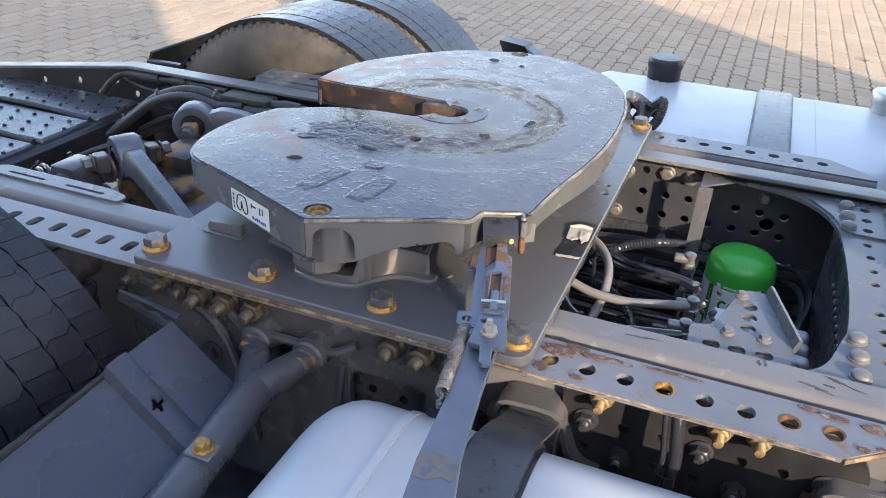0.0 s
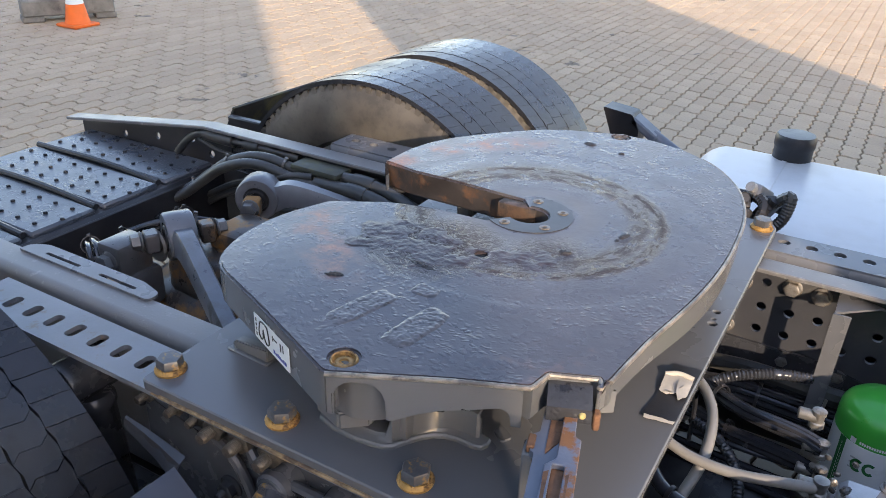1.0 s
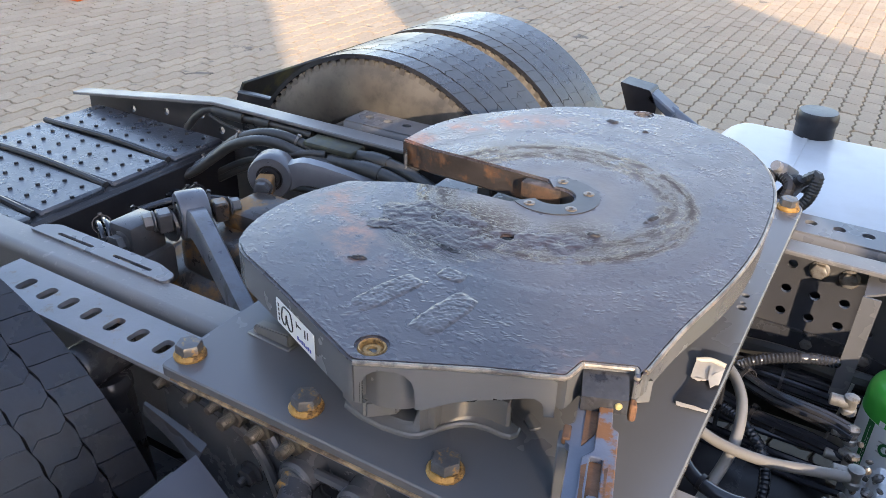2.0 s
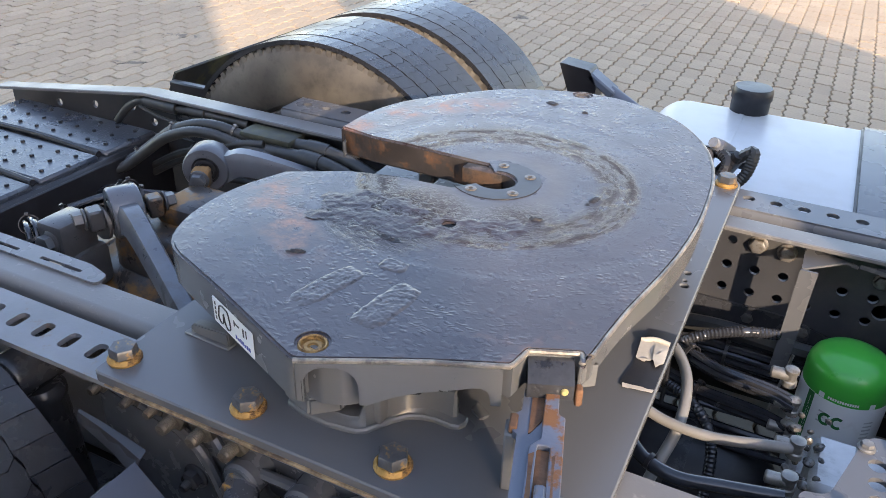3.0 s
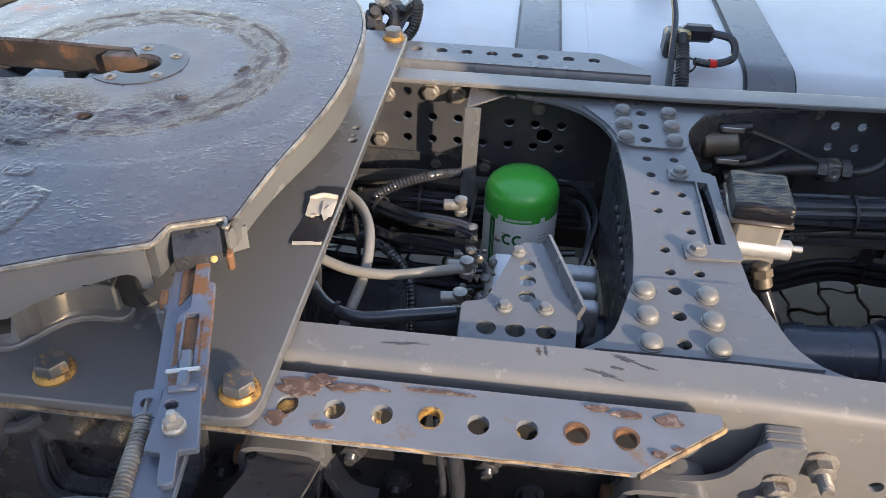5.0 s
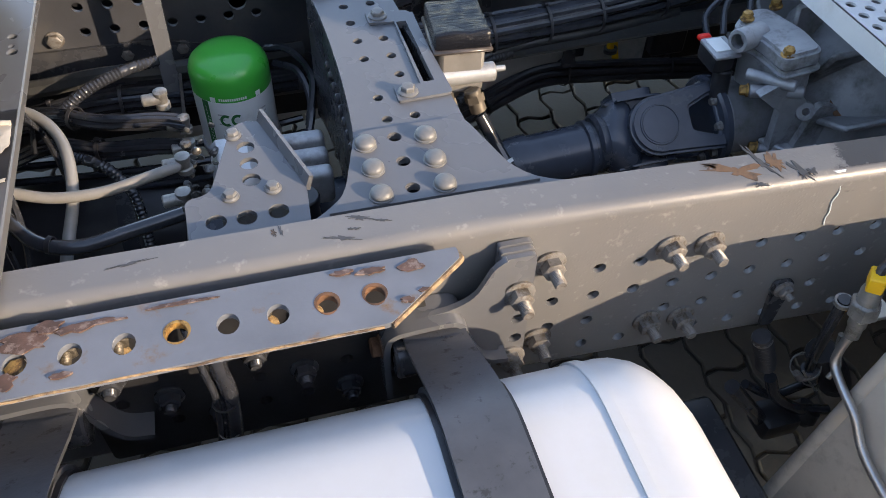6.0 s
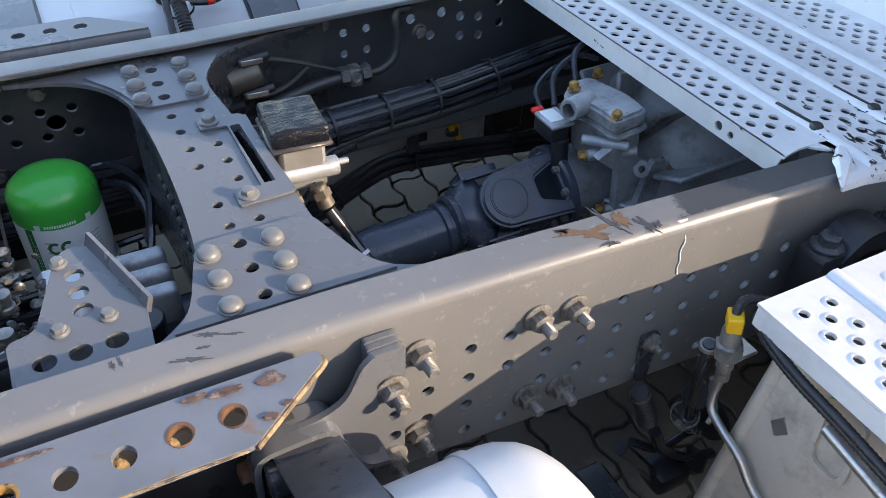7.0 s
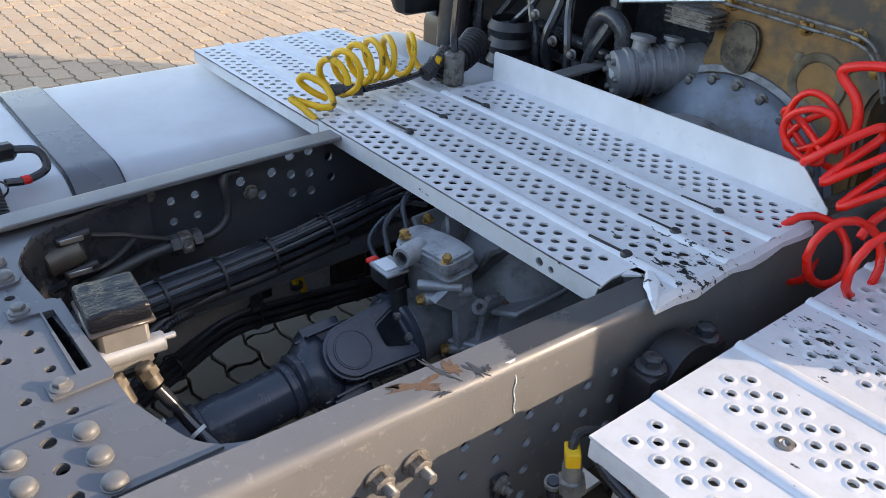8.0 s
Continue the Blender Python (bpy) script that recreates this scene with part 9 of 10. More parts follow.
# ---- near step: box, sensor, conduits ----
ex = thing("exhaust_box", (1.8, -0.9, 0.25), "grey steel exhaust box under the step panel", "exhaust box")
bm = sheet(bmesh.new(), rounded([(1.36, 0.25, 0.03), (2.35, 0.25, 0.03), (2.35, 0.915, 0.03), (1.455, 0.915, 0.04)]), [], -1.24, -0.578, XZ)
bmesh.ops.bevel(bm, geom=[e for e in bm.edges if e.is_manifold and e.calc_face_angle(0) > 1.2], offset=0.012, segments=2, affect="EDGES")
part("body", bm, EXHAUST, ex)
bm = sheet(bmesh.new(), rounded([(-0.727, 0.792, 0.02), (-0.672, 0.792, 0.02), (-0.655, 0.895, 0.02), (-0.715, 0.895, 0.02)], 5), [rounded([(-0.719, 0.801, 0.016), (-0.678, 0.801, 0.016), (-0.664, 0.886, 0.016), (-0.709, 0.886, 0.016)], 5)], -0.006, 0.0, Matrix(((0, 0.143, 1, 1.3235), (1, 0, 0, 0), (0, 1, 0, 0), (0, 0, 0, 1))))
part("pressed_ring", bm, EXHAUST, ex)
bm = sheet(bmesh.new(), [(-0.626, 0.782), (-0.612, 0.796), (-0.624, 0.815), (-0.639, 0.799)], [], -0.0015, 0.0, Matrix(((0, 0.143, 1, 1.3235), (1, 0, 0, 0), (0, 1, 0, 0), (0, 0, 0, 1))))
part("diamond_sticker", bm, STEEL, ex)
part("edge_roll", tube(bmesh.new(), [(1.458, -0.585, 0.90), (1.438, -0.583, 0.76), (1.40, -0.583, 0.5), (1.365, -0.583, 0.26)], 0.012, 10), EXHAUST, ex)
sens = thing("injector_valve", (1.415, -0.53, 0.8), "steel injector valve with yellow clips and a bent pipe", "valve")
bm = bmesh.new()
q0, q1 = Vector((1.412, -0.528, 0.905)), Vector((1.420, -0.535, 0.80))
M2 = along(q0, q1)
lathe(bm, [(0, 0.0), (0.011, 0.0), (0.0135, 0.012), (0.0135, 0.03), (0.017, 0.032), (0.017, 0.055), (0.012, 0.058), (0.012, 0.075), (0.010, 0.08), (0.010, 0.098), (0, 0.1)], M2, 16)
part("body", bm, PLATED, sens)
part("hexagon", lathe(bmesh.new(), [(0, 0.033), (0.0195, 0.033), (0.0195, 0.053), (0, 0.053)], M2, 6), PLATED, sens)
part("yellow_clip", box(bmesh.new(), -0.014, 0.014, -0.010, 0.010, -0.020, 0.004, 0.002, M2), YELLOW, sens, "yellow plastic clip")
part("yellow_clip", box(bmesh.new(), 0.004, 0.026, -0.007, 0.007, 0.072, 0.084, 0.002, M2), YELLOW, sens)
part("bracket", box(bmesh.new(), 1.405, 1.46, -0.545, -0.512, 0.845, 0.851, 0.002), STEEL, sens)
part("pipe", tube(bmesh.new(), [(1.420, -0.533, 0.805), (1.418, -0.533, 0.775), (1.415, -0.541, 0.750), (1.411, -0.575, 0.738), (1.409, -0.61, 0.728), (1.408, -0.66, 0.695), (1.406, -0.79, 0.676), (1.402, -0.95, 0.655)], 0.0065, 10), STEEL, sens)
part("lead", tube(bmesh.new(), [(1.411, -0.527, 0.915), (1.416, -0.523, 0.930), (1.430, -0.520, 0.935), (1.455, -0.525, 0.928), (1.49, -0.54, 0.915)], 0.006, 8, ribs=0.001), BLACK, sens)
part("hose", tube(bmesh.new(), [(1.400, -0.512, 0.862), (1.408, -0.508, 0.82), (1.430, -0.495, 0.74), (1.452, -0.483, 0.67), (1.466, -0.48, 0.625)], 0.0085, 10), CABLE, sens)
part("clip", lathe(bmesh.new(), [(0.009, 0), (0.012, 0), (0.012, 0.007), (0.009, 0.007)], along((1.400, -0.512, 0.86), (1.405, -0.51, 0.83)), 14), PLATED, sens)
part("pipe", tube(bmesh.new(), [(1.422, -0.520, 0.79), (1.430, -0.520, 0.76), (1.432, -0.535, 0.735), (1.420, -0.54, 0.715)], 0.004, 8), PLATED, sens)
sc = thing("step_conduit", (1.42, -0.65, 0.9), "black corrugated conduits under the step lip", "conduit")
for dx, dz, rr in ((0.0, 0.004, 0.0055), (0.003, -0.008, 0.0045)):
    part("conduit", tube(bmesh.new(), [(1.43 + dx, -0.54, 0.925 + dz), (1.418 + dx, -0.575, 0.918 + dz), (1.414 + dx, -0.63, 0.908 + dz), (1.414 + dx, -0.70, 0.90 + dz), (1.415 + dx, -0.80, 0.885 + dz), (1.415 + dx, -0.95, 0.87 + dz)], rr, 10, ribs=0.0011), BLACK, sc)
part("rod", rod(bmesh.new(), (1.425, -0.68, 0.868), (1.425, -1.05, 0.80), 0.008, 10), STEEL, sc)
clut = thing("underbody_parts", (1.45, -0.47, 0.5), "dark underbody bracket, ribbed hoses and clamps below the frame", "bracket")
part("ribbed_boot", tube(bmesh.new(), [(1.370, -0.450, 0.712), (1.385, -0.450, 0.680), (1.400, -0.450, 0.648), (1.410, -0.450, 0.620)], 0.0135, 12, ribs=0.0025, pitch=0.011), BLACK, clut)
part("boot_clip", lathe(bmesh.new(), [(0.0135, 0), (0.0155, 0), (0.0155, 0.007), (0.0135, 0.007)], along((1.372, -0.450, 0.708), (1.385, -0.450, 0.680)), 14), PLATED, clut, "bright hose clip")
part("ribbed_hose", tube(bmesh.new(), [(1.476, -0.47, 0.668), (1.500, -0.47, 0.630), (1.528, -0.472, 0.592), (1.55, -0.475, 0.55)], 0.022, 12, ribs=0.0035, pitch=0.014), BLACK, clut)
part("hose_end", rod(bmesh.new(), (1.462, -0.48, 0.640), (1.480, -0.478, 0.600), 0.014, 14, 0.002), HANG, clut)
part("hose_clamp", lathe(bmesh.new(), [(0.021, 0), (0.0225, 0), (0.0225, 0.007), (0.021, 0.007)], along((1.450, -0.48, 0.650), (1.462, -0.478, 0.622)), 20), PLATED, clut, "bright hose clamp")
part("clamp_screw", rod(bmesh.new(), (1.425, -0.49, 0.655), (1.436, -0.494, 0.640), 0.006, 10, 0.001), PLATED, clut)
part("clamp_wire", tube(bmesh.new(), [(1.432, -0.494, 0.662), (1.455, -0.497, 0.628), (1.480, -0.497, 0.596), (1.497, -0.485, 0.585)], 0.0018, 6), PLATED, clut)
for pts, r in ((((1.34, -0.47, 0.62), (1.38, -0.47, 0.565), (1.43, -0.47, 0.495), (1.46, -0.47, 0.44)), 0.012), (((1.42, -0.46, 0.60), (1.45, -0.465, 0.54), (1.50, -0.475, 0.50), (1.56, -0.48, 0.48)), 0.010), (((1.40, -0.44, 0.56), (1.46, -0.45, 0.52), (1.52, -0.45, 0.53), (1.58, -0.45, 0.50)), 0.008)):
    part("cable", tube(bmesh.new(), pts, r, 10), CABLE, clut)
bm = bmesh.new()
box(bm, 1.43, 1.50, -0.50, -0.44, 0.455, 0.50, 0.012, None, 2)
lathe(bm, [(0, 0), (0.022, 0.002), (0.026, 0.012), (0.020, 0.03), (0, 0.034)], pose(1.515, -0.475, 0.465, 0, 25, 0), 18)
part("body", bm, BLACK, clut)
part("bracket", sheet(bmesh.new(), rounded([(1.375, 0.80, 0.008), (1.41, 0.80, 0.015), (1.405, 0.70, 0.006), (1.385, 0.70, 0.006)]), [], -0.425, -0.419, XZ), DARK, clut)
part("nut_and_stud", stud(bmesh.new(), along((1.393, -0.425, 0.785), (1.393, -1, 0.785)), 0.006, 0.02, 0.012, 0.024, 0.015), NUT, clut)
part("beam", box(bmesh.new(), 1.30, 1.36, -0.95, -0.42, 0.42, 0.52, 0.008, pose(0, 0, 0)), DARK, clut)
mount = thing("cab_mount", (1.70, -0.47, 0.85), "black cast cab mount saddle with two large bolts", "cab mount")
bm = bmesh.new()
box(bm, 1.605, 1.665, -0.50, -0.446, 0.80, 0.915, 0.012, None, 2)
box(bm, 1.735, 1.80, -0.50, -0.448, 0.80, 0.915, 0.012, None, 2)
P = smooth_path([(1.64, 0, 0.90), (1.67, 0, 0.93), (1.70, 0, 0.938), (1.735, 0, 0.93), (1.765, 0, 0.90)], 4)
rows = [[bm.verts.new((p.x, y, p.z + z)) for y, z in ((-0.502, 0), (-0.448, 0), (-0.448, -0.035), (-0.502, -0.035))] for p in P]
for a, b in zip(rows, rows[1:]):
    for k in range(4):
        bm.faces.new((a[k], a[(k + 1) % 4], b[(k + 1) % 4], b[k]))
bm.faces.new(rows[0][::-1]), bm.faces.new(rows[-1])
part("saddle", bm, BLACK, mount)
for x in (1.636, 1.768):
    part("bolt", hex_bolt(bmesh.new(), pose(x, -0.473, 0.915, 0, 0, 15), 0.028, 0.020, 0.024, 0.006), DARK, mount)

# ---- behind the cab: engine, hoses ----
eng = thing("engine", (2.9, 0.0, 0.5), "ochre and blue-grey dusty engine rear end under the cab", "engine")
bm = bmesh.new()
sheet(bm, rounded([(-0.30, 0.75, 0.03), (0.22, 0.75, 0.03), (0.22, 1.00, 0.05), (0.16, 1.12, 0.04), (0.24, 1.28, 0.03), (0.20, 1.50, 0.03), (-0.42, 1.50, 0.03), (-0.42, 1.22, 0.04), (-0.26, 1.08, 0.06)]), [], 2.63, 3.4, Matrix(((0, 0, 1, 0), (1, 0, 0, 0), (0, 1, 0, 0), (0, 0, 0, 1))))
bmesh.ops.bevel(bm, geom=[e for e in bm.edges if e.is_manifold and e.calc_face_angle(0) > 1.2], offset=0.012, segments=2, affect="EDGES")
part("timing_case", bm, ENGINE, eng, "ochre painted timing case")


def facing(x, y, z):
    return Matrix.Translation((x, y, z)) @ Matrix(((0, 0, -1, 0), (-1, 0, 0, 0), (0, 1, 0, 0), (0, 0, 0, 1)))


bm = lathe(bmesh.new(), [(0.30, -0.1), (0.30, 0.03), (0.29, 0.045), (0.20, 0.09), (0.12, 0.11), (0, 0.115)], facing(2.62, 0.06, 0.74), 48)
part("housing_flange", lathe(bmesh.new(), [(0.305, -0.09), (0.322, -0.085), (0.322, 0.0), (0.305, 0.004)], facing(2.62, 0.06, 0.74), 48), GEARBOX, eng)
first = None
for k in range(12):
    m = facing(2.62, 0.06, 0.74) @ pose(0, 0, 0, 0, 0, 15 + 14 * k) @ pose(0.292, 0, 0.038)
    if first is None:
        first = part("housing_bolt", hex_bolt(bmesh.new(), None, 0.02, 0.016, 0.017, 0.004), NUT, eng)
        first.matrix_basis = m
    else:
        repeat(first, m)
part("flywheel_housing", bm, plain("blue_grey_housing", (0.19, 0.215, 0.25), 0.45, 0.2, 0.25, 12.0, (0.15, 0.125, 0.09), (0.5, 0.72), 8.0, 0.8), eng, "blue-grey flywheel housing")
first = None
for y, z in ((0.187, 0.976), (0.023, 0.977), (-0.10, 0.94), (0.30, 0.91), (-0.075, 1.195), (-0.26, 1.14), (0.13, 1.21), (-0.20, 1.20)):
    m = facing(2.628 if z > 1.0 else 2.59, y, z)
    if first is None:
        first = part("bolt", hex_bolt(bmesh.new(), None, 0.022, 0.018, 0.02, 0.005), ZINC, eng)
        first.matrix_basis = m
    else:
        repeat(first, m)
bm = sheet(bmesh.new(), rounded([(-0.045, -0.06, 0.03), (0.03, -0.075, 0.03), (0.055, 0.0, 0.03), (0.04, 0.06, 0.03), (-0.03, 0.065, 0.03), (-0.055, 0.0, 0.03)]), [], 0, 0.02, facing(2.631, 0.075, 1.115))
bmesh.ops.bevel(bm, geom=[e for e in bm.edges if e.is_manifold and e.calc_face_angle(0) > 1.2], offset=0.005, segments=2, affect="EDGES")
part("cover_plate", bm, plain("oily_cover_casting", (0.12, 0.10, 0.075), 0.5, 0.2, 0.4, 25.0, (0.06, 0.05, 0.04), (0.45, 0.6), 30.0), eng)
bm = lathe(bmesh.new(), [(0.050, -0.02), (0.050, 0.012), (0.056, 0.016), (0.070, 0.016), (0.074, 0.010), (0.074, -0.02)], facing(2.64, -0.135, 1.075), 32)
box(bm, -0.072, -0.048, 0.035, 0.062, -0.01, 0.016, 0.004, facing(2.64, -0.135, 1.075))
box(bm, 0.048, 0.072, 0.04, 0.066, -0.01, 0.016, 0.004, facing(2.64, -0.135, 1.075))
part("power_take_off_flange", bm, plain("dusty_ochre_flange", (0.15, 0.12, 0.08), 0.6, 0.2, 0.4, 24.0), eng)
for dz in (0.0, 0.018):
    part("steel_pipe", tube(bmesh.new(), [(2.60, 0.24, 1.215 + dz), (2.60, 0.10, 1.21 + dz), (2.60, -0.08, 1.20 + dz), (2.60, -0.22, 1.19 + dz), (2.60, -0.27, 1.15 + dz), (2.61, -0.30, 1.08 + dz)], 0.0042, 8), NUT, eng)
comp = thing("air_compressor", (2.6, 0.32, 0.9), "grey cylindrical compressor with bolted end cover on the engine", "compressor")
C = Matrix.Translation((2.50, 0.355, 1.0)) @ Matrix(((0, 0, 0.86, 0), (0, 1, -0.51, 0), (1, 0, 0, 0), (0, 0, 0, 1)))
c0, c1 = Vector((2.47, 0.345, 0.995)), Vector((2.68, 0.21, 1.02))
bm = lathe(bmesh.new(), [(0, 0), (0.055, 0.0), (0.062, 0.005), (0.062, 0.03), (0.068, 0.032), (0.068, 0.045), (0.060, 0.05), (0.060, 0.09), (0.070, 0.092), (0.070, 0.10), (0.062, 0.105), (0.062, 0.25), (0, 0.25)], along(c0, c1), 28)
part("body", bm, GEARBOX, comp)
first = None
for k in range(6):
    a = TAU * k / 6
    m = along(c0, c1) @ pose(0.046 * math.cos(a), 0.046 * math.sin(a), 0.001, 180, 0, 0)
    if first is None:
        first = part("bolt", hex_bolt(bmesh.new(), None, 0.014, 0.012, 0.010), NUT, comp)
        first.matrix_basis = m
    else:
        repeat(first, m)
bm = box(bmesh.new(), -0.02, 0.02, -0.012, 0.012, -0.002, -0.0004, 0, along(c0, c1))
part("type_plate", bm, LABEL, comp)
part("port", lathe(bmesh.new(), [(0.024, -0.03), (0.024, 0.03), (0.034, 0.032), (0.034, 0.044), (0.02, 0.048), (0, 0.048)], pose(2.53, 0.31, 1.055, 0, 8, 0), 18), GEARBOX, comp)
part("port", lathe(bmesh.new(), [(0.02, -0.03), (0.02, 0.025), (0.028, 0.027), (0.028, 0.037), (0, 0.04)], pose(2.60, 0.262, 1.06, 0, 8, 0), 16), GEARBOX, comp)
for k, f in enumerate((0.055, 0.075, 0.12, 0.14, 0.16, 0.18)):
    part("cooling_rib", lathe(bmesh.new(), [(0.059, 0), (0.0665, 0.0015), (0.0665, 0.0045), (0.059, 0.006)], along(c0, c1) @ pose(0, 0, f), 28), GEARBOX, comp)
part("hose", tube(bmesh.new(), [(2.52, 0.36, 1.05), (2.52, 0.37, 1.10), (2.52, 0.42, 1.13), (2.53, 0.47, 1.10), (2.55, 0.50, 1.03), (2.60, 0.52, 0.95)], 0.024, 14), DARK, comp)
part("valve_head", box(bmesh.new(), 2.56, 2.68, 0.14, 0.26, 1.14, 1.19, 0.008, None, 1), NUT, comp)
for k in range(4):
    part("fin", box(bmesh.new(), 2.555, 2.69, 0.13, 0.27, 1.145 + 0.012 * k, 1.149 + 0.012 * k, 0), NUT, comp)
part("rod", tube(bmesh.new(), [(2.53, 0.40, 1.17), (2.54, 0.25, 1.20), (2.55, 0.10, 1.23)], 0.005, 8), STEEL, comp)
# dark machinery under the cab
mach = thing("cab_suspension", (2.6, 0.8, 0.6), "black cab suspension struts, pipes and filter housing", "suspension")
bm = bmesh.new()
box(bm, 2.60, 3.3, 0.62, 1.2, 0.45, 1.45, 0.04, None, 2)
part("housing", bm, BLACK, mach)
random.seed(51)
for k in range(9):
    y = 0.46 + 0.075 * k
    part("pipe", tube(bmesh.new(), [(2.50 + random.uniform(0, 0.06), y, 0.85), (2.50, y + random.uniform(-0.05, 0.05), 1.0), (2.54, y + random.uniform(-0.06, 0.06), 1.15), (2.56, y, 1.4)], random.uniform(0.008, 0.02), 8), CABLE if k % 3 else DARK, mach)
part("strut", rod(bmesh.new(), (2.42, 0.98, 0.80), (2.46, 0.98, 1.4), 0.05, 20, 0.01), BLACK, mach)
part("bellows", lathe(bmesh.new(), [(0.06 + 0.012 * (i % 2), 0.025 * i) for i in range(9)], pose(2.46, 0.74, 0.86), 20), BLACK, mach)
for k in range(4):
    part("cross_tube", rod(bmesh.new(), (2.55, 0.36 + 0.02 * k, 0.80 + 0.07 * k), (2.62, 0.95, 0.82 + 0.07 * k), 0.018, 12), DARK, mach)
for y, z in ((0.60, 1.02), (0.52, 1.0), (0.68, 1.08)):
    part("nut", hex_bolt(bmesh.new(), facing(2.50, y, z), 0.02, 0.016, 0.016), NUT, mach)
part("yellow_lead", tube(bmesh.new(), [(2.44, 0.92, 1.09), (2.46, 0.86, 1.14), (2.48, 0.80, 1.16), (2.50, 0.74, 1.20)], 0.012, 8), YELLOW, mach)


def spiral(axis, radius, r, turns, squash=1.0, per=14):
    """A coiled hose wound round a path."""
    P = smooth_path(axis, 12)
    n = int(turns * per)
    out = []
    up = Vector((0, 0, 1))
    for i in range(n + 1):
        f = i / n * (len(P) - 1)
        j = min(int(f), len(P) - 2)
        p = P[j].lerp(P[j + 1], f - j)
        d = (P[j + 1] - P[j]).normalized()
        s = d.cross(up).normalized()
        w = s.cross(d)
        a = TAU * i / per
        out.append(p + radius * (math.cos(a) * s + squash * math.sin(a) * w))
    return out


yc = thing("yellow_coiled_hose", (1.85, 0.52, 1.0), "dirty yellow coiled air hose lying on the walkway", "air hose")
part("tail", tube(bmesh.new(), [(1.645, 0.503, 0.985), (1.632, 0.535, 1.006), (1.620, 0.568, 1.020), (1.640, 0.552, 1.014), (1.668, 0.512, 1.008), (1.690, 0.500, 1.016), (1.688, 0.530, 1.050), (1.664, 0.570, 1.066), (1.655, 0.588, 1.052), (1.675, 0.572, 1.028), (1.702, 0.545, 1.012)], 0.0082, 10), YELLOW, yc)
part("coil", tube(bmesh.new(), spiral([(1.715, 0.550, 1.050), (1.79, 0.585, 1.058), (1.86, 0.605, 1.062), (1.93, 0.605, 1.062), (2.035, 0.585, 1.062)], 0.048, 0.0085, 6.0, per=18), 0.0082, 8, raw=True), YELLOW, yc)
part("sleeve", rod(bmesh.new(), (1.738, 0.592, 1.013), (1.800, 0.543, 1.017), 0.0145, 14, 0.003), DARK, yc)
part("black_lead", tube(bmesh.new(), [(1.80, 0.543, 1.017), (1.88, 0.545, 1.018), (1.96, 0.552, 1.022), (2.02, 0.553, 1.035), (2.06, 0.550, 1.05)], 0.008, 8), CABLE, yc)
part("ribbed_boot", tube(bmesh.new(), [(1.985, 0.545, 1.022), (2.01, 0.55, 1.032), (2.045, 0.555, 1.05), (2.07, 0.56, 1.07)], 0.019, 12, ribs=0.0025, pitch=0.009), BLACK, yc)
part("coupling", rod(bmesh.new(), (2.06, 0.52, 0.99), (2.06, 0.52, 1.075), 0.026, 16, 0.006), NUT, yc)
part("stalk", tube(bmesh.new(), [(2.06, 0.52, 1.07), (2.06, 0.525, 1.12), (2.07, 0.53, 1.20)], 0.010, 8), CABLE, yc)
part("black_coil", tube(bmesh.new(), spiral([(2.04, 0.56, 1.02), (2.14, 0.58, 1.04), (2.22, 0.62, 1.06)], 0.034, 0.007, 12), 0.007, 6, raw=True), BLACK, yc)
rc = thing("red_coiled_hose", (2.15, -0.45, 0.9), "bright red coiled air hose hanging over the walkway and step", "air hose")
part("coil", tube(bmesh.new(), spiral([(2.16, -0.315, 0.885), (2.11, -0.40, 0.925), (2.06, -0.50, 0.985), (2.03, -0.60, 1.01), (2.02, -0.72, 1.03)], 0.060, 0.0105, 5.6), 0.0075, 10, raw=True), RED, rc)
part("tail", tube(bmesh.new(), [(2.12, -0.30, 0.845), (2.13, -0.34, 0.825), (2.15, -0.375, 0.80), (2.17, -0.40, 0.77), (2.19, -0.42, 0.73)], 0.009, 10), RED, rc)
random.seed(61)
knot = []
for k in range(46):
    a_ = TAU * k / 12
    knot.append(Vector((2.20 + 0.02 * math.sin(a_ * 0.37), -0.345 - 0.012 * math.sin(a_ * 0.5) + 0.058 * math.cos(a_) * (0.85 + 0.25 * math.sin(a_ * 0.31)), 1.115 + 0.018 * math.cos(a_ * 0.41) + 0.060 * math.sin(a_ + 0.9 * math.sin(a_ * 0.23)) * (0.8 + 0.2 * math.cos(a_ * 0.27)))))
part("tangle", tube(bmesh.new(), knot, 0.0068, 10, 2), RED, rc)
part("lead", tube(bmesh.new(), [(2.20, -0.40, 1.10), (2.20, -0.425, 1.15), (2.20, -0.412, 1.20), (2.20, -0.375, 1.235), (2.20, -0.385, 1.252), (2.21, -0.44, 1.265), (2.22, -0.54, 1.27)], 0.0088, 10), RED, rc)
part("coil", tube(bmesh.new(), [(2.20, -0.36, 1.085), (2.15, -0.378, 1.085), (2.125, -0.392, 1.098), (2.150, -0.430, 1.138), (2.185, -0.470, 1.172), (2.200, -0.472, 1.150), (2.150, -0.442, 1.100), (2.122, -0.430, 1.070), (2.145, -0.462, 1.098), (2.185, -0.505, 1.135), (2.200, -0.508, 1.112), (2.150, -0.482, 1.066), (2.120, -0.472, 1.040), (2.140, -0.505, 1.066), (2.180, -0.545, 1.098), (2.195, -0.550, 1.075), (2.145, -0.525, 1.030), (2.12, -0.52, 1.00)], 0.0085, 10, 5), RED, rc)
cp = thing("red_palm_coupling", (2.26, -0.50, 1.15), "dark valve housing with a red coupling cover", "coupling")
part("housing", box(bmesh.new(), 2.24, 2.34, -0.60, -0.455, 1.05, 1.26, 0.015, None, 2), SHAFT, cp)
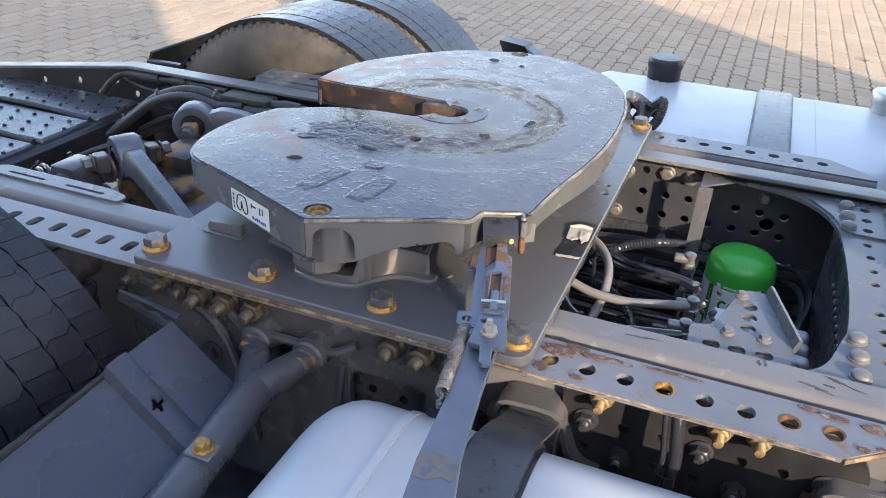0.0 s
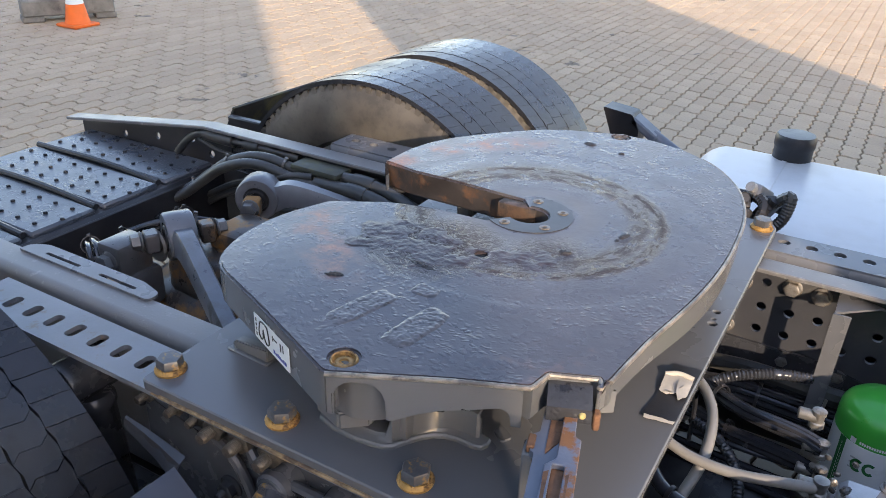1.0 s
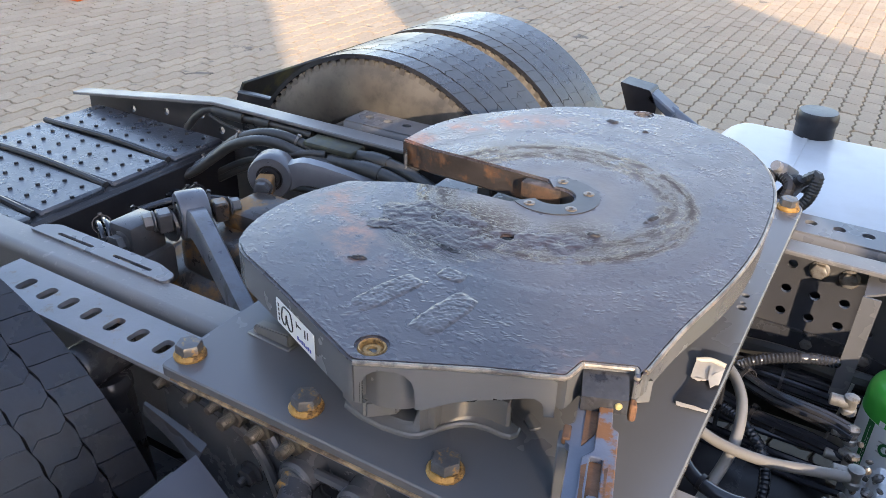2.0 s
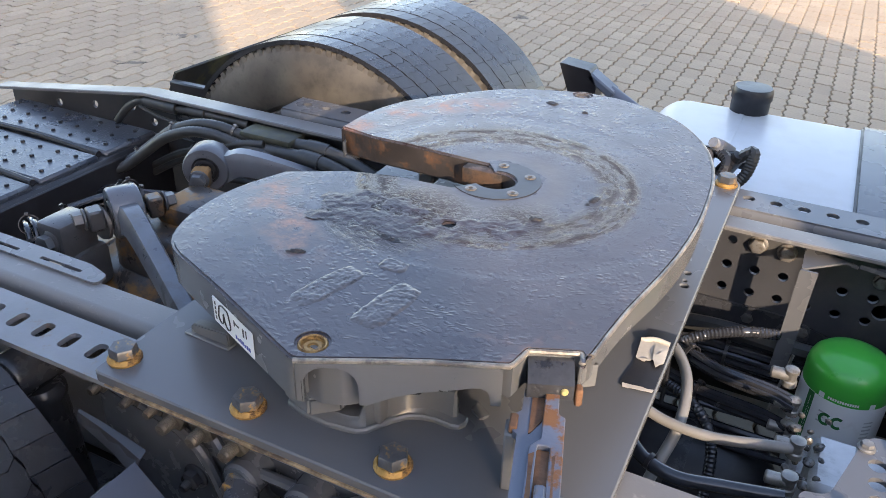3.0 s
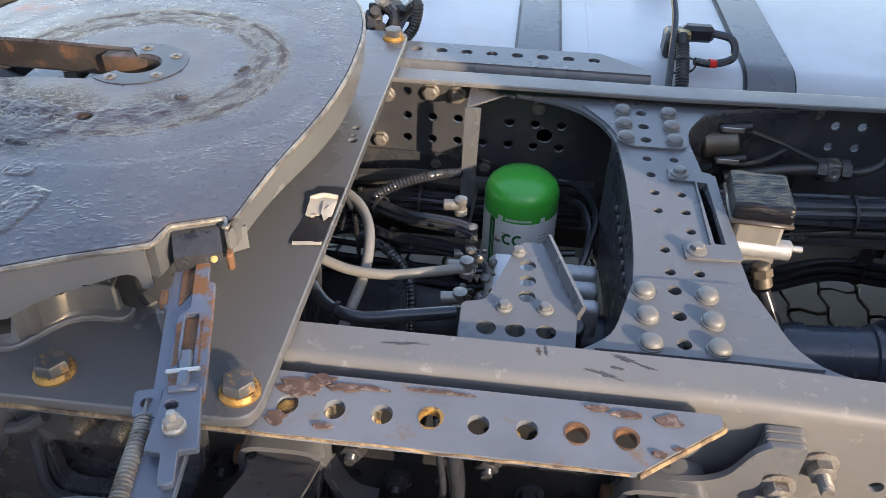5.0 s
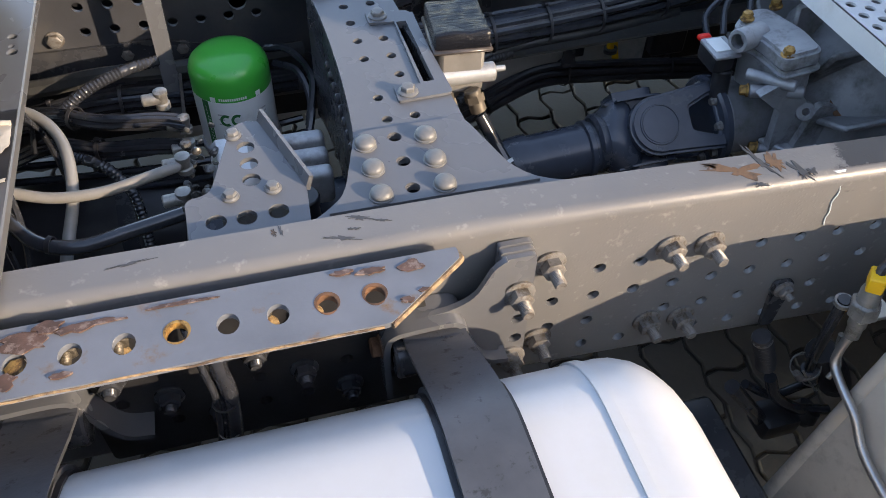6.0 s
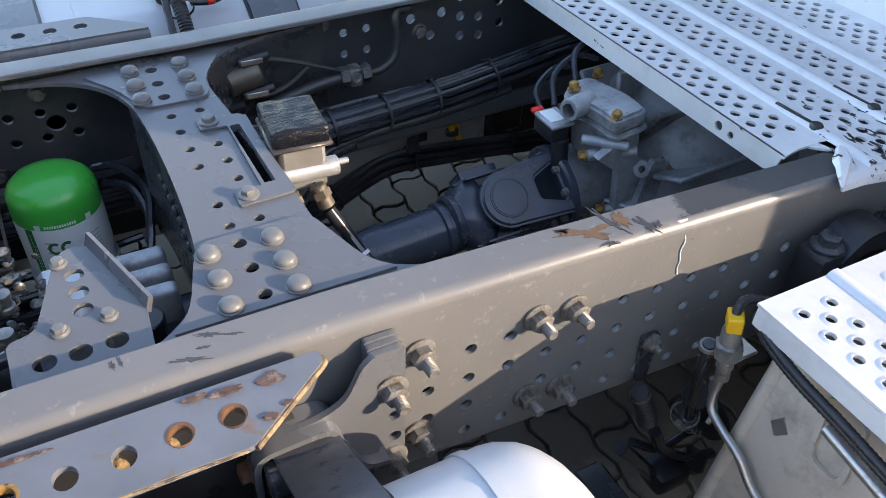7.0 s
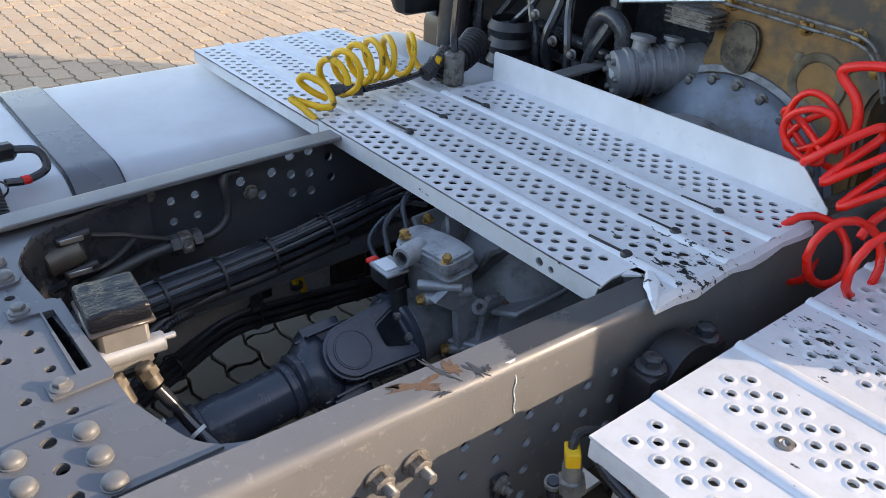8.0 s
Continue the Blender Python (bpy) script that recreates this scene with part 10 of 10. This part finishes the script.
part("cover", lathe(bmesh.new(), [(0, 0), (0.034, 0), (0.036, 0.006), (0.03, 0.016), (0, 0.018)], facing(2.238, -0.495, 1.17), 8), plain("faded_red_plastic", (0.5, 0.05, 0.05), 0.5), cp)

# ---- yard ----
cone = thing("traffic_cone", (-5.68, 3.35, GZ), "orange and white traffic cone beside a kerb block", "traffic cone")
CN = pose(-5.68, 3.35, GZ) @ Matrix.Scale(0.86, 4)
part("base", box(bmesh.new(), -0.15, 0.15, -0.15, 0.15, 0, 0.03, 0.01, CN), ORANGE, cone)
part("body", lathe(bmesh.new(), [(0.125, 0.03), (0.115, 0.06), (0.085, 0.22)], CN, 28), ORANGE, cone)
part("band", lathe(bmesh.new(), [(0.0855, 0.22), (0.055, 0.38)], CN, 28), LABEL, cone)
part("tip", lathe(bmesh.new(), [(0.055, 0.38), (0.03, 0.52), (0.02, 0.525), (0, 0.525)], CN, 28), ORANGE, cone)
KB = pose(-6.00, 3.50, GZ, 0, 0, 62)
kerb = thing("kerb_block", (-6.0, 3.5, GZ), "weathered concrete kerb block on two feet", "kerb block")
part("block", box(bmesh.new(), -0.38, 0.38, -0.11, 0.11, 0.05, 0.19, 0.014, KB), CONCRETE, kerb)
for x in (-0.30, 0.30):
    part("foot", box(bmesh.new(), x - 0.09, x + 0.09, -0.10, 0.10, 0.0, 0.052, 0.01, KB), CONCRETE, kerb)
# added black block so that pale ground does not show below the arm
part("spring_beam", box(bmesh.new(), -0.30, 0.14, -0.55, -0.37, 0.36, 0.57, 0.03, None, 2), BLACK, hanger)
# unseen black bellows, added to darken the gap between hanger and drive wheels
air = thing("air_spring", (-0.30, -0.47, 0.30), "added black bellows shape that darkens the gap by the hanger", "air spring")
part("bellows", lathe(bmesh.new(), [(0, 0.66), (0.09, 0.66), (0.118, 0.645), (0.125, 0.60), (0.118, 0.54), (0.10, 0.50), (0.085, 0.49), (0.085, 0.34), (0.10, 0.32), (0, 0.32)], pose(-0.33, -0.47, 0), 28), BLACK, air)
part("top_plate", box(bmesh.new(), -0.45, -0.22, -0.56, -0.40, 0.66, 0.684, 0.004), DARK, air)

# ---- hanging under the far rail ----
drain = thing("drain_tube", (1.52, 0.42, 0.62), "yellow capped drain tube with black bracket under the far rail", "tube")
part("tube", rod(bmesh.new(), (1.517, 0.42, 0.70), (1.525, 0.42, 0.622), 0.0085, 14, 0.002), YELLOW, drain)
part("collar", lathe(bmesh.new(), [(0.009, 0.0), (0.016, 0.002), (0.016, 0.012), (0.009, 0.014)], along((1.525, 0.42, 0.635), (1.527, 0.42, 0.60)), 16), BLACK, drain)
part("bracket", sheet(bmesh.new(), rounded([(1.402, 0.70, 0.004), (1.438, 0.70, 0.004), (1.434, 0.645, 0.006), (1.440, 0.60, 0.006), (1.404, 0.60, 0.006), (1.408, 0.645, 0.006)]), [oval(1.42, 0.668, 0.007)], 0.414, 0.420, XZ), DARK, drain)
